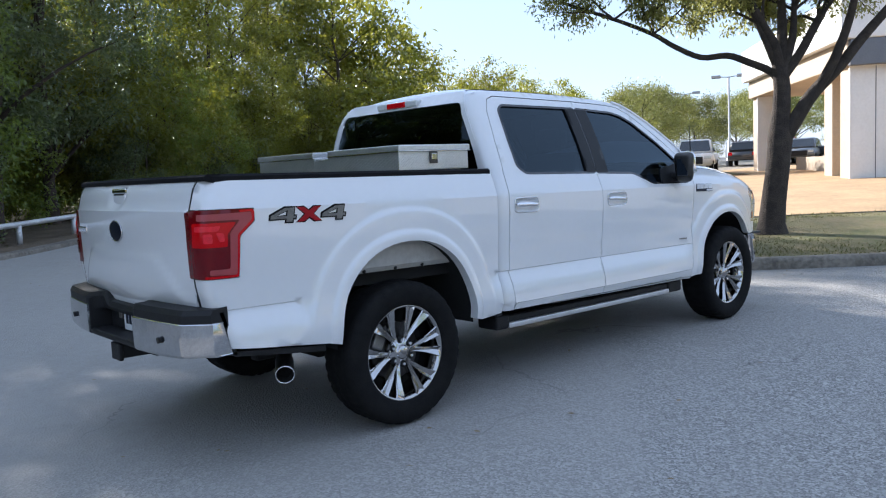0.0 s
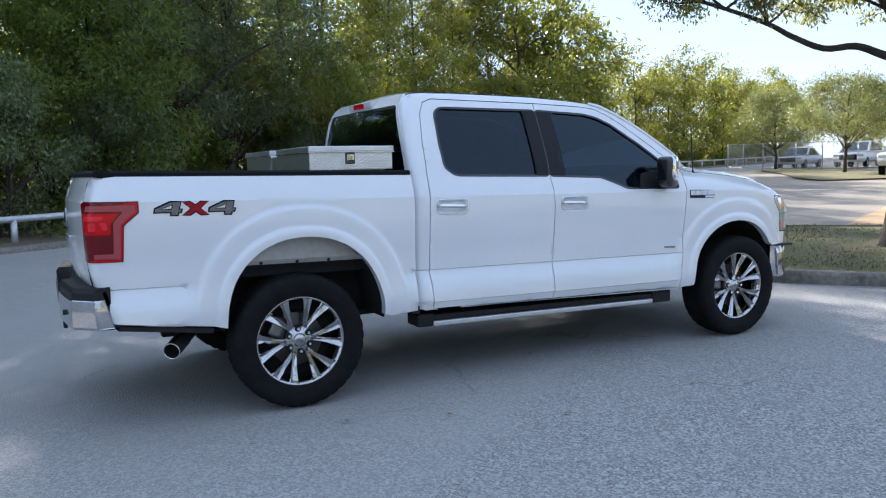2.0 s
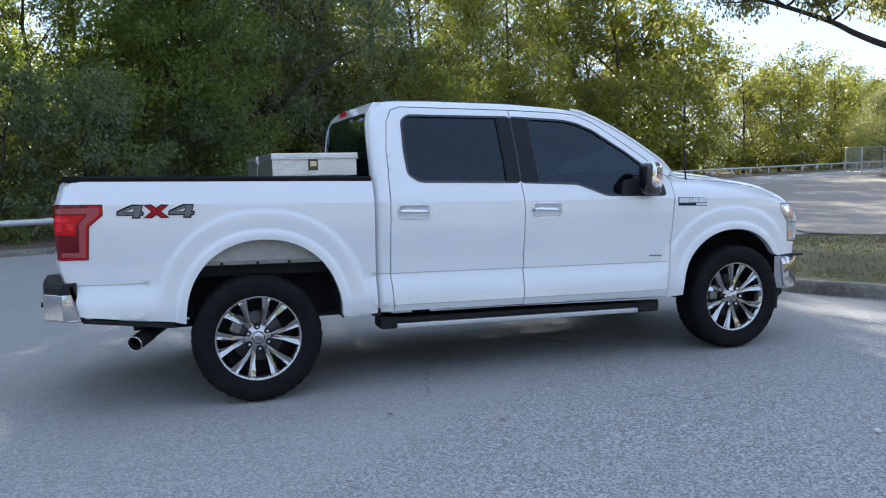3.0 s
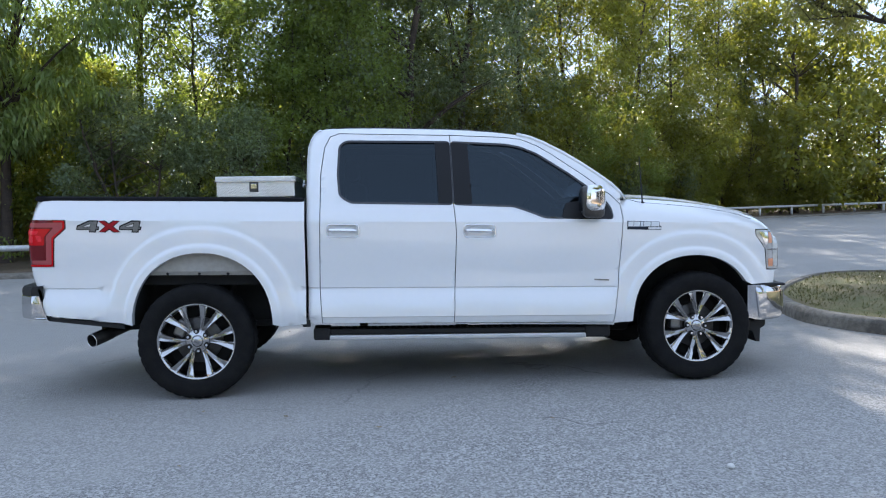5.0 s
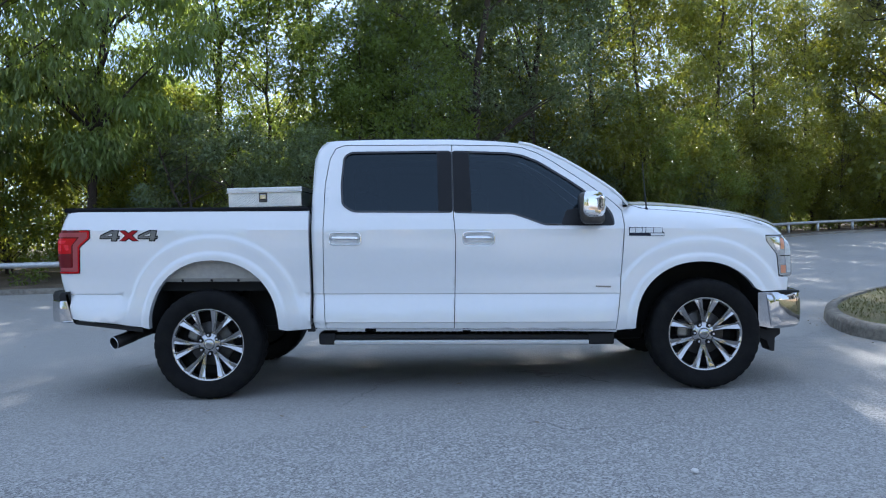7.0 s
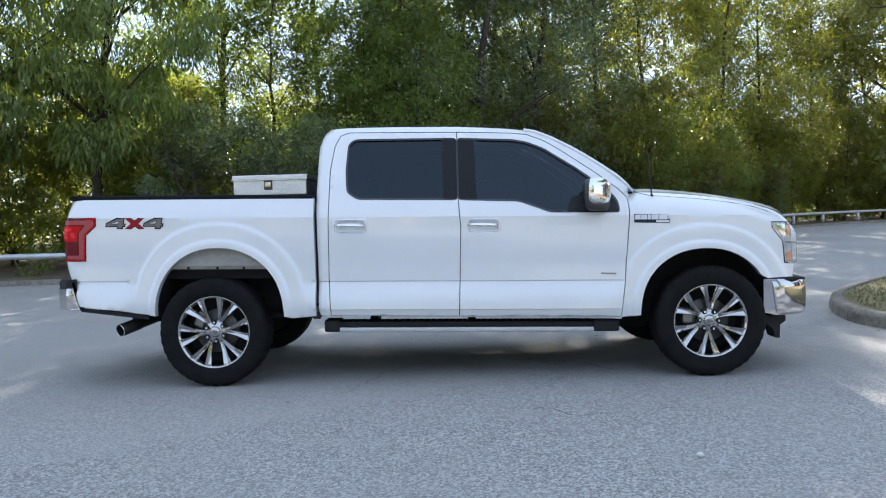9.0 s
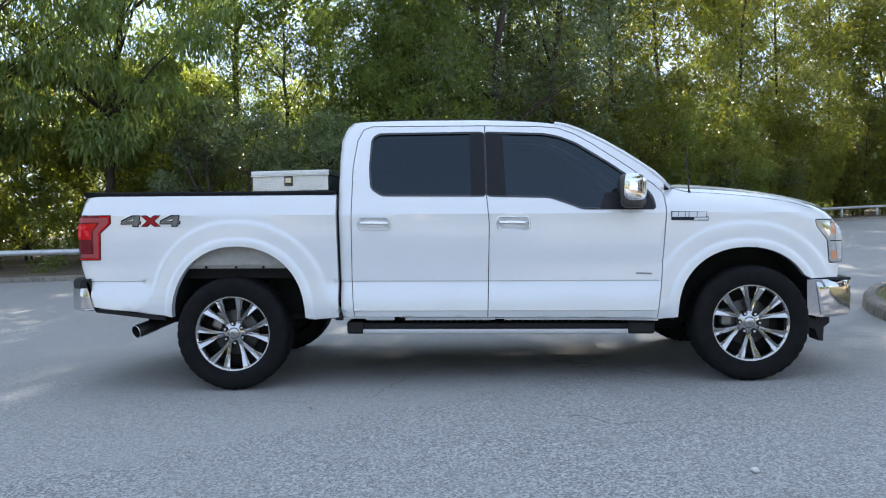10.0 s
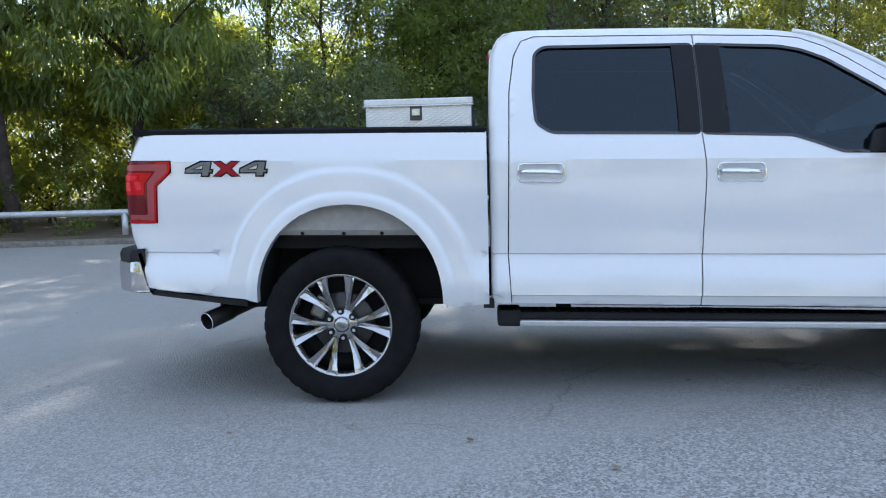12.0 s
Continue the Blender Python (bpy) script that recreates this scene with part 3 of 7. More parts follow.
SAPLING = make_tree(18, 6.0, 0.05, 0.5, 2.1, 110, 0.42, 110, 0.135, M_LEAF_YEL, "slim sapling, its leaves coloured yellow-green as if lit from behind", droop=0.5, slim=0.25, gaps=0.25, fat=0.4, stems=2, skew=0.9)
FAR_HEDGE = make_tree(22, 8.0, 0.10, 0.5, 2.9, 120, 0.70, 62, 0.22, M_LEAF_OLIVE, "full olive-green tree along the bend of the drive", droop=0.3, gaps=-0.1, fat=0.42, coarse=99, skew=1.0)
FAR_WOOD = make_tree(15, 11.0, 0.12, 0.6, 3.4, 85, 0.90, 46, 0.34, M_LEAF_YEL, "tree deep in the woods, its leaves coloured yellow-green as if sunlit", gaps=0.1, coarse=99)
DARK_WOOD = make_tree(16, 11.0, 0.12, 0.6, 3.4, 85, 0.92, 50, 0.35, M_LEAF, "full green tree of the deep woods and the added row behind the camera", gaps=0.0, coarse=99)
TALL = {WILLOW: 15.0, ELM: 15.0, GREY: 15.0, PALE: 14.0, HEDGE: 8.0, HEDGE_PALE: 7.0, DARK_BUSH: 4.4, SAPLING: 6.0, FAR_HEDGE: 8.0, FAR_WOOD: 11.0, DARK_WOOD: 11.0}
for ob in TALL:
    tagged(ob, group="woodland trees")
PLANTED = set()


def plant(kind, x, y, high, turn):
    """Sets a tree of that kind and height; the first one is the model itself."""
    s = high / TALL[kind]
    if kind not in PLANTED:
        PLANTED.add(kind)
        kind.location, kind.rotation_euler, kind.scale = (x, y, ground_z(x, y)), (0, 0, turn), (s, s, s)
    else:
        m = Matrix.Translation((x, y, ground_z(x, y))) @ Matrix.Rotation(turn, 4, "Z")
        kind_scale = kind.scale.copy()
        kind.scale = (1, 1, 1)
        copy_thing(kind, m).scale = (s, s, s)
        kind.scale = kind_scale


def wood_height(x):
    """Height of the wood's skyline along the bend."""
    return float(np.interp(x, (-5, 6, 21, 24, 30, 36, 50, 100), (13.8, 16.4, 15.6, 14.0, 11.2, 10.0, 9.4, 9.6)))


def edge_at(x, off):
    """The place that lies off metres inside the wood, near x along its edge."""
    i = int(np.argmin(np.abs(EDGE[:, 0] - x)))
    p = EDGE[i] + NORM[i] * off
    return float(p[0]), float(p[1])


def plant_woods():
    """The near trees one by one, then rows that thin away to the far bend."""
    r = np.random.default_rng(21)
    near = (
        (WILLOW, -11.8, 3.4), (WILLOW, -8.9, 2.9), (WILLOW, -6.7, 3.6), (ELM, -14.2, 4.5), (ELM, -13.0, 8.0),
        (ELM, 3.2, 8.2), (ELM, -1.4, 8.6), (GREY, 4.4, 3.2), (GREY, 7.4, 4.0), (ELM, 8.2, 8.4),
        (PALE, 10.4, 3.6), (ELM, 9.4, 8.0), (PALE, 13.2, 4.4), (PALE, 16.4, 3.6), (PALE, 19.4, 4.6), (ELM, 18.4, 8.6), (PALE, 22.6, 4.0), (GREY, 24.8, 6.0), (ELM, 21.2, 8.6),
    )
    for kind, x, off in near:
        px, py = edge_at(x, off)
        plant(kind, px + r.uniform(-0.3, 0.3), py + r.uniform(-0.3, 0.3), wood_height(x) * r.uniform(0.95, 1.05), r.uniform(0, 6.28))
    low = ((DARK_BUSH, -3.0, 3.0, 4.1), (DARK_BUSH, -0.9, 2.6, 3.9), (DARK_BUSH, 2.2, 2.4, 3.3), (DARK_BUSH, 9.0, 2.6, 3.0), (DARK_BUSH, 13.9, 2.4, 3.2), (DARK_BUSH, 17.9, 2.4, 3.0),
           (HEDGE, 2.6, 3.0, 7.4), (HEDGE, 1.9, 4.4, 7.4), (ELM, 0.2, 6.6, 9.4), (ELM, 12.2, 8.4, 16.4), (HEDGE, 4.6, 6.0, 8.6), (HEDGE, -13.0, 2.6, 6.0), (HEDGE, 11.6, 3.0, 6.2), (HEDGE, 14.8, 2.8, 5.8), (HEDGE, 20.2, 5.6, 7.0),
           (HEDGE_PALE, 8.9, 5.2, 6.6), (HEDGE_PALE, 12.8, 5.6, 7.0), (HEDGE_PALE, 16.6, 4.8, 6.8), (HEDGE_PALE, 10.2, 2.6, 4.6), (HEDGE_PALE, 18.6, 2.6, 5.0), (HEDGE_PALE, 23.4, 2.6, 6.0), (HEDGE_PALE, 26.0, 3.0, 6.5),
           (SAPLING, -8.4, 6.4, 5.2), (SAPLING, -6.4, 7.4, 5.8), (SAPLING, -10.6, 6.6, 5.0), (SAPLING, -4.9, 8.6, 5.4), (SAPLING, 6.2, 5.8, 5.4), (SAPLING, 4.2, 6.4, 5.0), (SAPLING, 8.4, 6.2, 4.8), (SAPLING, 11.4, 5.4, 4.6), (SAPLING, 12.4, 6.0, 5.2), (SAPLING, 20.8, 3.0, 4.0), (SAPLING, -7.2, 5.4, 4.6), (SAPLING, -5.6, 6.2, 5.2), (SAPLING, -9.7, 5.0, 4.8))
    for kind, x, off, high in low:
        px, py = edge_at(x, off)
        plant(kind, px, py, high, r.uniform(0, 6.28))
    cum = np.concatenate([[0], np.cumsum(np.linalg.norm(np.diff(EDGE, axis=0), axis=1))])
    for row, (off, gap, share) in enumerate(((3.4, 4.2, 1.0), (7.6, 5.4, 0.95), (12.5, 4.6, 0.42), (18.0, 5.6, 0.52), (25.0, 6.4, 0.60))):
        d = 36.0 + row * 1.7
        while d < cum[-1] - 4:
            i = min(int(np.searchsorted(cum, d)), len(EDGE) - 1)
            p = EDGE[i] + NORM[i] * (off + r.uniform(-0.7, 0.8))
            x, y = float(p[0]), float(p[1])
            d += gap * r.uniform(0.8, 1.2) * (1.0 if x < 30 else 1.45)
            if row < 2 and -15 < EDGE[i][0] < 26.5:
                continue
            if x > 80 or row > 1 and x > 34:
                continue
            if row < 2 and x > 20:
                kind = FAR_HEDGE
            else:
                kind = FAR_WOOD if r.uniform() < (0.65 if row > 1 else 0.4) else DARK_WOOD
            plant(kind, x, y, wood_height(x) * share * r.uniform(0.92, 1.08), r.uniform(0, 6.28))
    # unseen row added behind the camera, cuts the low sky off the truck's flank
    for x in np.arange(-48, 52, 5.5):
        plant(DARK_WOOD, float(x), -30 + r.uniform(-2, 2), r.uniform(8.0, 11.5), r.uniform(0, 6))


plant_woods()


def brush(name, lo, hi, count, reach, tall, size, material, label, category, seed):
    """Tufts of brush that close the wood down to the ground."""
    r = np.random.default_rng(seed)
    cs, rad = [], []
    for i in range(lo, len(EDGE) - 2):
        if EDGE[i][0] > hi:
            break
        for _ in range(count if EDGE[i][0] < 25 else count // 2):
            o = r.uniform(*reach)
            p = EDGE[i] + NORM[i] * o + r.normal(size=2) * 0.5
            top = tall if o > 2.4 else 0.4
            cs.append((p[0], p[1], ground_z(*p) + 0.2 + top * r.uniform() ** 1.3))
            rad.append(r.uniform(0.25, 0.55) * (1 if o > 2.4 else 0.6))
    v, _ = clump_quads(r, np.array(cs), np.array(rad), 70, size, 0.3, 0.22)
    ob = new(name, quads_mesh(name, v, material))
    tagged(ob, label, category, kind="stuff")


brush("undergrowth", 8, 70, 9, (1.7, 7.0), 2.0, 0.12, M_LEAF, "tangled green brush under the woodland trees", "undergrowth", 31)
brush("thicket", 30, 60, 7, (8.0, 15.0), 4.0, 0.22, M_LEAF, "dark green thicket deep under the woodland trees", "thicket", 33)


# plain wall added out of view behind the camera, closes the lot for reflections
bm = bmesh.new()
box(bm, -70, 80, -34.4, -34, 0.1, 4.0)
tagged(obj("unseen_wall_south", bm, M_TANWALL), "plain tan wall added out of view behind the camera", "wall", kind="structure")


# ---- the pickup truck: level body coordinates, then a slight nose-down rake ----
from mathutils.geometry import delaunay_2d_cdt

RAKE = 0.020
truck = new("pickup_truck")
tagged(truck, "white crew-cab pickup truck with chrome wheels, parked on the asphalt", "pickup truck")


def raked(bm):
    for v in bm.verts:
        v.co.z -= RAKE * v.co.x
    return bm


def tpart(name, bm, material, label="", parent=None, smooth=False, rake=True):
    bmesh.ops.recalc_face_normals(bm, faces=bm.faces)
    return part(name, raked(bm) if rake else bm, material, parent or truck, label, smooth)


def hermite(knots):
    """A smooth curve through (x, y) knots, as a function."""
    k = np.array(knots, float)
    d = np.diff(k[:, 1]) / np.diff(k[:, 0])
    s = np.concatenate([[d[0]], np.where(d[:-1] * d[1:] <= 0, 0, 2 * d[:-1] * d[1:] / (d[:-1] + d[1:] + 1e-9)), [d[-1]]])

    def f(x):
        x = min(max(x, k[0, 0]), k[-1, 0])
        i = min(max(int(np.searchsorted(k[:, 0], x)) - 1, 0), len(k) - 2)
        h = k[i + 1, 0] - k[i, 0]
        t = (x - k[i, 0]) / h
        return float((1 + 2 * t) * (1 - t) ** 2 * k[i, 1] + t * (1 - t) ** 2 * h * s[i] + t * t * (3 - 2 * t) * k[i + 1, 1] + t * t * (t - 1) * h * s[i + 1])
    return f


CREASES = (0.575, 0.580, 0.783, 0.790, 1.262)
ROCKER = hermite([(0.46, 0.890), (0.50, 0.938), (0.53, 0.962), (0.575, 0.976)])
LOWER = hermite([(0.580, 0.986), (0.66, 0.977), (0.783, 0.938)])
MIDDLE = hermite([(0.79, 0.950), (0.90, 0.951), (1.0, 0.958), (1.15, 0.965), (1.262, 0.966)])
UPPER = hermite([(1.262, 0.966), (1.33, 0.945), (1.40, 0.918), (1.46, 0.903), (1.86, 0.735), (1.90, 0.714), (1.93, 0.692), (1.955, 0.655), (1.975, 0.60)])


def FLANK(w):
    """Half width by height: rocker, lower door, middle and shoulder meet in creases."""
    if 0.575 < w < 0.580:
        return 0.976 + (w - 0.575) * 2.0
    if 0.783 < w < 0.790:
        return 0.938 + (w - 0.783) / 0.007 * 0.012
    return ROCKER(w) if w <= 0.575 else LOWER(w) if w <= 0.783 else MIDDLE(w) if w < 1.262 else UPPER(w)


EASY = hermite([(0.46, 0.915), (0.53, 0.955), (0.62, 0.968), (0.80, 0.955), (1.0, 0.958), (1.15, 0.965), (1.262, 0.966), (1.33, 0.945), (1.40, 0.918), (1.45, 0.90)])


TAIL = hermite([(0.50, -1.00), (0.58, -1.03), (0.80, -1.105), (0.93, -1.13), (1.12, -1.13), (1.25, -1.115), (1.275, -1.108), (1.32, -1.097), (1.41, -1.066)])
CABBACK = hermite([(0.50, 0.785), (1.40, 0.785), (1.785, 0.80), (1.88, 0.83), (1.94, 0.88), (1.975, 0.95)])
HOOD = hermite([(3.05, 1.445), (3.35, 1.435), (3.64, 1.415), (3.98, 1.370), (4.18, 1.315), (4.29, 1.265), (4.36, 1.19), (4.40, 1.10)])
ROOF = hermite([(0.78, 1.80), (0.82, 1.88), (0.88, 1.935), (0.96, 1.957), (1.33, 1.966), (1.85, 1.964), (2.19, 1.946), (2.41, 1.918), (2.56, 1.862), (2.83, 1.705), (3.04, 1.553), (3.15, 1.465)])
ARCHES = ((0.055, 0.53, 0.485, 0.51), (3.655, 0.53, 0.49, 0.49))
smooth01 = lambda t: (lambda u: u * u * (3 - 2 * u))(min(max(t, 0.0), 1.0))


def arch_d(x, w):
    """Distance from the nearer wheel arch, 1 on its lip."""
    best = 9.0
    for cx, cw, a, b in ARCHES:
        best = min(best, ((abs(x - cx) / a) ** 2.15 + (max(w - cw, 0) / b) ** 2.15) ** (1 / 2.15))
    return best


def flank_y(x, w):
    """Half width of the body at x along it and height w."""
    d = arch_d(x, w)
    y = FLANK(w)
    if d < 1.5:
        k = smooth01((d - 1.29) / 0.13)
        y = EASY(w) * (1 - k) + y * k
    if x < 0.3:
        y -= 0.046 * ((0.3 - x) / 1.15) ** 1.2
    if x > 3.3:
        y -= 0.095 * ((x - 3.3) / 1.05) ** 2
    y += 0.016 * (1 - smooth01((d - 1.07) / 0.07)) + 0.013 * (1 - smooth01((d - 1.31) / 0.08))
    for hx, hw in ((1.045, 1.195), (2.03, 1.188)):
        u, v = abs(x - hx) / 0.115, abs(w - hw) / 0.046
        if u < 1.3 and v < 1.3:
            y -= 0.020 * (1 - smooth01(((u ** 6 + v ** 6) ** (1 / 6) - 0.72) / 0.26))
    if x > 3.1:
        top = HOOD(x)
        y -= 0.15 * max(0.0, (w - top + 0.13) / 0.13) ** 2.2
    return y


def wrapped(edge, radius, end=None):
    """Side surface that turns round a vertical corner at edge(w) and goes on across the end."""
    def f(s, w, lift=0.0):
        e = edge(w)
        d = s - (e + radius)
        if d >= 0:
            return Vector((s, flank_y(s, w) + lift, w))
        y = flank_y(e + radius, w) + lift
        t = -d / radius
        if t < math.pi / 2:
            return Vector((e + radius - (radius + lift) * math.sin(t), y - lift - radius + (radius + lift) * math.cos(t), w))
        past = -d - radius * math.pi / 2
        back = 0.0 if end is None else (e - end(w)) * smooth01(past / (0.9 * max(y - lift - radius - 0.797, 0.004)))
        return Vector((e - lift - back, y - lift - radius - past, w))
    return f


GATE_LOW = hermite([(0.70, -1.09), (0.80, -1.110), (0.93, -1.133), (1.262, -1.140)])
GATE = lambda w: GATE_LOW(w) if w <= 1.262 else -1.134 + (w - 1.262) * 0.28 + max(0.0, w - 1.37) * 0.4
side_bed = wrapped(TAIL, 0.06, GATE)
side_cab = wrapped(CABBACK, 0.065)


def inside(poly, p):
    x, y = p
    c = False
    for (x0, y0), (x1, y1) in zip(poly, poly[1:] + poly[:1]):
        if (y0 > y) != (y1 > y) and x < (x1 - x0) * (y - y0) / (y1 - y0) + x0:
            c = not c
    return c


def dense(poly, step):
    out = []
    for a, b in zip(poly, poly[1:] + poly[:1]):
        n = max(1, int(math.hypot(b[0] - a[0], b[1] - a[1]) / step))
        out += [(a[0] + (b[0] - a[0]) * k / n, a[1] + (b[1] - a[1]) * k / n) for k in range(n)]
    return out


def rounded(poly, r, n=4):
    """The outline with its corners rounded."""
    out = []
    m = len(poly)
    for i in range(m):
        p, a, b = Vector(poly[i]), Vector(poly[i - 1]), Vector(poly[(i + 1) % m])
        la, lb = (a - p).length, (b - p).length
        q = min(r, la * 0.45, lb * 0.45)
        s, e = p + (a - p) / la * q, p + (b - p) / lb * q
        for k in range(n + 1):
            t = k / n
            out.append(tuple(s * (1 - t) ** 2 + p * 2 * t * (1 - t) + e * t * t))
    return out


def shrunk(poly, d):
    """The outline moved inwards by d."""
    area = sum(a[0] * b[1] - b[0] * a[1] for a, b in zip(poly, poly[1:] + poly[:1]))
    s = 1 if area > 0 else -1
    out, m = [], len(poly)
    for i in range(m):
        p, a, b = Vector(poly[i]), Vector(poly[i - 1]), Vector(poly[(i + 1) % m])
        t = ((p - a).normalized() + (b - p).normalized())
        if t.length < 1e-6:
            t = b - a
        t.normalize()
        out.append((p.x - t.y * d * s, p.y + t.x * d * s))
    return out


LINES = (0.555, 0.575, 0.580, 0.60, 0.765, 0.783, 0.790, 0.81, 1.242, 1.262, 1.282)
ARC_STEPS = (1.03, 1.06, 1.09, 1.105, 1.12, 1.135, 1.15, 1.20, 1.26, 1.31, 1.33, 1.35, 1.37, 1.39, 1.42, 1.47)


def creased(loop, lines):
    """Adds the points at which a loop crosses the crease lines."""
    out = []
    for a, b in zip(loop, loop[1:] + loop[:1]):
        out.append(a)
        cuts = [q for q in CREASES if q in lines and (a[1] - q) * (b[1] - q) < -1e-9]
        for q in sorted(cuts, reverse=a[1] > b[1]):
            t = (q - a[1]) / (b[1] - a[1])
            out.append((a[0] + (b[0] - a[0]) * t, q))
    return out


def skin(outline, holes, surf, side=-1, step=0.04, depth=0.025, lift=0.0, lines=LINES, inward=None, fine=(), arch=None):
    """A curved panel: the outline in surface coordinates, its holes cut out, its rim turned inwards by depth."""
    loops = [creased(dense(lp, step), lines) for lp in (outline, *holes)]
    pts, edges = [], []
    for lp in loops:
        o = len(pts)
        pts += lp
        edges += [(o + i, o + (i + 1) % len(lp)) for i in range(len(lp))]
    bound = np.array(pts)
    lo, hi = bound.min(0), bound.max(0)
    us = np.arange(lo[0] + step / 2, hi[0], step)
    ws = [w for w in np.arange(lo[1] + step / 2, hi[1], step) if all(abs(w - q) > 0.012 for q in lines)]
    ws = sorted(ws + [q for q in lines if lo[1] < q < hi[1]])
    for u in us:
        for w in ws:
            if inside(outline, (u, w)) and not any(inside(h, (u, w)) for h in holes):
                if np.min(np.hypot(bound[:, 0] - u, bound[:, 1] - w)) > step * 0.4:
                    pts.append((u, w))
    if arch is not None:
        cx, cw, a, b = ARCHES[arch]
        pts = [p for i, p in enumerate(pts) if i < len(bound) or arch_d(*p) > 1.5]
        for q in ARC_STEPS:
            ring = [(cx - math.copysign(abs(math.cos(t)) ** (2 / 2.15), math.cos(t)) * a * q, cw + b * q * math.sin(t) ** (2 / 2.15)) for t in np.linspace(0.02, math.pi - 0.02, 48)]
            ring += [(cx + sg * a * q, w) for sg in (-1, 1) for w in np.arange(cw - 0.02, 0.4, -0.03)]
            for p in ring:
                if inside(outline, p) and np.min(np.hypot(bound[:, 0] - p[0], bound[:, 1] - p[1])) > 0.008:
                    pts.append(p)
    for x0, x1, w0, w1, st in fine:
        pts = [p for i, p in enumerate(pts) if i < len(bound) or not (x0 < p[0] < x1 and w0 < p[1] < w1)]
        pts += [(u, w) for u in np.arange(x0, x1, st) for w in np.arange(w0, w1, st)]
    co, _, tris, *_ = delaunay_2d_cdt([Vector(p) for p in pts], edges, [], 0, 1e-5)
    bm = bmesh.new()
    place = []
    for c in co:
        p = surf(c.x, c.y, lift)
        place.append(Vector((p.x, p.y * side if side else p.y, p.z)))
    vs = [bm.verts.new(p) for p in place]
    count = {}
    for t in tris:
        cx, cy = (sum(co[i][k] for i in t) / 3 for k in (0, 1))
        if inside(outline, (cx, cy)) and not any(inside(h, (cx, cy)) for h in holes):
            try:
                bm.faces.new([vs[i] for i in t]).smooth = True
            except ValueError:
                continue
            for a, b in zip(t, t[1:] + t[:1]):
                key = (min(a, b), max(a, b))
                count[key] = count.get(key, 0) + 1
    on = [next((q for q in CREASES if abs(c.y - q) < 2e-4), None) if lines else None for c in co]
    bm.verts.index_update()
    for e in bm.edges:
        qa, qb = (on[v.index] for v in e.verts)
        if qa is not None and qa == qb:
            e.smooth = False
    if depth:
        bm.normal_update()
        for (a, b), n in count.items():
            if n == 1:
                q = []
                for i in (a, b):
                    if inward is None:
                        off = Vector((0, -side * depth, 0))
                    else:
                        off = inward * depth
                    q.append((bm.verts.new(place[i]), bm.verts.new(place[i] + off)))
                bm.faces.new((q[0][0], q[1][0], q[1][1], q[0][1]))
    for v in [v for v in bm.verts if not v.link_faces]:
        bm.verts.remove(v)
    return bm


def panel(name, outline, holes, surf, material, label="", parent=None, **kw):
    """A skin for each flank of the truck; returns both."""
    out = []
    for side in (-1, 1):
        par = parent[0 if side < 0 else 1] if parent else truck
        bm = skin(outline, holes, surf, side, **kw)
        area = sum(f.normal.y * f.calc_area() for f in bm.faces if f.smooth)
        if area * side < 0:
            bmesh.ops.reverse_faces(bm, faces=bm.faces)
        out.append(part(name, raked(bm), material, par, label))
    return out


def arch_line(k, n=26, grow=1.0):
    cx, cw, a, b = ARCHES[k]
    return [(cx + a * grow * math.copysign(abs(math.cos(t)) ** (2 / 2.15), -math.cos(t)), cw + b * grow * abs(math.sin(t)) ** (2 / 2.15)) for t in (math.pi * i / n for i in range(n + 1))]


GAP = 0.006


# pickup box flank with its lamp recess
def tail_s(w):
    return TAIL(w) + 0.06 - 0.09425 - max(flank_y(TAIL(w) + 0.06, w) - 0.857, 0.004)


LAMP = [(tail_s(1.268), 1.268), (-0.865, 1.268), (-0.865, 1.205), (-0.945, 1.135), (-0.958, 0.938), (tail_s(0.938), 0.938), (tail_s(1.1), 1.1)]
bed_outline = [(0.774, 1.405), (0.774, 0.53), (0.60, 0.515)] + arch_line(0)[::-1] + [(-0.50, 0.545), (-1.0, 0.60), (tail_s(0.60), 0.61), (tail_s(0.80), 0.80)] + [LAMP[5], LAMP[4], LAMP[3], LAMP[2], LAMP[1], LAMP[0]] + [(tail_s(1.34), 1.34), (tail_s(1.405), 1.405)]
panel("bedside", bed_outline, [], side_bed, M_PAINT, depth=0.06, step=0.03, arch=0)
lamp_in = rounded(shrunk(LAMP, 0.004), 0.02, 3)
lamps = panel("tail_lamp", lamp_in, [], side_bed, M_DEEPRED, "red tail lamp with a pale C-shaped band", lift=0.006, depth=0.05, lines=(), step=0.03)
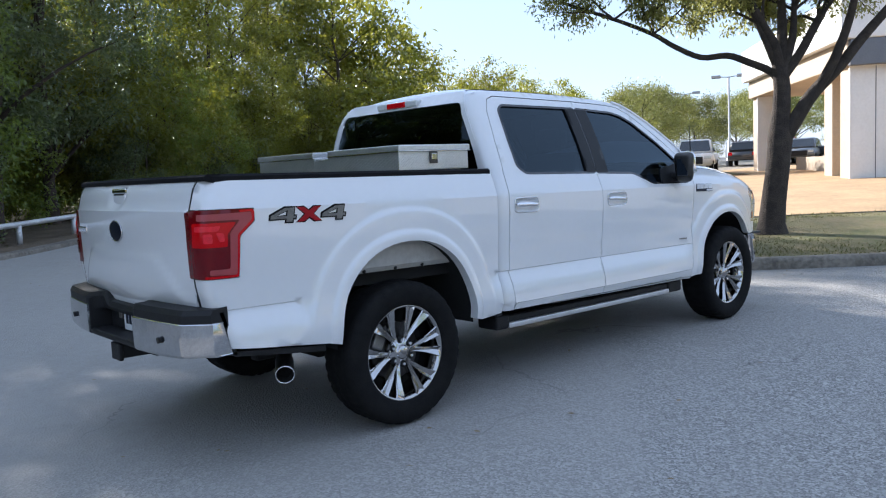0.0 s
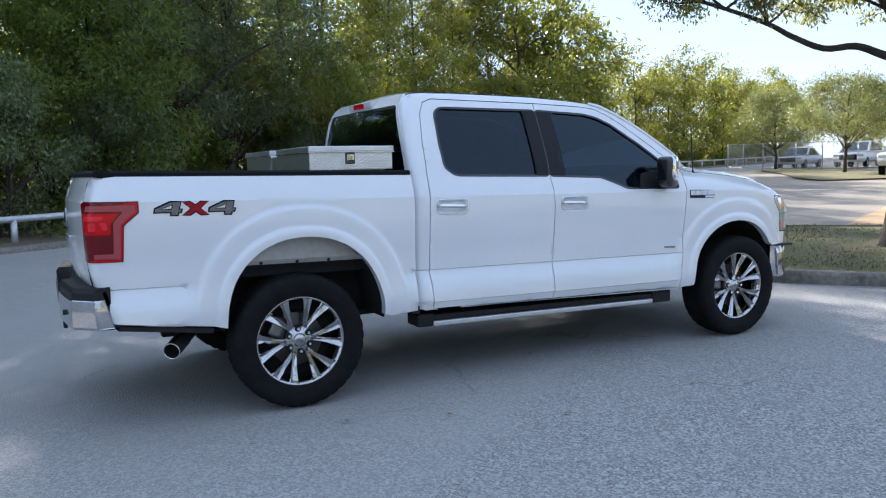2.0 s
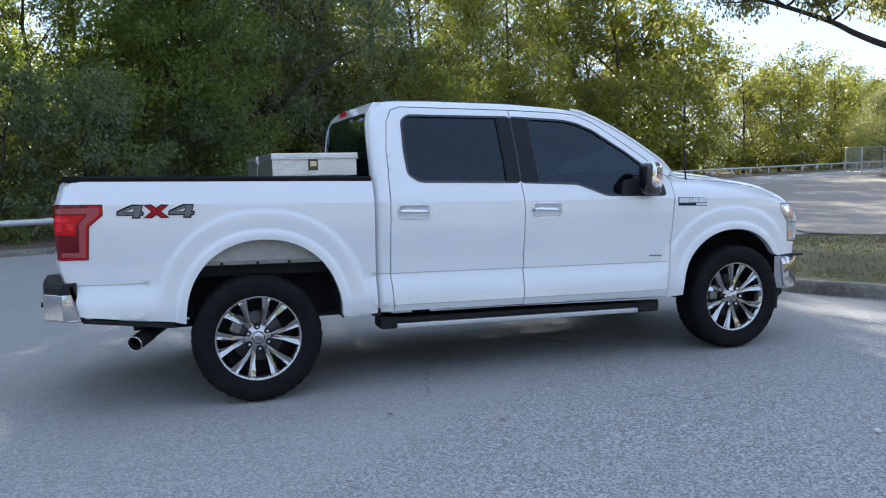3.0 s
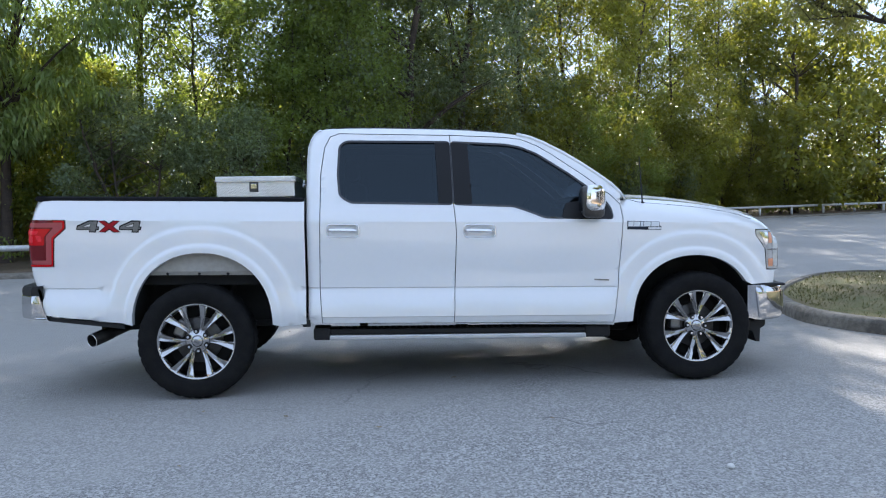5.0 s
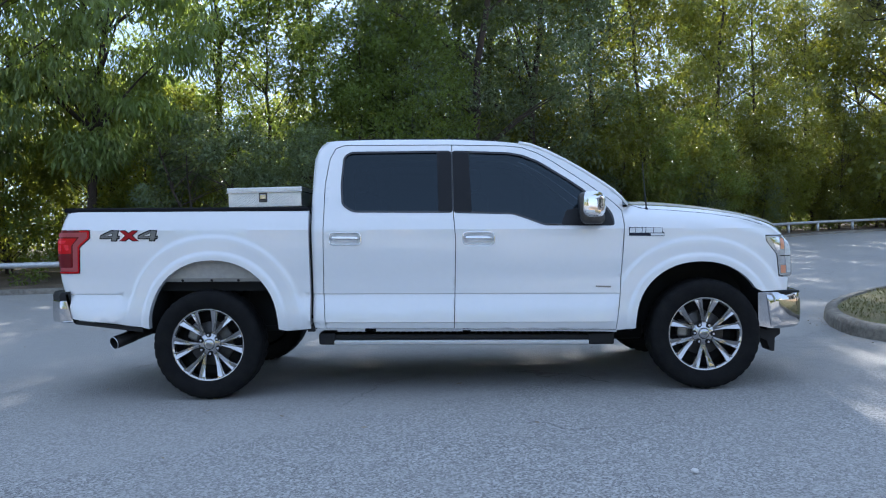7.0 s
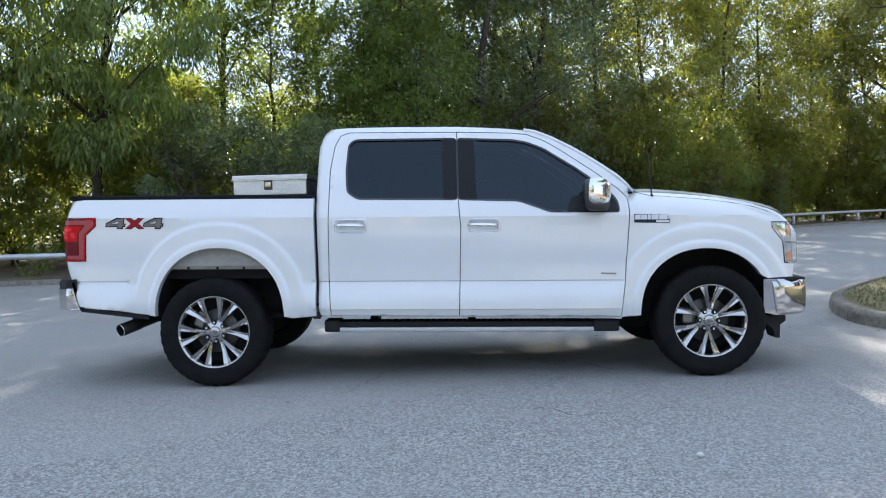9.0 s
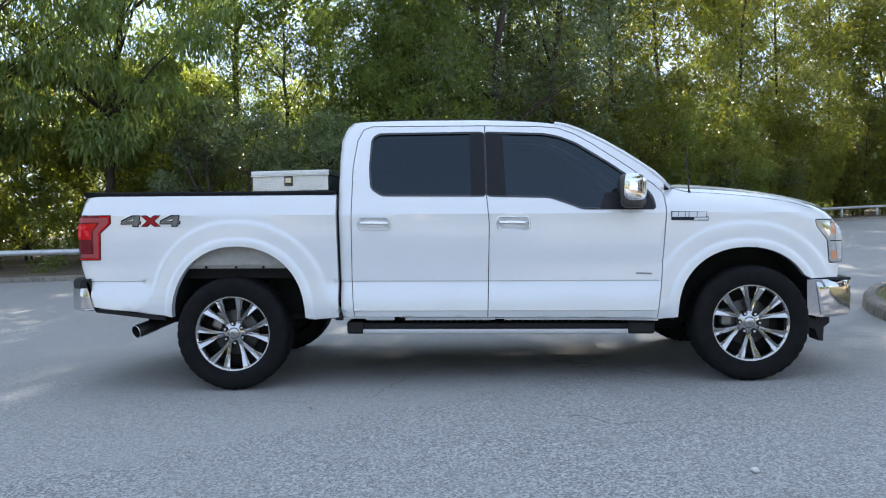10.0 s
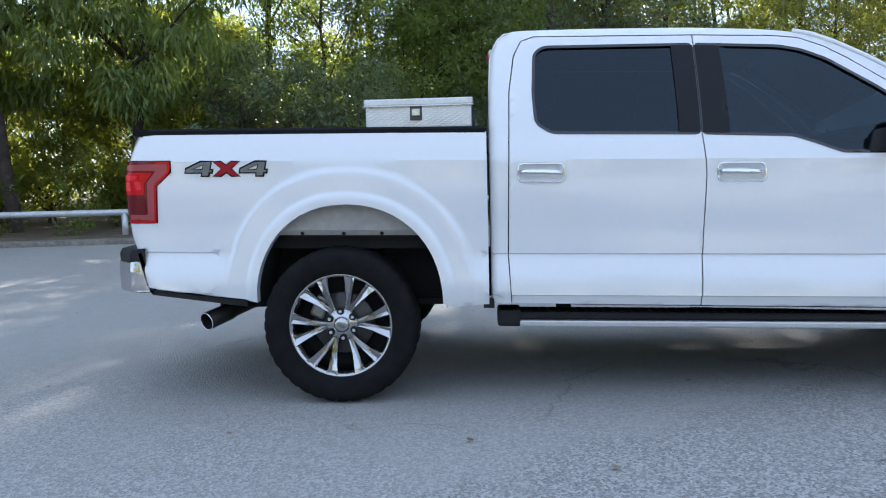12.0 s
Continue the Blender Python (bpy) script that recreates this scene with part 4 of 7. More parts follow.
for k, (poly, material, nm, lift) in enumerate((
        ([(-1.15, 1.245), (-0.885, 1.25), (-0.885, 1.212), (-0.962, 1.145), (-0.972, 0.955), (-1.10, 0.958), (-1.10, 0.985), (-1.005, 0.985), (-0.998, 1.155), (-0.945, 1.215), (-1.15, 1.215)], M_PALERED, "light_band", 0.0095),
        ([(-1.18, 1.205), (-0.965, 1.205), (-1.012, 1.15), (-1.015, 1.09), (-1.19, 1.09)], M_RED, "brake_lens", 0.0095),
        ([(-1.165, 1.19), (-1.045, 1.19), (-1.06, 1.165), (-1.165, 1.165)], M_BRIGHTRED, "lens_facet", 0.012),
        ([(-1.12, 1.155), (-1.085, 1.155), (-1.085, 1.11), (-1.12, 1.11)], M_BRIGHTRED, "lens_facet", 0.012),
        ([(-1.07, 1.16), (-1.03, 1.155), (-1.03, 1.115), (-1.055, 1.115)], M_BRIGHTRED, "lens_facet", 0.012),
        ([(-1.19, 1.075), (-1.018, 1.075), (-1.018, 0.995), (-1.18, 0.995)], M_DEEPRED, "reverse_lens", 0.0095),
        ([(-0.945, 1.262), (-0.872, 1.262), (-0.872, 1.21), (-0.951, 1.14), (-0.964, 0.943), (-1.12, 0.943), (-1.12, 0.954), (-0.974, 0.954), (-0.962, 1.145), (-0.885, 1.213), (-0.885, 1.252), (-0.945, 1.25)], M_RED, "outer_lens", 0.009))):
    panel(nm, rounded(poly, 0.008, 2), [], side_bed, material, parent=lamps, lift=lift, depth=0.006, lines=(), step=0.025)

# tailgate
def gate_surf(y, w, lift=0.0):
    x = GATE(w) - lift - 0.058 * (1 - (y / 0.80) ** 2)
    emboss = smooth01((w - 0.78) / 0.05) * (1 - smooth01((w - (1.03 - 0.21 * smooth01((abs(y) - 0.42) / 0.34))) / 0.022))
    x -= 0.014 * emboss
    x += 0.02 * (1 - smooth01(math.hypot(y * 0.55, w - 1.335) / 0.055 - 0.4))
    return Vector((x, y, w))


gw = 0.786
gate = tpart("tailgate", skin(rounded([(-gw, 0.70), (gw, 0.70), (gw - 0.005, 1.405), (-gw + 0.005, 1.405)], 0.02, 3), [], gate_surf, 0, step=0.03, depth=0.05, inward=Vector((1, 0, 0))), M_PAINT, "white tailgate with a chrome latch and round emblem")
gx = lambda y, w: gate_surf(y, w).x
# black strips draw the shaded gap down each side of the tailgate
for side in (-1, 1):
    bm = bmesh.new()
    ws = np.linspace(0.70, 1.40, 22)
    rows = [[bm.verts.new((gx(gw, w) + dx, side * (gw + dy), w)) for dx, dy in ((0.0008, -0.002), (0.0008, 0.0115), (0.03, 0.012), (0.03, -0.002))] for w in ws]
    for a, b in zip(rows, rows[1:]):
        for k in range(4):
            bm.faces.new((a[k], b[k], b[(k + 1) % 4], a[(k + 1) % 4]))
    tpart("gate_gap_shade", bm, M_BLACK, "black strip standing for the shade in the gap", gate)
bm = bmesh.new()
box(bm, gx(0, 1.365) - 0.022, gx(0, 1.365) + 0.01, -0.10, 0.10, 1.352, 1.382, 0.008)
handle = tpart("tailgate_handle", bm, M_CHROME, "chrome pull handle", gate)
bm = bmesh.new()
box(bm, gx(0, 1.31) - 0.008, gx(0, 1.31) + 0.02, -0.085, 0.085, 1.272, 1.352, 0.006)
box(bm, gx(0, 1.31) - 0.013, gx(0, 1.31), -0.085, 0.085, 1.272, 1.284, 0.004)
bezel = tpart("latch_bezel", bm, M_PAINT, "", gate)
bm = bmesh.new()
box(bm, gx(0, 1.33) - 0.012, gx(0, 1.33), -0.05, -0.036, 1.322, 1.336, 0.002)
box(bm, gx(0, 1.33) - 0.014, gx(0, 1.33), -0.075, 0.075, 1.344, 1.353, 0.002)
tpart("keyhole", bm, M_BLACK, "", bezel)
bm = bmesh.new()
bmesh.ops.create_uvsphere(bm, u_segments=28, v_segments=12, radius=1.0, matrix=Matrix.Translation((gx(0, 1.155), 0, 1.155)) @ Matrix.Diagonal((0.014, 0.088, 0.053, 1)))
em = tpart("emblem", bm, M_EMBLEM, "dark oval emblem with a chrome rim", gate, smooth=True)
bm = bmesh.new()
tube(bm, [(gx(0, 1.155) - 0.004, 0.090 * math.cos(a), 1.155 + 0.055 * math.sin(a)) for a in np.linspace(0, 2 * math.pi, 33)], [0.0035] * 33, 6)
tpart("emblem_rim", bm, M_CHROME_DULL, "", em)
for y0, y1 in ((0.56, 0.615), (0.625, 0.68), (0.69, 0.745)):
    bm = bmesh.new()
    x = gx((y0 + y1) / 2, 1.15)
    box(bm, x - 0.008, x + 0.008, y0, y1, 1.13, 1.165, 0.004)
    tpart("badge_bar", bm, M_CHROME, "", gate)
bm = bmesh.new()
rows = [[bm.verts.new(p) for p in ((gx(y, 1.40) - 0.006, y, 1.400), (gx(y, 1.40) - 0.008, y, 1.420), (gx(y, 1.40) + 0.008, y, 1.432), (-1.0, y, 1.433), (-0.985, y, 1.415), (-0.985, y, 1.38))] for y in np.linspace(-0.862, 0.862, 27)]
for a, b in zip(rows, rows[1:]):
    for k in range(5):
        bm.faces.new((a[k], b[k], b[k + 1], a[k + 1]))
bm.faces.new(rows[0])
bm.faces.new(rows[-1])
tpart("tailgate_cap", bm, M_CAP, "black top moulding", gate)

# bed: caps, liner
for side in (-1, 1):
    bm = bmesh.new()
    n = 24
    rows = []
    for i in range(n + 1):
        x = -1.045 + (0.768 + 1.045) * i / n
        y = flank_y(max(x, -0.98), 1.40) - 0.004
        rows.append([bm.verts.new((x, side * yy, ww)) for yy, ww in ((y + 0.004, 1.396), (y + 0.004, 1.422), (y - 0.012, 1.433), (0.80, 1.433), (0.792, 1.42), (0.792, 1.38))])
    for a, b in zip(rows, rows[1:]):
        for k in range(5):
            bm.faces.new((a[k], b[k], b[k + 1], a[k + 1]))
    bm.faces.new(rows[0])
    bm.faces.new(rows[-1])
    tpart("bed_rail_cap", bm, M_CAP, "black plastic bed rail cap")
    bm = bmesh.new()
    box(bm, -1.0, 0.75, min(side * 0.79, side * 0.80), max(side * 0.79, side * 0.80), 0.86, 1.395)
    tpart("bed_wall", bm, M_BLACK)
bm = bmesh.new()
box(bm, -1.02, 0.76, -0.80, 0.80, 0.80, 0.86)
tpart("bed_floor", bm, M_DARK)
bm = bmesh.new()
box(bm, 0.72, 0.765, -0.90, 0.90, 0.55, 1.40, 0.01)
tpart("bed_headboard", bm, M_PAINT)

# cab side frame, doors, glass
cab_top = [(x, ROOF(x) - 0.012) for x in (2.98, 2.83, 2.7, 2.56, 2.41, 2.3, 2.19, 1.85, 1.33, 0.98)]
cab_outline = [(CABBACK(0.9) - 0.057, 0.535), (3.03, 0.50), (3.060, 0.77), (3.085, 1.05), (3.104, 1.29), (3.112, 1.40), (3.10, 1.47)] + cab_top + [(0.88, 1.935), (CABBACK(1.88) - 0.057, 1.90), (CABBACK(1.785) - 0.057, 1.785), (0.728, 1.40)]
REAR_DOOR = [(0.890, 0.535), (1.832, 0.530), (1.843, 0.77), (1.858, 1.185), (1.845, 1.39), (1.8455, 1.903), (1.03, 1.905), (0.965, 1.88), (0.925, 1.80), (0.897, 1.61), (0.886, 1.19), (0.878, 0.78)]
FRONT_DOOR = [(1.832 + GAP, 0.530), (3.022, 0.522), (3.055, 0.77), (3.080, 1.05), (3.098, 1.29), (3.088, 1.395), (3.03, 1.455), (2.85, 1.595), (2.61, 1.765), (2.50, 1.832), (2.38, 1.880), (2.25, 1.893), (1.8455 + GAP, 1.903), (1.845 + GAP, 1.39), (1.858 + GAP, 1.185), (1.843 + GAP, 0.77)]
both = [REAR_DOOR[0], (1.834, 0.528)] + [FRONT_DOOR[i] for i in range(1, 13)] + REAR_DOOR[6:]
panel("cab_side", cab_outline, [shrunk(both, -GAP)], side_cab, M_PAINT, depth=0.03)
REAR_WIN = rounded([(1.012, 1.60), (1.022, 1.445), (1.10, 1.393), (1.842, 1.386), (1.842, 1.858), (1.075, 1.853), (1.025, 1.815)], 0.03, 3)
FRONT_WIN = rounded([(1.852, 1.386), (2.29, 1.374), (2.41, 1.333), (2.52, 1.291), (3.03, 1.288), (3.02, 1.37), (2.97, 1.44), (2.73, 1.62), (2.50, 1.772), (2.38, 1.822), (2.27, 1.843), (1.852, 1.858)], 0.025, 3)
rear_doors = panel("rear_door", REAR_DOOR, [REAR_WIN], side_cab, M_PAINT, fine=[(0.91, 1.18, 1.13, 1.255, 0.011)])
front_doors = panel("front_door", FRONT_DOOR, [FRONT_WIN], side_cab, M_PAINT, fine=[(1.89, 2.17, 1.125, 1.253, 0.011)])
for doors, win, glass in ((rear_doors, REAR_WIN, M_PRIVACY), (front_doors, FRONT_WIN, M_TINT)):
    panel("window_seal", shrunk(win, -0.004), [shrunk(win, 0.011)], side_cab, M_GLOSSBLACK, "black window seal", parent=doors, lift=0.002, depth=0.02, lines=(), step=0.05)
    gl = panel("window_glass", shrunk(win, 0.004), [], side_cab, glass, "dark tinted glass", parent=doors, lift=-0.010, depth=0, lines=(), step=0.08)
panel("pillar_trim", [(1.738, 1.395), (1.841, 1.393), (1.841, 1.850), (1.733, 1.850)], [], side_cab, M_PILLAR, "gloss black pillar trim", parent=rear_doors, lift=0.003, depth=0.02, lines=(), step=0.06)
panel("pillar_trim", [(1.853, 1.393), (1.985, 1.390), (1.975, 1.845), (1.853, 1.850)], [], side_cab, M_PILLAR, "gloss black pillar trim", parent=front_doors, lift=0.003, depth=0.02, lines=(), step=0.06)

# dark shell behind the door gaps
for side in (-1, 1):
    bm = skin([(0.80, 0.54), (3.12, 0.54), (3.10, 1.36), (0.80, 1.36)], [], lambda s, w, lift=0: Vector((s, flank_y(s, w) - 0.045, w)), side, depth=0, step=0.12, lines=())
    tpart("door_inner", bm, M_DARK)

# handles
for doors, x0 in ((rear_doors, 1.045), (front_doors, 2.03)):
    for d, side in zip(doors, (-1, 1)):
        cup = [(x0 - 0.115, 1.149), (x0 + 0.115, 1.149), (x0 + 0.115, 1.241), (x0 - 0.115, 1.241)]
        cup = rounded(cup, 0.03, 4)
        bm = bmesh.new()
        rim = dense(cup, 0.02)
        tube(bm, [(u, side * (flank_y(u, w) + 0.003), w) for u, w in rim + rim[:1]], [0.0045] * (len(rim) + 1), 6)
        tpart("cup_rim", bm, M_CHROME, "", d)
        bm = bmesh.new()
        y = flank_y(x0, 1.28)
        pts = [(x0 - 0.10, y - 0.005, 1.20), (x0 - 0.085, y + 0.022, 1.20), (x0 - 0.05, y + 0.034, 1.199), (x0, y + 0.037, 1.198), (x0 + 0.05, y + 0.035, 1.197), (x0 + 0.085, y + 0.024, 1.196), (x0 + 0.10, y - 0.005, 1.196)]
        tube(bm, [(a, side * b, c) for a, b, c in pts], [0.012, 0.0145, 0.015, 0.015, 0.015, 0.0145, 0.012], 10)
        tpart("door_handle", bm, M_CHROME, "chrome pull handle", d)

# cab back with glass
def back_surf(y, w, lift=0.0):
    return Vector((CABBACK(w) - lift - 0.02 * (1 - (y / 0.8) ** 2), y, w))


def back_half(w):
    return flank_y(0.9, w) - 0.068


bo = [(-back_half(w), w) for w in (1.30, 1.42, 1.55, 1.70, 1.80, 1.87, 1.91, 1.945)] + [(back_half(w), w) for w in (1.945, 1.91, 1.87, 1.80, 1.70, 1.55, 1.42, 1.30)]
bwin = rounded([(-back_half(1.40) + 0.025, 1.40), (back_half(1.40) - 0.025, 1.40), (back_half(1.868) - 0.03, 1.868), (-back_half(1.868) + 0.03, 1.868)], 0.04, 4)
tpart("cab_back", skin(bo, [bwin], back_surf, 0, step=0.06, depth=0.02, lines=(), inward=Vector((1, 0, 0))), M_PAINT)
pane = skin(shrunk(bwin, 0.003), [], back_surf, 0, step=0.12, depth=0, lift=-0.008, lines=())
for f in pane.faces:
    f.normal_update()
    if f.normal.x > 0:
        f.normal_flip()
rw = tpart("rear_window", pane, M_REARGLASS, "dark tinted rear window")
rw.data.flip_normals()
bm = bmesh.new()
box(bm, CABBACK(1.90) - 0.045, CABBACK(1.90) + 0.03, -0.22, 0.22, 1.878, 1.925, 0.012)
st = tpart("brake_lamp_housing", bm, M_CLEARLENS, "clear roof lamp housing")
bm = bmesh.new()
box(bm, CABBACK(1.90) - 0.052, CABBACK(1.90), -0.10, 0.10, 1.882, 1.921, 0.008)
tpart("brake_lens", bm, M_RED, "red high brake lens", st)

# roof and windscreen
bm = bmesh.new()
xs = [0.87, 0.89, 0.91, 0.96, 1.05, 1.2, 1.4, 1.6, 1.8, 2.0, 2.2, 2.35, 2.45, 2.5]
ys = np.linspace(-1, 1, 25)
rows = []
for x in xs:
    half = max(0.50, flank_y(1.5, min(ROOF(x) - 0.004, 1.962)) - 0.0)
    half -= 0.03 * smooth01((x - 2.2) / 0.25)
    rows.append([bm.verts.new((x - 0.05 * (x > 2.3) * q * q, q * half, ROOF(x) - 0.012 + 0.05 * smooth01((x - 0.85) / 0.18) * (1 - 0.35 * smooth01((x - 2.1) / 0.35)) * (1 - abs(q) ** 2.6))) for q in ys])
for a, b in zip(rows, rows[1:]):
    for k in range(len(ys) - 1):
        bm.faces.new((a[k], a[k + 1], b[k + 1], b[k])).smooth = True
ditch = [[tuple(row[k].co + Vector((0, 0, 0.001))) for row in rows[1:-1]] for k in (2, -3)]
tpart("roof", bm, M_PAINT, smooth=True)
for line in ditch:
    bm = bmesh.new()
    tube(bm, line, [0.004] * len(line), 6)
    tpart("roof_ditch_moulding", bm, M_BLACK)
bm = bmesh.new()
rows = []
for i in range(13):
    t = i / 12
    x = 2.44 + (3.16 - 2.44) * t
    w = ROOF(x) - 0.010
    half = flank_y(2.2, ROOF(x) - 0.02) - 0.03
    rows.append([bm.verts.new((x + 0.10 * (1 - q * q), q * half, w + 0.035 * (1 - q * q) * (1 - 0.6 * t))) for q in np.linspace(-1, 1, 17)])
for a, b in zip(rows, rows[1:]):
    for k in range(16):
        bm.faces.new((a[k], a[k + 1], b[k + 1], b[k])).smooth = True
for f in bm.faces:
    f.normal_update()
    if f.normal.z < 0:
        f.normal_flip()
tpart("windscreen", bm, M_CLEAR, "clear windscreen", smooth=True)
for side in (-1, 1):
    bm = bmesh.new()
    pts = [(x, side * (flank_y(2.2, ROOF(x) - 0.02) - 0.01), ROOF(x) - 0.006) for x in (2.36, 2.45, 2.56, 2.7, 2.83, 2.95, 3.04)]
    pts += [(3.10, side * (flank_y(2.2, 1.50) - 0.02), 1.492), (3.15, side * (flank_y(2.2, 1.45) - 0.05), 1.440)]
    tube(bm, pts, [0.014] * 7 + [0.013, 0.008], 8)
    tpart("windscreen_pillar", bm, M_PAINT, smooth=True)

# wings, hood
fender_outline = [(3.102, 1.35), (3.105, 1.29), (3.086, 1.05), (3.061, 0.77), (3.030, 0.515)] + [p for p in arch_line(1) if p[0] < 3.655 or p[1] > 0.80] + [(4.115, 0.795), (4.32, 0.80), (4.33, 0.895), (4.255, 0.90), (4.235, 1.065), (4.155, 1.165), (4.15, 1.212), (4.345, 1.212), (4.29, HOOD(4.29) - 0.003)] + [(x, HOOD(x) - 0.003) for x in (4.18, 4.08, 3.98, 3.8, 3.64, 3.5, 3.35, 3.2, 3.10)]
plain = lambda s, w, lift=0.0: Vector((s, flank_y(s, w) + lift, w))
panel("front_wing", fender_outline, [], plain, M_PAINT, depth=0.05, step=0.03, arch=1)
hl = rounded([(4.15, 1.207), (4.35, 1.207), (4.36, 0.905), (4.26, 0.905), (4.24, 1.065), (4.158, 1.165)], 0.012, 2)
heads = panel("headlamp", hl, [], plain, M_GLOSSBLACK, "clear headlamp with chrome and amber inside", lift=-0.004, depth=0.06, lines=(), step=0.03)
panel("reflector_bowl", shrunk(hl, 0.004), [], plain, M_LAMPSILVER, parent=heads, lift=-0.001, depth=0.01, lines=(), step=0.03)
panel("lamp_lens", rounded([(4.185, 1.190), (4.262, 1.190), (4.262, 1.10), (4.247, 1.08), (4.215, 1.145)], 0.006, 2), [], plain, M_CHROME, parent=heads, lift=0.002, depth=0.008, lines=(), step=0.03)
panel("amber_reflector", rounded([(4.268, 1.185), (4.296, 1.185), (4.296, 1.105), (4.270, 1.105)], 0.006, 2), [], plain, M_AMBER, parent=heads, lift=0.003, depth=0.01, lines=(), step=0.03)
panel("amber_reflector", rounded([(4.272, 0.985), (4.312, 0.985), (4.312, 0.925), (4.275, 0.925)], 0.006, 2), [], plain, M_AMBER, parent=heads, lift=0.003, depth=0.01, lines=(), step=0.03)
panel("lamp_lens", rounded([(4.305, 1.19), (4.345, 1.19), (4.35, 0.93), (4.322, 0.93), (4.305, 1.06)], 0.006, 2), [], plain, M_CLEARLENS, parent=heads, lift=0.002, depth=0.008, lines=(), step=0.03)
panel("lamp_divider", [(4.262, 1.060), (4.345, 1.060), (4.345, 1.054), (4.262, 1.054)], [], plain, M_GLOSSBLACK, parent=heads, lift=0.004, depth=0.006, lines=(), step=0.03)
bm = bmesh.new()
ys = np.linspace(-1, 1, 33)
rows = []
for x in (3.06, 3.1, 3.2, 3.35, 3.5, 3.65, 3.8, 3.95, 4.08, 4.18, 4.25, 4.30, 4.34):
    f = smooth01((x - 3.9) / 0.44)
    row = []
    for q in ys:
        half = flank_y(x, HOOD(x) - 0.004)
        dome = 0.018 * smooth01((0.62 - abs(q)) / 0.12) * smooth01((x - 3.08) / 0.25)
        row.append(bm.verts.new((x + f * 0.16 * (1 - q * q), q * half, HOOD(x) - 0.004 + 0.035 * (1 - abs(q) ** 2.4) + dome)))
    rows.append(row)
for a, b in zip(rows, rows[1:]):
    for k in range(len(ys) - 1):
        bm.faces.new((a[k], a[k + 1], b[k + 1], b[k])).smooth = True
tpart("hood", bm, M_PAINT, smooth=True)
for side in (-1, 1):
    bm = bmesh.new()
    boundary = [(x, HOOD(x) - d) for x, d in ((3.19, 0.004), (3.22, 0.012), (3.26, 0.024), (3.32, 0.030), (3.5, 0.032), (3.7, 0.032), (3.9, 0.032), (4.05, 0.033), (4.16, 0.036))]
    tube(bm, [(x, side * (flank_y(x, w) + 0.0002), w) for x, w in boundary], [0.0022] * len(boundary), 6)
    tpart("hood_gap", bm, M_DARK, "thin shut line of the hood")
bm = bmesh.new()
box(bm, 3.02, 3.16, -0.80, 0.80, 1.41, 1.445, 0.01)
tpart("cowl", bm, M_BLACK)

# grille and bumpers
bm = bmesh.new()
n, rows = 16, []
for i in range(n + 1):
    q = -1 + 2 * i / n
    rows.append([bm.verts.new((4.30 + 0.17 * (1 - q * q) + dx, q * 0.80, w)) for dx, w in ((-0.05, 0.80), (0.02, 0.82), (0.02, 1.17), (-0.02, 1.20), (-0.3, 1.20))])
for a, b in zip(rows, rows[1:]):
    for k in range(4):
        bm.faces.new((a[k], b[k], b[k + 1], a[k + 1]))
gr = tpart("grille", bm, M_BLACK, "black grille with chrome bars")
for w in (0.90, 1.0, 1.1):
    bm = bmesh.new()
    pts = [(4.335 + 0.17 * (1 - q * q), q * 0.66, w) for q in np.linspace(-1, 1, 17)]
    tube(bm, pts, [0.028] * 17, 8)
    tpart("grille_bar", bm, M_CHROME, "", gr)


def bumper(name, front, half, thick, w0, w1, material, label, wrap):
    """A curved bumper bar with wrapped ends, made of a swept profile."""
    bm = bmesh.new()
    path = []
    for i in range(33):
        q = -1 + 2 * i / 32
        path.append((front(q), q * half))
    s = 1 if front(0) > 1 else -1
    prof = [(-thick, w0 + 0.02), (-0.016, w0), (0.0, w0 + 0.02), (0.005, w0 + 0.09), (0.007, (w0 + w1) / 2), (0.004, w1 - 0.06), (-0.004, w1 - 0.02), (-0.022, w1), (-thick, w1)]
    rows = [[bm.verts.new((x + s * dx, y, w)) for dx, w in prof] for x, y in path]
    for a, b in zip(rows, rows[1:]):
        for k in range(len(prof) - 1):
            bm.faces.new((a[k], b[k], b[k + 1], a[k + 1])).smooth = True
    bm.faces.new(rows[0])
    bm.faces.new(rows[-1])
    return tpart(name, bm, material, label)


fb = bumper("front_bumper", lambda q: 4.56 - 0.10 * q * q - 0.26 * abs(q) ** 9, 0.93, 0.12, 0.52, 0.785, M_BUMPER, "chrome front bumper", 0)
for side in (-1, 1):
    # side return of the bumper back to the wheel opening
    bm = bmesh.new()
    xs = np.linspace(0, 1, 6)
    rows = []
    for t in xs:
        row = []
        for w, back, inn in ((0.785, 4.14, 0.02), (0.765, 4.142, 0.0), (0.72, 4.148, -0.004), (0.62, 4.16, -0.005), (0.55, 4.17, -0.002), (0.525, 4.175, 0.012)):
            x = 4.235 + (back - 4.235) * t
            row.append(bm.verts.new((x, side * (0.931 - inn - 0.012 * (1 - t) + 0.006 * t), w)))
        rows.append(row)
    for a, b in zip(rows, rows[1:]):
        for k in range(5):
            bm.faces.new((a[k], b[k], b[k + 1], a[k + 1])).smooth = True
    inner = [bm.verts.new((v.co.x, v.co.y - side * 0.05, v.co.z)) for v in rows[-1]]
    for k in range(5):
        bm.faces.new((rows[-1][k], inner[k], inner[k + 1], rows[-1][k + 1]))
    tpart("bumper_end", bm, M_BUMPER, "", fb)
bm = bmesh.new()
box(bm, 4.12, 4.40, -0.90, 0.90, 0.780, 0.800, 0.008)
tpart("bumper_gap_trim", bm, M_BLACK)
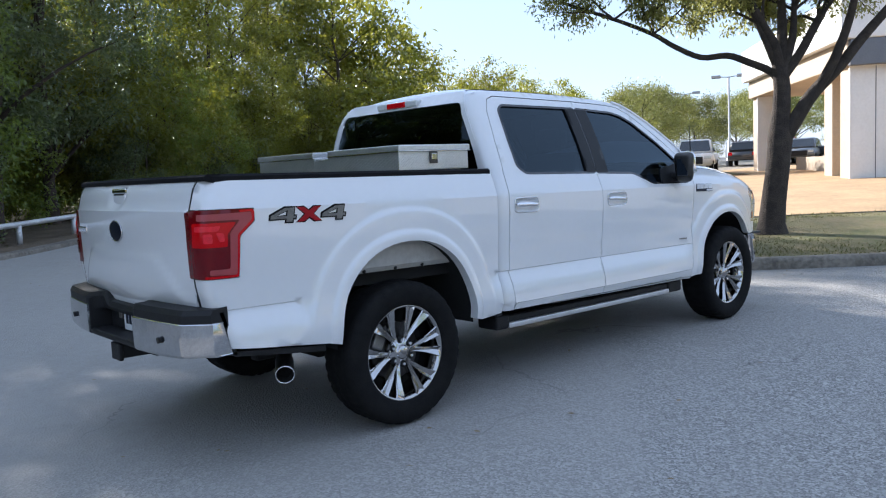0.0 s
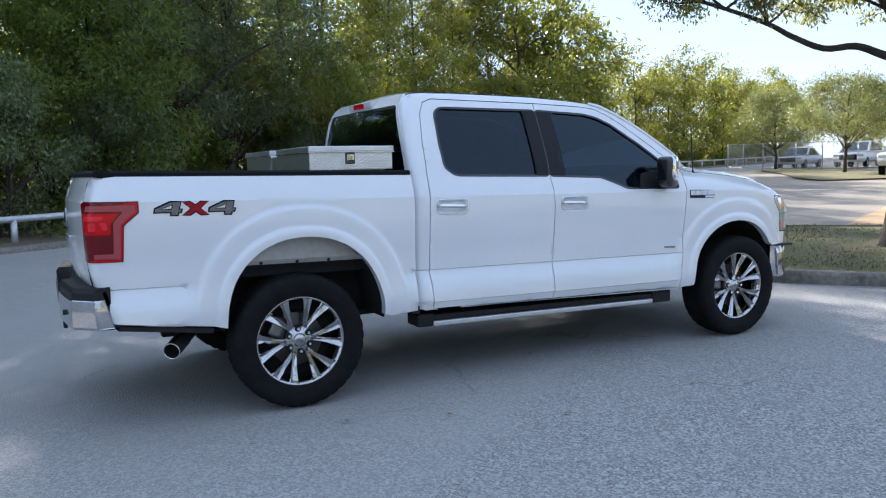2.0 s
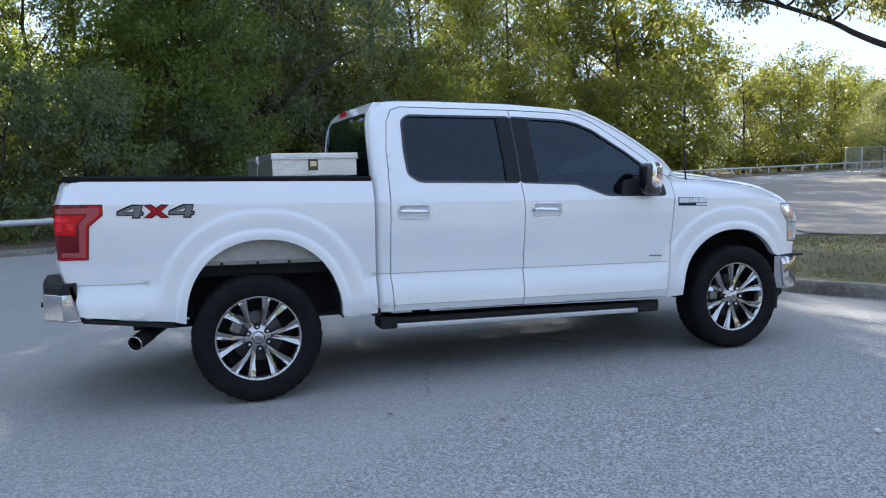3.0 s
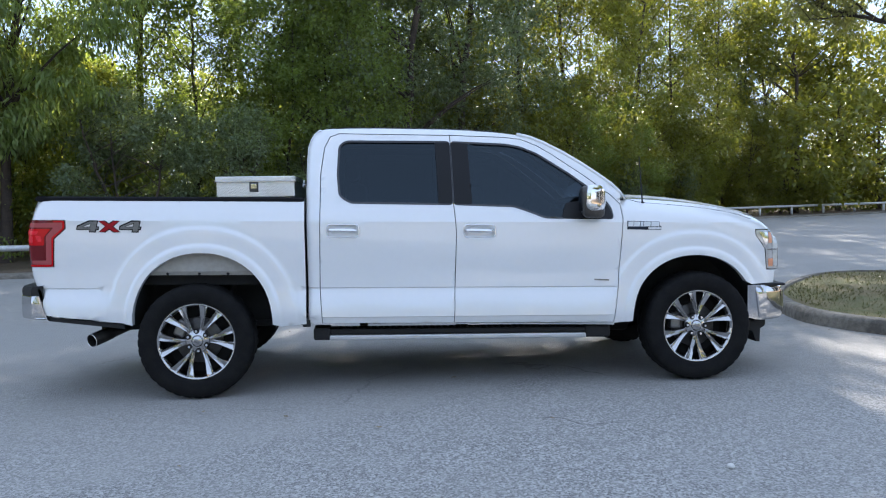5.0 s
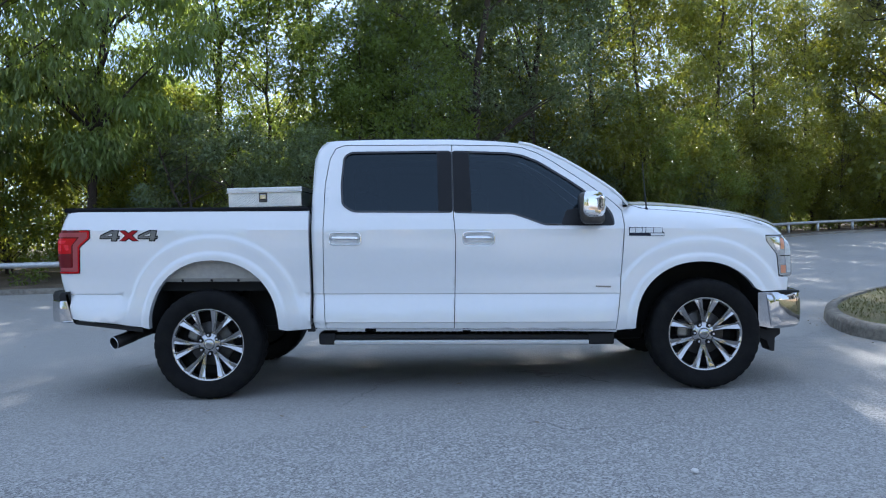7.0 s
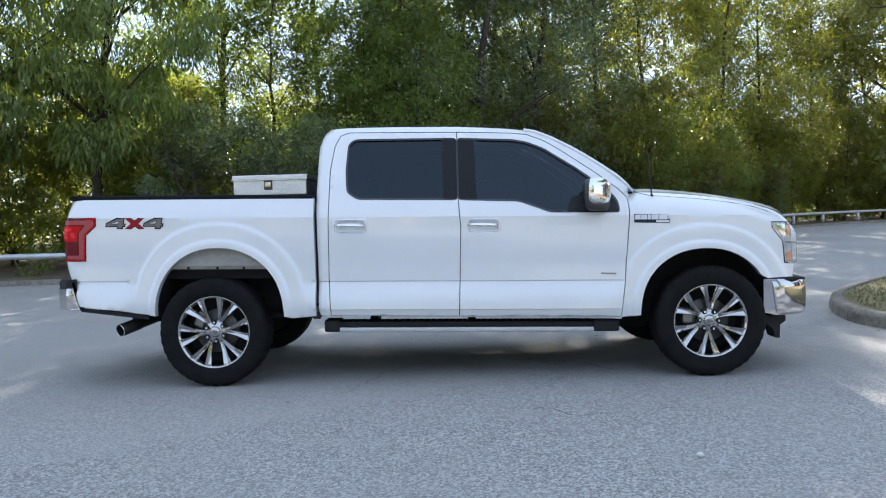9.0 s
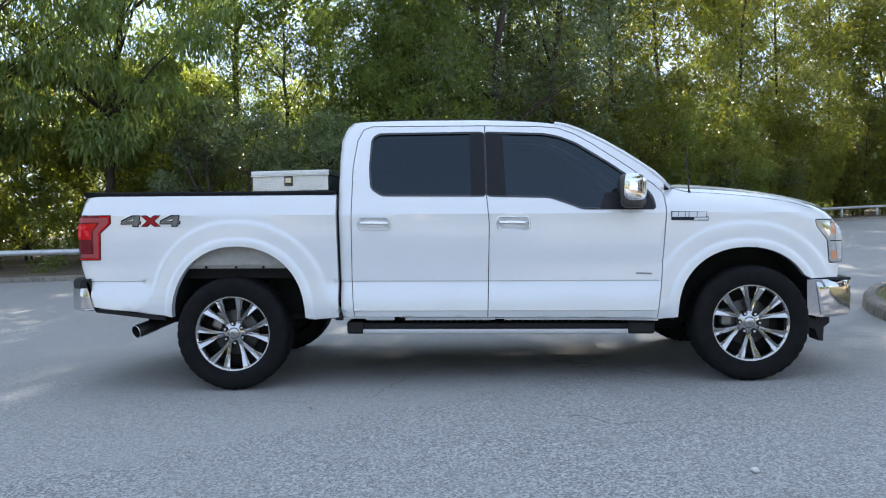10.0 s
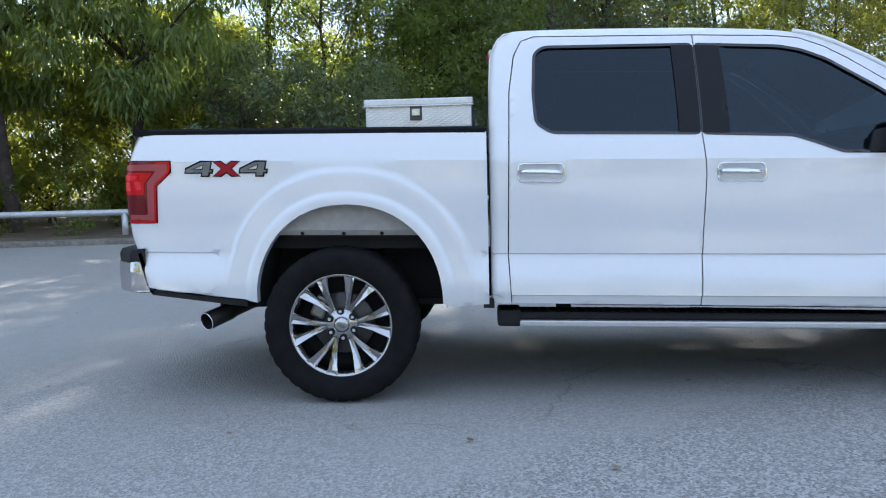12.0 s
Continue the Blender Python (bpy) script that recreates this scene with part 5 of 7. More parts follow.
for side in (-1, 1):
    bm = bmesh.new()
    q = [(4.14, 0.50), (4.30, 0.50), (4.30, 0.46), (4.26, 0.43), (4.255, 0.33), (4.225, 0.33), (4.20, 0.41), (4.14, 0.44)]
    vs = [[bm.verts.new((x, side * y, w)) for x, w in q] for y in (0.62, 0.78)]
    bm.faces.new(vs[0])
    bm.faces.new(vs[1][::-1])
    for k in range(len(q)):
        bm.faces.new((vs[0][k], vs[0][(k + 1) % len(q)], vs[1][(k + 1) % len(q)], vs[1][k]))
    tpart("air_dam_flap", bm, M_BLACK)

# rear bumper: black step pad, chrome corner shells, recessed plate
rb = new("rear_bumper")
rb.parent = truck
tagged(rb, "chrome and black step bumper with a number plate recess")
def rear_x(y):
    return -1.282 + 0.060 * (min(abs(y), 0.8) / 0.8) ** 2 + 1.0 * max(0.0, abs(y) - 0.80)


bm = bmesh.new()
rows = []
for y in np.linspace(-0.905, 0.905, 91):
    x = rear_x(y) + 0.082 * smooth01((0.345 - abs(y)) / 0.03)
    dip = 0.05 * smooth01((0.30 - abs(y)) / 0.08)
    rows.append([bm.verts.new(p) for p in ((max(x + 0.05, -1.035), y, 0.71), (x + 0.01, y, 0.70), (x, y, 0.715), (x - 0.004, y, 0.775 - dip), (x + 0.012, y, 0.80 - dip), (max(x + 0.05, -1.035), y, 0.808 - dip * 0.3))])
for a, b in zip(rows, rows[1:]):
    for k in range(5):
        bm.faces.new((a[k], b[k], b[k + 1], a[k + 1]))
bm.faces.new(rows[0])
bm.faces.new(rows[-1])
tpart("step_pad", bm, M_BLACK, "black ribbed step pad", rb)
for side in (-1, 1):
    bm = bmesh.new()
    rows = []
    for y in (0.34, 0.36, 0.42, 0.48, 0.54, 0.60, 0.66, 0.72, 0.76, 0.792, 0.803, 0.82, 0.86, 0.89, 0.906, 0.912):
        x = rear_x(y)
        low = 0.562 + 0.012 * smooth01((y - 0.6) / 0.3)
        rows.append([bm.verts.new((xx, side * y, w)) for xx, w in ((min(x + 0.06, -1.06), 0.737), (x + 0.002, 0.737), (x - 0.006, 0.730), (x - 0.009, 0.67), (x - 0.006, low + 0.012), (x + 0.003, low), (min(x + 0.08, -1.05), low + 0.005))])
    for a, b in zip(rows, rows[1:]):
        for k in range(6):
            bm.faces.new((a[k], b[k], b[k + 1], a[k + 1]))
    bm.faces.new(rows[0])
    # return along the flank
    last = rows[-1]
    ends = [bm.verts.new((-1.066 + 0.035 * max(0.0, 0.735 - v.co.z) / 0.13, v.co.y - side * 0.004, v.co.z - 0.002)) for k, v in enumerate(last)]
    for k in range(6):
        bm.faces.new((last[k], ends[k], ends[k + 1], last[k + 1])).smooth = True
    bm.faces.new(ends)
    tpart("corner_shell", bm, M_CHROME_DULL, "worn chrome corner", rb)
    bm = bmesh.new()
    seal = [[bm.verts.new((x0 + 0.035 * (0.76 - w) / 0.13, side * y, w)) for x0, w in ((-1.070, 0.780), (-1.070, 0.57), (-1.050, 0.565), (-1.050, 0.785))] for y in (0.862, 0.905)]
    bm.faces.new(seal[0])
    bm.faces.new(seal[1][::-1])
    for k in range(4):
        bm.faces.new((seal[0][k], seal[0][(k + 1) % 4], seal[1][(k + 1) % 4], seal[1][k]))
    tpart("end_seal", bm, M_BLACK, "", rb)
    bm = bmesh.new()
    bmesh.ops.create_cone(bm, cap_ends=True, segments=14, radius1=0.016, radius2=0.014, depth=0.02, matrix=Matrix.Translation((rear_x(0.62) - 0.012, side * 0.62, 0.645)) @ Matrix.Rotation(math.pi / 2, 4, "Y"))
    tpart("parking_sensor", bm, M_BLACK, "black sensor button", rb)
    bm = bmesh.new()
    box(bm, rear_x(0.4) - 0.002, rear_x(0.4) + 0.14, min(side * 0.335, side * 0.355), max(side * 0.335, side * 0.355), 0.58, 0.77, 0.004)
    tpart("recess_cheek", bm, M_BLACK, "", rb)
bm = bmesh.new()
box(bm, -1.145, -1.09, -0.35, 0.35, 0.57, 0.75, 0.01)
tpart("recess_back", bm, M_BLACK, "", rb)
bm = bmesh.new()
box(bm, -1.268, -1.09, -0.36, 0.36, 0.560, 0.595, 0.012)
tpart("lower_lip", bm, M_BLACK, "", rb)
bm = bmesh.new()
box(bm, -1.168, -1.160, -0.225, 0.08, 0.603, 0.742, 0.002)
plate = tpart("licence_plate", bm, M_PLATE, "white number plate with dark bars", rb)
for k in range(6):
    bm = bmesh.new()
    box(bm, -1.172, -1.167, -0.20 + k * 0.043, -0.173 + k * 0.043, 0.640, 0.700, 0.001)
    tpart("plate_bar", bm, M_BADGEBLUE, "", rb)
bm = bmesh.new()
box(bm, -1.165, -1.14, 0.13, 0.17, 0.655, 0.705, 0.006)
tpart("plate_lamp", bm, M_DISC, "", rb)
bm = bmesh.new()
box(bm, -1.25, -0.85, -0.05, 0.05, 0.465, 0.54, 0.008)
box(bm, -1.26, -1.235, -0.06, 0.06, 0.455, 0.55, 0.006)
box(bm, -1.16, -1.02, -0.30, -0.12, 0.50, 0.54, 0.012)
tpart("hitch_receiver", bm, M_BLACK, "black tow hitch receiver")
for side in (-1, 1):
    bm = bmesh.new()
    v = [(-1.02, 0.585), (-0.50, 0.53), (-0.50, 0.50), (-1.01, 0.56)]
    a, b = ([bm.verts.new((x, side * y, w)) for x, w in v] for y in (0.905, 0.87))
    bm.faces.new(a)
    bm.faces.new(b[::-1])
    for k in range(4):
        bm.faces.new((a[k], a[(k + 1) % 4], b[(k + 1) % 4], b[k]))
    tpart("lower_bed_trim", bm, M_BLACK)
    bm = bmesh.new()
    box(bm, 0.745, 0.80, min(side * 0.90, side * 0.945), max(side * 0.90, side * 0.945), 0.505, 0.555, 0.004)
    tpart("body_mount_flap", bm, M_BLACK)

# chassis, wheel arch liners
bm = bmesh.new()
for side in (-1, 1):
    box(bm, -1.0, 4.2, min(side * 0.40, side * 0.50), max(side * 0.40, side * 0.50), 0.50, 0.68, 0.01)
box(bm, -0.9, 4.1, -0.45, 0.45, 0.60, 0.70)
box(bm, 0.8, 3.1, -0.86, 0.86, 0.52, 0.56)
box(bm, 1.0, 2.2, 0.10, 0.42, 0.40, 0.60, 0.04)
box(bm, 2.7, 3.4, -0.25, 0.25, 0.34, 0.60, 0.05)
box(bm, 0.60, 3.10, -0.91, 0.91, 0.60, 0.62)
tpart("chassis", bm, M_DARK)
bm = bmesh.new()
tube(bm, [(0, -0.80, 0.41), (0, -0.16, 0.41), (0, -0.10, 0.41), (0, 0.10, 0.41), (0, 0.16, 0.41), (0, 0.80, 0.41)], [0.05, 0.06, 0.15, 0.15, 0.06, 0.05], 14)
tpart("rear_axle", bm, M_DARK, rake=False)
bm = bmesh.new()
tube(bm, [(3.683, -0.80, 0.41), (3.683, 0.80, 0.41)], [0.05, 0.05], 12)
tpart("front_axle", bm, M_DARK, rake=False)
for side in (-1, 1):
    bm = bmesh.new()
    box(bm, -0.75, 0.75, min(side * 0.55, side * 0.62), max(side * 0.55, side * 0.62), 0.46, 0.50, 0.01)
    tpart("leaf_spring", bm, M_DARK, rake=False)
    bm = bmesh.new()
    tube(bm, [(0.12, side * 0.56, 0.42), (0.22, side * 0.62, 0.80)], [0.03, 0.03], 10)
    tpart("shock_absorber", bm, M_DARK, rake=False)

for k, (cx, cw, a, b) in enumerate(ARCHES):
    for side in (-1, 1):
        bm = bmesh.new()
        line = arch_line(k, 20, 1.03)
        line = [(line[0][0], 0.50)] + line + [(line[-1][0], 0.50)]
        rows = [[bm.verts.new((x, side * y, w)) for y in (0.93 - 0.05 * (k == 1 and x > 3.9), 0.60, 0.50)] for x, w in line]
        for p, q in zip(rows, rows[1:]):
            for j in range(2):
                bm.faces.new((p[j], q[j], q[j + 1], p[j + 1])).smooth = True
        tpart("arch_liner", bm, M_LINER)
        bm = bmesh.new()
        bm.faces.new([bm.verts.new((x, side * 0.52, w)) for x, w in line])
        tpart("arch_wall", bm, M_LINER)
        if k == 0:
            bm = bmesh.new()
            vs = [bm.verts.new((x, side * y, w)) for x, w, y in ((-0.36, 0.875, 0.86), (0.45, 0.875, 0.86))]
            up = [bm.verts.new((x, side * (0.88 if 0 < i < 20 else 0.86), w)) for i, (x, w) in enumerate(arch_line(0, 20, 1.01)) if w > 0.90]
            bm.faces.new([vs[0]] + up + [vs[1]])
            tpart("inner_fender", bm, M_INNERFENDER, "grey primed inner fender")
            for x, w in ((-0.20, 0.886), (0.02, 0.886), (0.22, 0.886)):
                bm = bmesh.new()
                bmesh.ops.create_uvsphere(bm, u_segments=8, v_segments=6, radius=0.011, matrix=Matrix.Translation((x, side * 0.868, w)))
                tpart("clip", bm, M_BLACK)

# exhaust: bends out behind the wheel
tip_at, aim = Vector((-0.735, -0.875, 0.428)), Vector((-0.50, -0.85, -0.20)).normalized()
bm = bmesh.new()
tube(bm, [(0.35, -0.30, 0.57), (-0.15, -0.30, 0.57), (-0.38, -0.33, 0.56), tuple(tip_at - aim * 0.46), tuple(tip_at - aim * 0.06)], [0.035, 0.036, 0.038, 0.043, 0.043], 16, caps=False)
ex = tpart("exhaust_pipe", bm, M_EXHAUST, "dark steel exhaust pipe", rake=False)
bm = bmesh.new()
tube(bm, [tuple(tip_at - aim * 0.17), tuple(tip_at - aim * 0.01), tuple(tip_at)], [0.0475, 0.0485, 0.047], 22, caps=False)
tpart("tip", bm, M_EXHAUST, "", ex, rake=False)
bm = bmesh.new()
e1 = aim.orthogonal().normalized()
e2 = aim.cross(e1)
tube(bm, [tuple(tip_at + e1 * 0.0465 * math.cos(a) + e2 * 0.0465 * math.sin(a)) for a in np.linspace(0, 2 * math.pi, 33)], [0.0032] * 33, 8, caps=False)
tpart("tip_ring", bm, M_CHROME, "polished tip ring", ex, smooth=True, rake=False)
bm = bmesh.new()
tube(bm, [tuple(tip_at - aim * 0.002), tuple(tip_at - aim * 0.09)], [0.0445, 0.041], 22, caps=False)
bmesh.ops.create_cone(bm, cap_ends=True, segments=20, radius1=0.043, radius2=0.043, depth=0.004, matrix=Matrix.Translation(tip_at - aim * 0.07) @ aim.to_track_quat("Z", "Y").to_matrix().to_4x4())
tpart("bore", bm, M_DARK, "", ex, rake=False)


# running boards
for side in (-1, 1):
    rbd = new("running_board")
    rbd.parent = truck
    tagged(rbd, "black running board with a bright metal edge")
    bm = bmesh.new()
    box(bm, 0.93, 2.86, min(side * 0.70, side * 0.862), max(side * 0.70, side * 0.862), 0.43, 0.475, 0.012)
    tpart("tread_board", bm, M_BLACK, "", rbd)
    for i in range(38):
        bm = bmesh.new()
        x = 1.0 + i * 0.048
        box(bm, x, x + 0.03, min(side * 0.745, side * 0.835), max(side * 0.745, side * 0.835), 0.474, 0.480, 0.002, segs=1)
        tpart("tread_rib", bm, M_RUBBER, "", rbd)
    bm = bmesh.new()
    box(bm, 0.93, 2.84, min(side * 0.845, side * 0.880), max(side * 0.845, side * 0.880), 0.395, 0.432, 0.010)
    tpart("bright_edge", bm, M_BRUSHED, "brushed metal edge", rbd)
    for x0, x1 in ((0.815, 0.94), (2.835, 3.03)):
        bm = bmesh.new()
        box(bm, x0, x1, min(side * 0.70, side * 0.876), max(side * 0.70, side * 0.876), 0.395, 0.487, 0.016)
        tpart("end_cap", bm, M_BLACK, "", rbd)
    for x in (1.15, 1.9, 2.65):
        bm = bmesh.new()
        box(bm, x, x + 0.06, min(side * 0.5, side * 0.75), max(side * 0.5, side * 0.75), 0.42, 0.50, 0.006)
        tpart("bracket", bm, M_DARK, "", rbd)

# mirrors
def swept(x, y):
    """The mirror's shell narrows forwards, towards the door."""
    f = min(max((x - 2.76) / 0.2, 0.0), 1.0)
    return 0.965 + (y - 0.965) * (1 - 0.66 * f ** 1.2)


for side in (-1, 1):
    mi = new("side_mirror")
    mi.parent = truck
    tagged(mi, "black door mirror with a chrome cap")
    bm = bmesh.new()
    box(bm, 2.745, 2.935, 0.965, 1.165, 1.295, 1.525, 0.05, segs=5)
    for v in bm.verts:
        f = (v.co.z - 1.295) / 0.23
        v.co.x += 0.02 * (1 - f) + 0.03 * (v.co.y - 1.06) / 0.1 * -0.5
        v.co.y = side * swept(v.co.x, (v.co.y - 1.065) * (0.85 + 0.15 * f) + 1.065)
    tpart("mirror_housing", bm, M_EXHAUST, "", mi, smooth=True)
    bm = bmesh.new()
    box(bm, 2.772, 2.957, 0.962, 1.178, 1.338, 1.534, 0.06, segs=6)
    for v in bm.verts:
        v.co.x += -0.015 * (v.co.y - 1.07) / 0.1
        v.co.y = side * swept(v.co.x, v.co.y)
    tpart("mirror_cap", bm, M_CHROME, "chrome mirror cap", mi, smooth=True)
    bm = bmesh.new()
    box(bm, 2.785, 2.86, 1.05, 1.186, 1.372, 1.395, 0.008)
    for v in bm.verts:
        v.co.y = side * (swept(v.co.x, v.co.y) + 0.003)
    tpart("signal_lens", bm, M_CLEARLENS, "", mi)
    bm = bmesh.new()
    box(bm, 2.750, 2.762, 1.02, 1.115, 1.345, 1.475, 0.003)
    for v in bm.verts:
        v.co.y *= side
    tpart("mirror_glass", bm, M_MIRROR, "", mi)
    bm = bmesh.new()
    box(bm, 2.80, 2.90, 0.90, 1.0, 1.315, 1.375, 0.02)
    for v in bm.verts:
        v.co.y *= side
    tpart("mirror_arm", bm, M_BLACK, "", mi)
    bm = skin(rounded([(2.64, 1.292), (3.025, 1.290), (3.01, 1.36), (2.97, 1.425), (2.90, 1.44), (2.68, 1.40)], 0.02, 3), [], plain, side, lift=0.004, depth=0.02, lines=())
    tpart("mirror_sail", bm, M_BLACK, "", mi)

# antenna
bm = bmesh.new()
tube(bm, [(3.30, -0.83, 1.365), (3.297, -0.83, 1.40), (3.294, -0.83, 1.425), (3.270, -0.83, 1.76)], [0.020, 0.014, 0.006, 0.003], 8)
tpart("antenna", bm, M_BLACK, "thin black whip antenna")


# badges
def glyph(name, polys, holes, material, lift, parent=None, label=""):
    for side in (-1,):
        bm = bmesh.new()
        for poly, hs in zip(polys, holes):
            b2 = skin(poly, hs, lambda s, w, l=0: Vector((s, flank_y(s, w) + lift, w)), side, step=0.03, depth=0.004, lines=())
            me = bpy.data.meshes.new("tmp")
            b2.to_mesh(me)
            b2.free()
            bm.from_mesh(me)
            bpy.data.meshes.remove(me)
        return tpart(name, bm, material, label, parent)


def four(x0, x1, w0, w1):
    """A wide slanted figure four."""
    u = lambda a, b: (x0 + (x1 - x0) * a + 0.018 * (b - 0.5), w0 + (w1 - w0) * b)
    return [u(0.0, 0.22), u(0.62, 0.22), u(0.62, 0.0), u(0.90, 0.0), u(0.90, 0.22), u(1.0, 0.22), u(1.0, 0.46), u(0.90, 0.46), u(0.90, 1.0), u(0.50, 1.0), u(0.0, 0.52)], [u(0.24, 0.46), u(0.62, 0.46), u(0.62, 0.78)]


for x0, x1 in ((-0.785, -0.640), (-0.495, -0.350)):
    o, h = four(x0, x1, 1.185, 1.262)
    g = glyph("badge_four", [shrunk(o, -0.005)], [[shrunk(h, 0.004)[::-1]]], M_CAP, 0.0035, None, "black-edged chrome figure 4 of the 4X4 badge")
    o2 = shrunk(o, 0.005)
    glyph("badge_face", [o2], [[shrunk(h, -0.0035)[::-1]]], M_BADGEGREY, 0.006, g)
X0, X1 = -0.640, -0.497
u = lambda a, b: (X0 + (X1 - X0) * a, 1.185 + 0.077 * b)
cross = [u(0.0, 0), u(0.30, 0), u(0.5, 0.26), u(0.70, 0), u(1.0, 0), u(0.68, 0.5), u(1.0, 1), u(0.70, 1), u(0.5, 0.74), u(0.30, 1), u(0.0, 1), u(0.32, 0.5)]
g = glyph("badge_cross", [shrunk(cross, -0.004)], [[]], M_CAP, 0.003, None, "red X of the 4X4 badge")
glyph("badge_face", [shrunk(cross, 0.003)], [[]], M_REDBADGE, 0.006, g)
# wing badge: bars only
wing = glyph("wing_badge", [[(3.132, 1.209), (3.388, 1.205), (3.390, 1.232), (3.378, 1.234), (3.378, 1.268), (3.132, 1.272)]], [[]], M_BADGEBLUE, 0.004, None, "chrome-lettered wing badge shown as bars")
for a, b in ((3.136, 3.176), (3.180, 3.224), (3.229, 3.250), (3.255, 3.306), (3.311, 3.372)):
    glyph("badge_bar", [[(a, 1.231), (b, 1.231), (b + 0.003, 1.267), (a + 0.003, 1.267)]], [[]], M_PLATE, 0.0075, wing)
glyph("badge_bar", [[(3.29, 1.210), (3.385, 1.210), (3.385, 1.226), (3.29, 1.226)]], [[]], M_PLATE, 0.0075, wing)
glyph("door_badge_bar", [[(2.885, 0.833), (2.995, 0.828), (2.995, 0.840), (2.885, 0.843)]], [[]], M_DISC, 0.003, front_doors[0], "small grey script bar")

# interior
bm = bmesh.new()
box(bm, 2.75, 3.15, -0.78, 0.78, 0.95, 1.36, 0.06)
tpart("dashboard", bm, M_DARK)
for x, w in ((1.25, 0.62), (2.15, 0.62)):
    for y in (-0.38, 0.38):
        bm = bmesh.new()
        box(bm, x - 0.05, x + 0.5, y - 0.27, y + 0.27, 0.85, 1.02, 0.06)
        box(bm, x - 0.18, x - 0.02, y - 0.26, y + 0.26, 0.95, 1.55, 0.06, pose(0, 0, 0))
        box(bm, x - 0.19, x - 0.08, y - 0.14, y + 0.14, 1.57, 1.74, 0.05)
        tpart("cab_seat", bm, M_SEAT, "dark leather cab seat")
bm = bmesh.new()
tube(bm, [(2.62 + 0.06 * math.sin(a), 0.38 + 0.19 * math.cos(a), 1.27 + 0.18 * math.sin(a)) for a in np.linspace(0, 2 * math.pi, 29)], [0.016] * 29, 8)
tpart("steering_wheel", bm, M_DARK)


# ---- wheels ----
def lathe(bm, prof, segs=64):
    """Turns (radius, y) points round the wheel's axle."""
    rows = [[bm.verts.new((r * math.cos(a), y, r * math.sin(a))) for r, y in prof] for a in (2 * math.pi * k / segs for k in range(segs))]
    for a, b in zip(rows, rows[1:] + rows[:1]):
        for k in range(len(prof) - 1):
            bm.faces.new((a[k], a[k + 1], b[k + 1], b[k])).smooth = True
    return rows


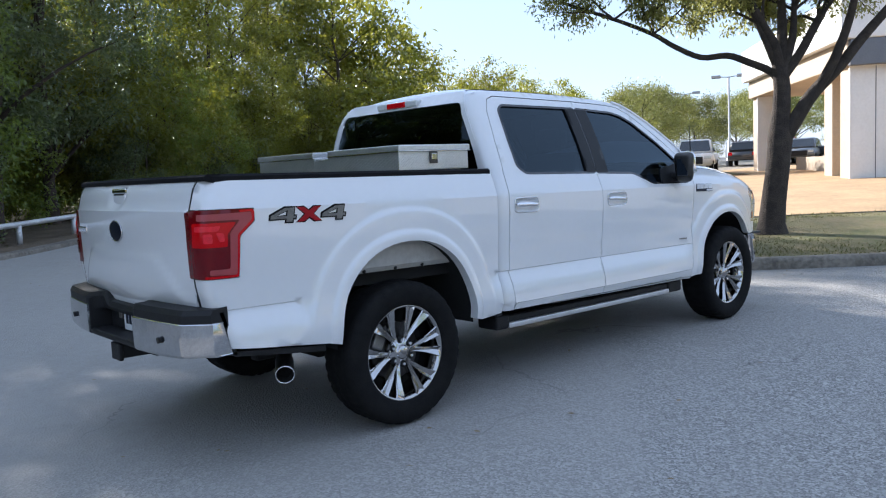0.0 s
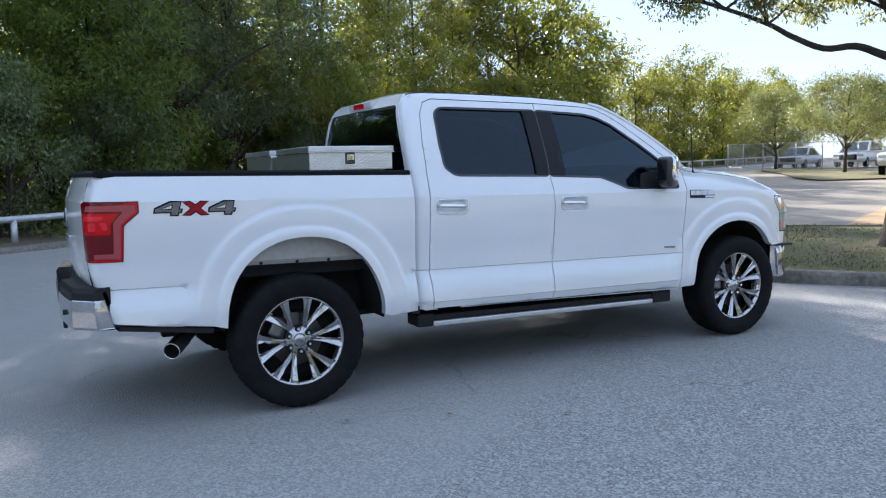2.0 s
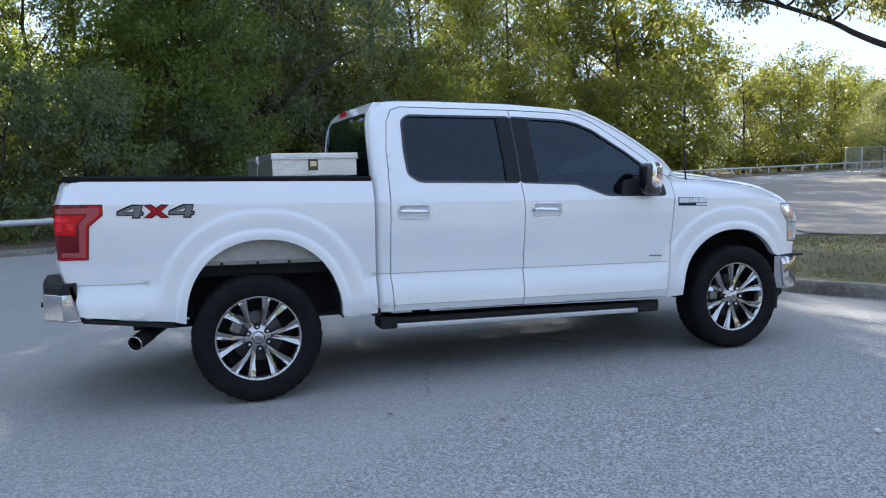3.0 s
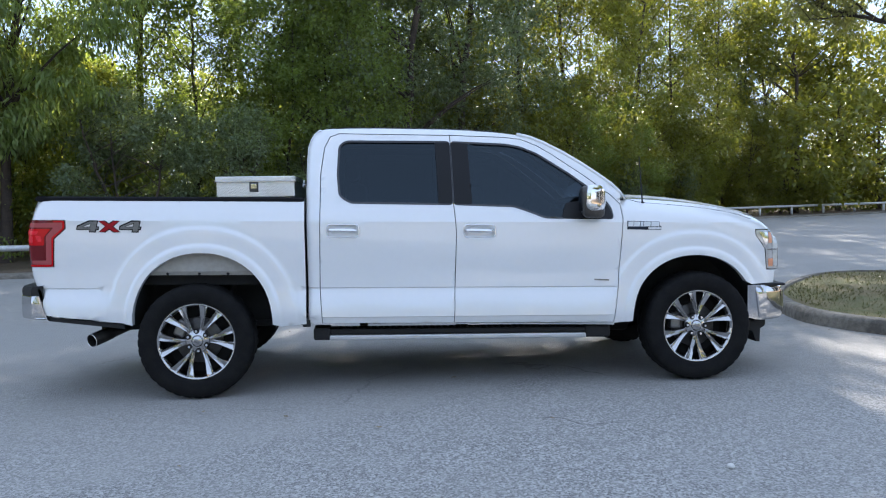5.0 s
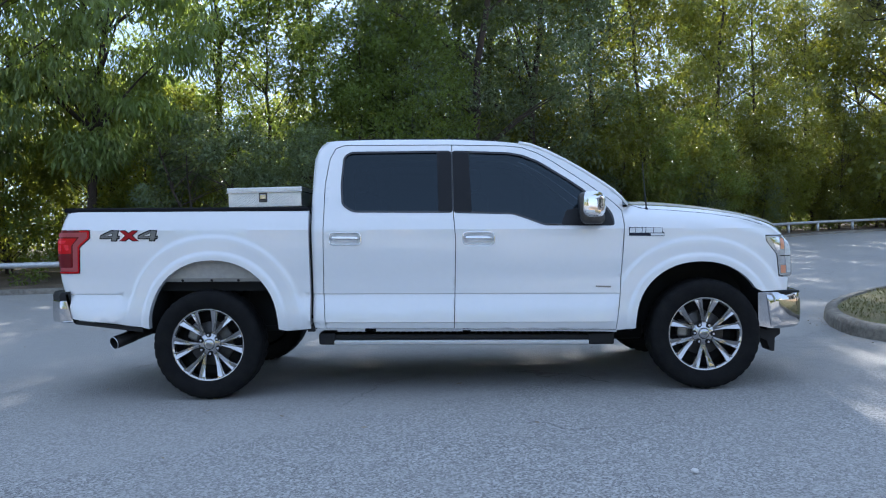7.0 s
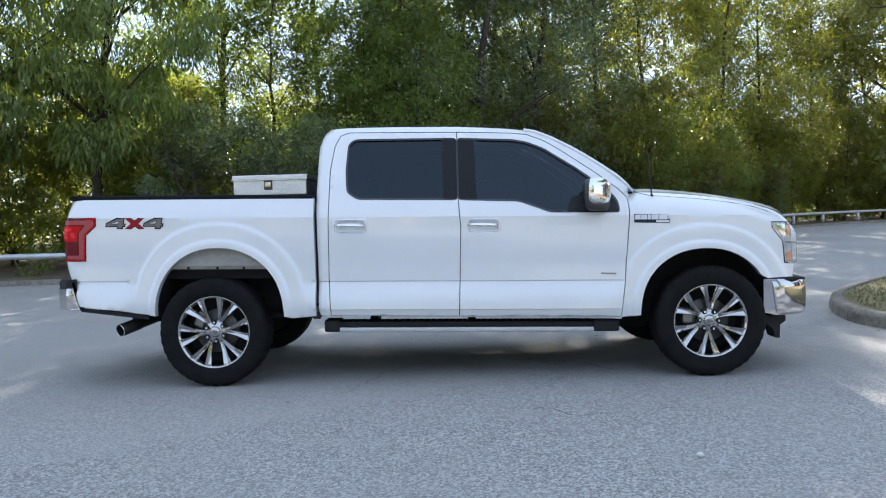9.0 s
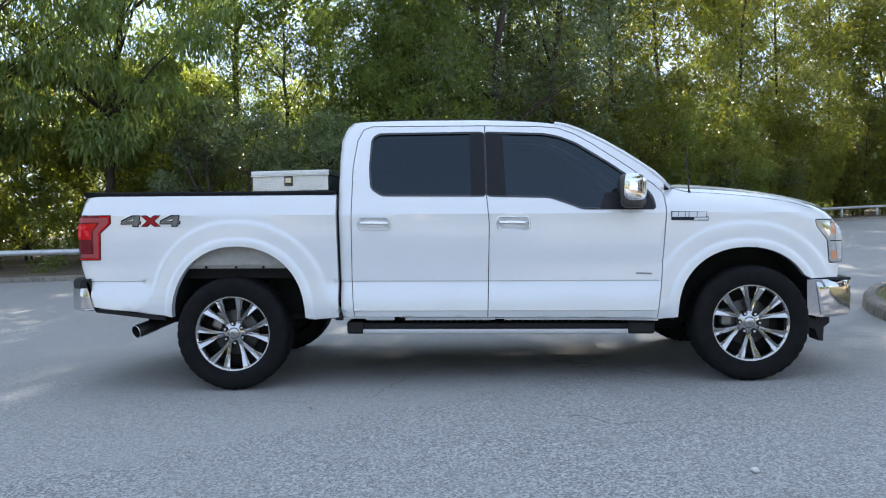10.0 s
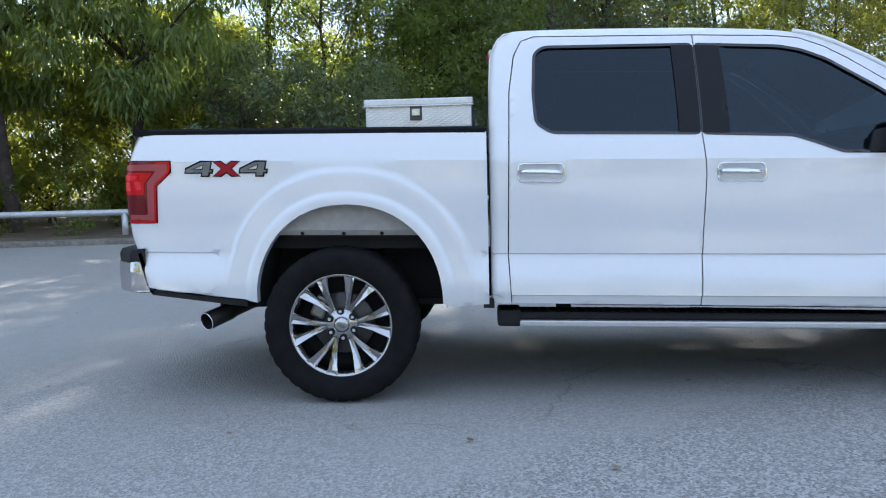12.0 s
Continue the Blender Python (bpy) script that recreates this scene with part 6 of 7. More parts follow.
def make_wheel():
    """A chrome six-lug wheel, its face towards -y, axle at the origin."""
    wheel = new("wheel")
    wheel.parent = truck
    tagged(wheel, "chrome twelve-spoke wheel with a black all-terrain tyre")
    bm = bmesh.new()
    segs = 144
    prof = [(0.262, -0.085), (0.272, -0.112), (0.288, -0.122), (0.315, -0.132), (0.345, -0.136), (0.372, -0.132), (0.388, -0.126), (0.400, -0.112), (0.405, -0.095), (0.408, -0.055), (0.4085, -0.045), (0.409, -0.008), (0.409, 0.008), (0.4085, 0.045), (0.408, 0.055), (0.405, 0.095), (0.400, 0.112), (0.385, 0.128), (0.345, 0.136), (0.29, 0.124), (0.262, 0.09)]
    rows = lathe(bm, prof, segs)
    for k, row in enumerate(rows):
        a = 2 * math.pi * k / segs
        for j, v in enumerate(row):
            cut = 0.0
            if j in (6, 7, 8) and k % 4 in (0,):
                cut = 0.006
            elif j in (14, 15, 16) and k % 4 in (2,):
                cut = 0.010
            elif j in (10, 13):
                cut = 0.008
            elif j in (9, 11, 12, 14) and k % 3 == 0:
                cut = 0.006
            r = math.hypot(v.co.x, v.co.z)
            v.co.x *= (r - cut) / r
            v.co.z *= (r - cut) / r
    part("tyre", bm, M_RUBBER, wheel, "black all-terrain tyre")
    bm = bmesh.new()
    lathe(bm, [(0.240, 0.10), (0.236, 0.02), (0.243, -0.06), (0.252, -0.088), (0.262, -0.103), (0.272, -0.108), (0.274, -0.100), (0.268, -0.080), (0.262, 0.10)], 72)
    part("rim", bm, M_WHEEL, wheel)
    bm = bmesh.new()
    lathe(bm, [(0.0, -0.005), (0.16, -0.005), (0.165, 0.0), (0.165, 0.02), (0.0, 0.02)], 48)
    part("brake_disc", bm, M_EXHAUST, wheel, "steel brake disc")
    bm = bmesh.new()
    lathe(bm, [(0.0, 0.045), (0.24, 0.045)], 48)
    part("backing_plate", bm, M_DARK, wheel)
    bm = bmesh.new()
    box(bm, -0.185, -0.105, -0.03, 0.04, -0.035, 0.085, 0.015)
    part("brake_caliper", bm, M_DISC, wheel)
    for k in range(12):
        pair, s = divmod(k, 2)
        mid = radians(60 * pair + 30)
        sg = -1 if s else 1
        bm = bmesh.new()
        secs = []
        for r, ang, half, y, dep in ((0.060, 5.6, 0.0085, -0.062, 0.03), (0.085, 6.0, 0.0115, -0.066, 0.04), (0.11, 7.0, 0.0145, -0.070, 0.045), (0.16, 9.8, 0.018, -0.080, 0.045), (0.21, 12.2, 0.0240, -0.094, 0.04), (0.243, 13.3, 0.0285, -0.102, 0.03), (0.262, 13.6, 0.034, -0.104, 0.02)):
            a = mid + sg * radians(ang)
            rad, tan = Vector((math.cos(a), 0, math.sin(a))), Vector((-math.sin(a), 0, math.cos(a)))
            c = rad * r
            face = Vector((0, y, 0))
            inner = -tan * sg
            secs.append([bm.verts.new(c + face + tan * half * 0.82), bm.verts.new(c + face + tan * half + Vector((0, 0.006, 0))), bm.verts.new(c + face + tan * half * 0.7 + Vector((0, dep, 0))), bm.verts.new(c + face - tan * half * 0.7 + Vector((0, dep, 0))), bm.verts.new(c + face - tan * half + Vector((0, 0.006, 0))), bm.verts.new(c + face - tan * half * 0.82), bm.verts.new(c + face + inner * half * 0.25 + Vector((0, 0.014, 0)))])
        for p, q in zip(secs, secs[1:]):
            for j in range(7):
                bm.faces.new((p[j], p[(j + 1) % 7], q[(j + 1) % 7], q[j]))
        bm.faces.new(secs[0])
        bm.faces.new(secs[-1][::-1])
        bmesh.ops.recalc_face_normals(bm, faces=bm.faces)
        part("spoke", bm, M_WHEEL, wheel)
    bm = bmesh.new()
    lathe(bm, [(0.0, -0.082), (0.032, -0.082), (0.037, -0.077), (0.040, -0.066), (0.046, -0.063), (0.078, -0.061), (0.083, -0.054), (0.086, 0.0)], 48)
    part("hub", bm, M_WHEEL, wheel)
    bm = bmesh.new()
    bmesh.ops.create_uvsphere(bm, u_segments=20, v_segments=8, radius=1, matrix=Matrix.Translation((0, -0.083, 0)) @ Matrix.Diagonal((0.024, 0.004, 0.013, 1)))
    part("hub_emblem", bm, M_DISC, wheel)
    for k in range(6):
        a = radians(60 * k)
        bm = bmesh.new()
        bmesh.ops.create_cone(bm, cap_ends=True, segments=6, radius1=0.0125, radius2=0.0095, depth=0.022, matrix=Matrix.Translation((0.070 * math.cos(a), -0.068, 0.070 * math.sin(a))) @ Matrix.Rotation(math.pi / 2, 4, "X"))
        lathe_c = (0.070 * math.cos(a), 0.070 * math.sin(a))
        part("lug_nut", bm, M_CHROME, wheel)
        # flat dark disc stands in for the shade of a recess round the nut
        bm = bmesh.new()
        bmesh.ops.create_cone(bm, cap_ends=True, segments=18, radius1=0.0195, radius2=0.0195, depth=0.004, matrix=Matrix.Translation((lathe_c[0], -0.0625, lathe_c[1])) @ Matrix.Rotation(math.pi / 2, 4, "X"))
        part("lug_pocket_shade", bm, M_DARK, wheel)
    return wheel


wheel = make_wheel()
wheel.matrix_basis = pose(0, -0.845, 0.409, 0, 25.5, 0)
for x, y, turn in ((3.683, -0.845, 3.5), (0.0, 0.845, 20), (3.683, 0.845, 5)):
    m = pose(x, y, 0.409, 0, turn, 0)
    if y > 0:
        m = pose(x, y, 0.409, 0, 0, 180) @ pose(0, 0, 0, 0, turn, 0)
    copy_thing(wheel, m)


# ---- tool box across the bed ----
def tool_box():
    base = new("tool_box")
    tagged(base, "aluminium diamond-plate tool box with two lids, set across the truck bed", "tool box")
    base.location = (0.43, 0, 1.433 - RAKE * 0.43)
    bm = bmesh.new()
    box(bm, -0.285, 0.27, -0.80, -0.078, 0.002, 0.115, 0.004)
    box(bm, -0.285, 0.27, 0.078, 0.80, 0.002, 0.115, 0.004)
    box(bm, -0.283, 0.268, -0.079, 0.079, 0.002, 0.095)
    box(bm, -0.25, 0.23, -0.77, 0.77, -0.30, 0.002)
    body = part("box_body", bm, M_DIAMOND, base)
    for side in (-1, 1):
        bm = bmesh.new()
        box(bm, -0.293, 0.278, min(side * 0.085, side * 0.812), max(side * 0.085, side * 0.812), 0.117, 0.152, 0.006)
        lid = part("lid", bm, M_DIAMOND, base, "hinged diamond-plate lid")
        bm = bmesh.new()
        box(bm, -0.296, 0.281, min(side * 0.08, side * 0.815), max(side * 0.08, side * 0.815), 0.110, 0.119, 0.003)
        part("lid_edge", bm, M_CHROME_DULL, lid)
        bm = bmesh.new()
        box(bm, -0.052, 0.012, min(side * 0.80, side * 0.807), max(side * 0.80, side * 0.807), 0.040, 0.112, 0.003)
        la = part("latch", bm, M_EXHAUST, base, "bright paddle latch")
        bm = bmesh.new()
        box(bm, -0.042, 0.002, min(side * 0.806, side * 0.815), max(side * 0.806, side * 0.815), 0.06, 0.100, 0.004)
        part("paddle", bm, M_CHROME_DULL, la)
    bm = bmesh.new()
    box(bm, -0.28, 0.265, -0.075, 0.075, 0.096, 0.102, 0.002)
    part("centre_strip", bm, M_CHROME_DULL, base)


tool_box()


# ---- live oak on the island ----
def bend(pts, steps=4):
    """Points of a smooth line through all of pts."""
    out = []
    for i in range(len(pts) - 1):
        a, b, c, d = pts[max(i - 1, 0)], pts[i], pts[i + 1], pts[min(i + 2, len(pts) - 1)]
        for k in range(steps):
            t = k / steps
            out.append(0.5 * (2 * b + (c - a) * t + (2 * a - 5 * b + 4 * c - d) * t * t + (3 * b - a - 3 * c + d) * t ** 3))
    return out + [pts[-1]]


def island_oak():
    base = new("oak_tree")
    tagged(base, "live oak with forked dark trunk on the island", "tree")
    ox, oy = 9.28, 1.255
    base.location = (ox, oy, isle_z(ox, oy))
    rt, fw = Vector((0.41, -0.91, 0)), Vector((0.91, 0.41, 0))
    at = lambda side, z, deep=0.0: rt * side + fw * deep + Vector((0, 0, z))
    r = np.random.default_rng(5)
    bm = bmesh.new()
    tips = []
    tube(bm, [at(0.0, -0.12), at(0.0, 0.02), at(0.0, 0.16), at(0.03, 0.5), at(0.09, 1.0), at(0.13, 1.45), at(0.14, 1.8), at(0.16, 2.2), at(0.13, 2.55)], [0.29, 0.235, 0.20, 0.182, 0.172, 0.178, 0.135, 0.122, 0.115], 16, caps=False)
    stems = [
        ([at(0.10, 2.36), at(-0.02, 2.50, 0.03), at(-0.32, 2.66, 0.06), at(-0.63, 2.80, 0.1), at(-1.02, 2.80, 0.0), at(-1.42, 3.00, -0.15), at(-1.72, 3.20, -0.3), at(-2.3, 3.48, -0.4), at(-3.1, 3.82, -0.5)], 0.066),
        ([at(0.12, 2.50), at(0.06, 2.85, -0.1), at(-0.10, 3.15, -0.3), at(-0.30, 3.55, -0.6), at(-0.7, 4.3, -0.9)], 0.085),
        ([at(0.14, 2.50), at(0.16, 3.1, 0.15), at(0.14, 3.8, 0.3), at(0.05, 4.8, 0.5)], 0.095),
        ([at(0.16, 2.45), at(0.30, 2.95, 0.1), at(0.33, 3.4, 0.2), at(0.36, 4.4, 0.3)], 0.075),
        ([at(0.18, 2.40), at(0.42, 2.75, 0.1), at(0.66, 3.2, 0.2), at(0.9, 3.6, 0.4), at(1.3, 3.9, 0.6), at(1.8, 4.4, 0.9)], 0.08),
        ([at(0.16, 1.42), at(0.34, 1.72, 0.02), at(0.58, 2.10, 0.05), at(0.96, 2.50, 0.05), at(1.25, 2.87, 0.1), at(1.8, 3.5, 0.2), at(2.4, 4.2, 0.2)], 0.125),
        ([at(0.62, 2.12, 0.05), at(0.86, 2.55, -0.1), at(1.05, 3.1, -0.3), at(1.15, 3.6, -0.6), at(1.3, 4.3, -0.9)], 0.085),
        ([at(0.08, 2.55), at(-0.15, 3.2, 0.6), at(-0.45, 3.8, 1.3), at(-0.8, 4.3, 2.0)], 0.06),
        ([at(0.06, 2.6), at(-0.22, 3.3, -0.4), at(-0.55, 4.0, -0.9), at(-1.0, 4.5, -1.5)], 0.055),
    ]
    for pts, rad in stems:
        n = len(pts)
        fine = bend(pts)
        tube(bm, fine, [rad * (1 - 0.62 * k / (len(fine) - 1)) for k in range(len(fine))], 9, caps=False)
        for k in range(max(1, n - 4), n):
            d = (pts[k] - pts[k - 1]).normalized()
            if pts[k].z < 3.1:
                continue
            for _ in range(3 if k < n - 1 else 5):
                side = Vector((r.normal(), r.normal(), abs(r.normal()) * 0.6))
                limb(bm, r, pts[k], d * 0.7 + side * 0.8, r.uniform(0.8, 1.4), rad * 0.34, 1, tips, up=0.02, sides=5)
    part("trunk", bm, M_BARK_OAK, base, "dark furrowed bark")
    t = np.array([q[0] for q in tips])
    t = t[(t[:, 2] > 3.2) & (r.uniform(size=len(t)) < 0.7)]
    v, _ = clump_quads(r, t, r.uniform(0.12, 0.30, len(t)), 120000 / len(t), 0.068, 0.6, 0.21)
    crown = new("crown", quads_mesh("crown", v, M_LEAF_OAK))
    crown.parent = base


island_oak()


# ---- turf tufts and fallen leaves ----
def scatter():
    r = np.random.default_rng(3)
    poly = [tuple(p) for p in ISLE_LINE]
    cs = []
    while len(cs) < 16000:
        p = r.uniform((5.8, -6.0), (15.0, 6.0))
        if inside(poly, tuple(p)) and r.uniform() < 0.35 + 0.65 * (noise.noise(Vector((p[0] * 0.7, p[1] * 0.7, 0))) > -0.1):
            q = ISLE_CEN + (p - ISLE_CEN) * 0.975
            f = np.linalg.norm(p - ISLE_CEN)
            cs.append((q[0], q[1], isle_z(*q) - 0.04))
    c = np.array(cs)
    me = leaf_mesh("grass_tufts", c, 0.045, leaf_mat("dry_grass_blade", (0.08, 0.09, 0.03), (0.22, 0.19, 0.09), (0.22, 0.22, 0.06), 0.3), -1.6, 8, 0.12)
    tagged(new("grass_tufts", me), "short dry grass blades on the island", "grass", kind="stuff")
    c = []
    for i in range(14, len(EDGE) - 40):
        for _ in range(26):
            o = abs(r.normal()) * 0.9 - 0.55
            p = EDGE[i] - NORM[i] * o + r.normal(size=2) * 0.4
            if np.dot(p - EDGE[i], NORM[i]) < 0.0:
                c.append((p[0], p[1], ground_z(*p) + 0.012))
    for _ in range(900):
        q = ISLE_LINE[r.integers(0, len(ISLE_LINE))]
        p = np.array(q) + r.normal(size=2) * 0.22
        if not inside(poly, tuple(p)):
            c.append((p[0], p[1], ground_z(*p) + 0.011))
    for _ in range(330):
        p = r.uniform((-5, -4), (12, 12))
        if not inside(poly, tuple(p)):
            c.append((p[0], p[1], ground_z(*p) + 0.010))
    n = len(c)
    me = leaf_mesh("fallen_leaves", np.array(c), 0.045, leaf_mat("fallen_leaf", (0.11, 0.075, 0.035), (0.30, 0.22, 0.11), (0.2, 0.15, 0.05), 0.15), 0.0, 4)
    v = np.empty(len(me.vertices) * 3, np.float32)
    me.vertices.foreach_get("co", v)
    v = v.reshape(-1, 4, 3)
    v[:, :, 2] = v[:, :1, 2] + (v[:, :, 2] - v[:, :1, 2]) * 0.15 + 0.004
    me.vertices.foreach_set("co", v.ravel())
    tagged(new("fallen_leaves", me), "small dry leaves scattered on the asphalt", "leaves", kind="stuff")


scatter()
bm = bmesh.new()
bmesh.ops.create_icosphere(bm, subdivisions=2, radius=0.02)
for v in bm.verts:
    v.co *= 1 + 0.25 * noise.noise(v.co * 60)
    v.co.z *= 0.7
pebble = obj("pebble", bm, M_STONE, smooth=True)
tagged(pebble, "small pale pebble lying on the asphalt", "pebble")
pebble.location = (3.01, -2.873, 0.012)


# ---- far lot: paving, strips, building, lamps, cars, fence ----
def flat(name, poly, material, label, lift, step=3.0):
    """A ground patch laid over the ground."""
    bm = bmesh.new()
    loop = dense(poly, step)
    pts = list(loop)
    lo, hi = np.min(loop, 0), np.max(loop, 0)
    b = np.array(loop)
    for x in np.arange(lo[0], hi[0], step):
        for y in np.arange(lo[1], hi[1], step):
            if inside(poly, (x, y)) and np.min(np.hypot(b[:, 0] - x, b[:, 1] - y)) > step * 0.4:
                pts.append((x, y))
    co, _, tris, *_ = delaunay_2d_cdt([Vector(p) for p in pts], [(i, (i + 1) % len(loop)) for i in range(len(loop))], [], 0, 1e-5)
    vs = [bm.verts.new((c.x, c.y, ground_z(c.x, c.y) + lift)) for c in co]
    for t in tris:
        if inside(poly, (sum(co[i].x for i in t) / 3, sum(co[i].y for i in t) / 3)):
            bm.faces.new([vs[i] for i in t])
    bmesh.ops.recalc_face_normals(bm, faces=bm.faces)
    return tagged(obj(name, bm, material), label, "paving", kind="structure")


flat("forecourt", [(12.5, 4.4), (14.2, 2.0), (16.3, -0.7), (19.2, -4.4), (21.5, -8.5), (26, -12), (60, -14), (75, 10), (52, 20.3), (40, 19.3), (27, 11.3)], M_PLAZA, "tan paved forecourt before the building", 0.03, 2.0)
flat("drive", [(11.4, 6.2), (12.6, 4.3), (27, 11.1), (40, 19.1), (52, 20.1), (58, 36), (44, 34), (33, 29), (24, 24), (17.5, 16.5)], M_DRIVE, "asphalt drive beyond the island, toned tan for the warm sun on it", 0.022, 2.0)
flat("dirt_strip", [(29.5, 17.5), (36, 14.5), (40, 20), (45, 28), (41, 31), (36, 25), (31, 20)], M_TURF, "dry planted strip between the lots", 0.09, 1.5)

U, V = np.array((0.776, 0.631)), np.array((0.631, -0.776))
A0 = np.array((29.4, 7.5))


def bld_box(bm, a0, a1, b0, b1, z0, z1, bevel=0.03):
    m = Matrix(((U[0], V[0], 0, A0[0]), (U[1], V[1], 0, A0[1]), (0, 0, 1, 0), (0, 0, 0, 1)))
    box(bm, a0, a1, b0, b1, z0, z1, bevel, m)
    bmesh.ops.recalc_face_normals(bm, faces=bm.faces)


def building():
    base = new("showroom_building")
    tagged(base, "single-storey white showroom with a columned canopy", "building")
    for a, b in ((0, 0), (14.2, 0), (14.2, 6.5), (0, 8.5)):
        bm = bmesh.new()
        bld_box(bm, a, a + 0.16, b, b + 1.38, 0.2, 4.68)
        col = part("column", bm, M_WHITEWALL, base, "white rendered column")
        bm = bmesh.new()
        bld_box(bm, a + 0.163, a + 1.2, b + 0.05, b + 1.33, 0.2, 4.68)
        part("column_core", bm, M_TANWALL, col)
        bm = bmesh.new()
        bld_box(bm, a - 0.012, a + 0.012, b + 0.92, b + 0.95, 0.3, 4.6, 0.0)
        part("column_joint", bm, M_DARKBAND, col)
    bm = bmesh.new()
    bld_box(bm, -0.15, 15.6, -0.15, 16, 4.68, 5.62, 0.04)
    part("canopy_beam", bm, M_TANWALL, base, "tan rendered canopy beam")
    bm = bmesh.new()
    bld_box(bm, -0.45, 15.9, -0.45, 16.2, 5.623, 7.4, 0.05)
    part("fascia", bm, M_WHITEWALL, base, "deep white fascia")
    bm = bmesh.new()
    bld_box(bm, -0.40, -0.153, -0.12, 16.0, 4.63, 5.62, 0.03)
    part("metal_band", bm, M_DARKBAND, base, "grey metal eaves band")
    bm = bmesh.new()
    bld_box(bm, 1.3, 14.0, 2.0, 16.0, 0.2, 1.2, 0.02)
    part("wall", bm, M_TANWALL, base)
    bm = bmesh.new()
    bld_box(bm, 3.2, 4.2, 0.4, 1.5, 0.2, 4.68, 0.02)
    part("inner_pier", bm, M_TANWALL, base, "tan rendered inner pier")
    for k in range(7):
        bm = bmesh.new()
        bld_box(bm, 1.36, 1.42, 2.1 + k * 1.9, 3.85 + k * 1.9, 1.25, 4.4, 0.01)
        w = part("window", bm, M_WINDARK, base, "dark shopfront glass")
        bm = bmesh.new()
        bld_box(bm, 1.30, 1.40, 3.86 + k * 1.9, 3.98 + k * 1.9, 1.2, 4.5, 0.01)
        part("mullion", bm, M_WHITEWALL, w)
        bm = bmesh.new()
        bld_box(bm, 1.31, 1.43, 2.08 + k * 1.9, 3.86 + k * 1.9, 2.1, 2.2, 0.01)
        part("transom", bm, M_WHITEWALL, w)


building()


def lot_lamp(x, y, top):
    base = new("lot_lamp")
    tagged(base, "tall grey lot light with two flat heads", "lot lamp", "lot lamps")
    z = ground_z(x, y)
    base.location = (x, y, z)
    bm = bmesh.new()
    tube(bm, [(0, 0, 0), (0, 0, 0.6), (0, 0, 0.61), (0, 0, top - z)], [0.22, 0.22, 0.075, 0.06], 12)
    part("pole", bm, M_LAMPHEAD, base)
    rt = Vector((0.42, -0.9, 0))
    for s in (-1, 1):
        bm = bmesh.new()
        tube(bm, [(0, 0, top - z - 0.05), tuple(rt * s * 0.5 + Vector((0, 0, top - z)))], [0.035, 0.035], 8)
        part("arm", bm, M_LAMPHEAD, base)
        bm = bmesh.new()
        box(bm, -0.25, 0.25, -0.32, 0.32, -0.10, 0.10, 0.04, Matrix.Translation(rt * s * 0.85 + Vector((0, 0, top - z + 0.02))) @ Matrix.Rotation(math.atan2(rt.y, rt.x) + math.pi / 2, 4, "Z"))
        part("lamp_head", bm, M_LAMPHEAD, base)


lot_lamp(50.5, 23.4, 7.1)
lot_lamp(57.7, 31.0, 6.9)


CAR_PAINTS = {}


def car_paint(c):
    if c not in CAR_PAINTS:
        CAR_PAINTS[c] = mat("car_paint", c, 0.3, coat=0.8, vary=0.04)
    return CAR_PAINTS[c]


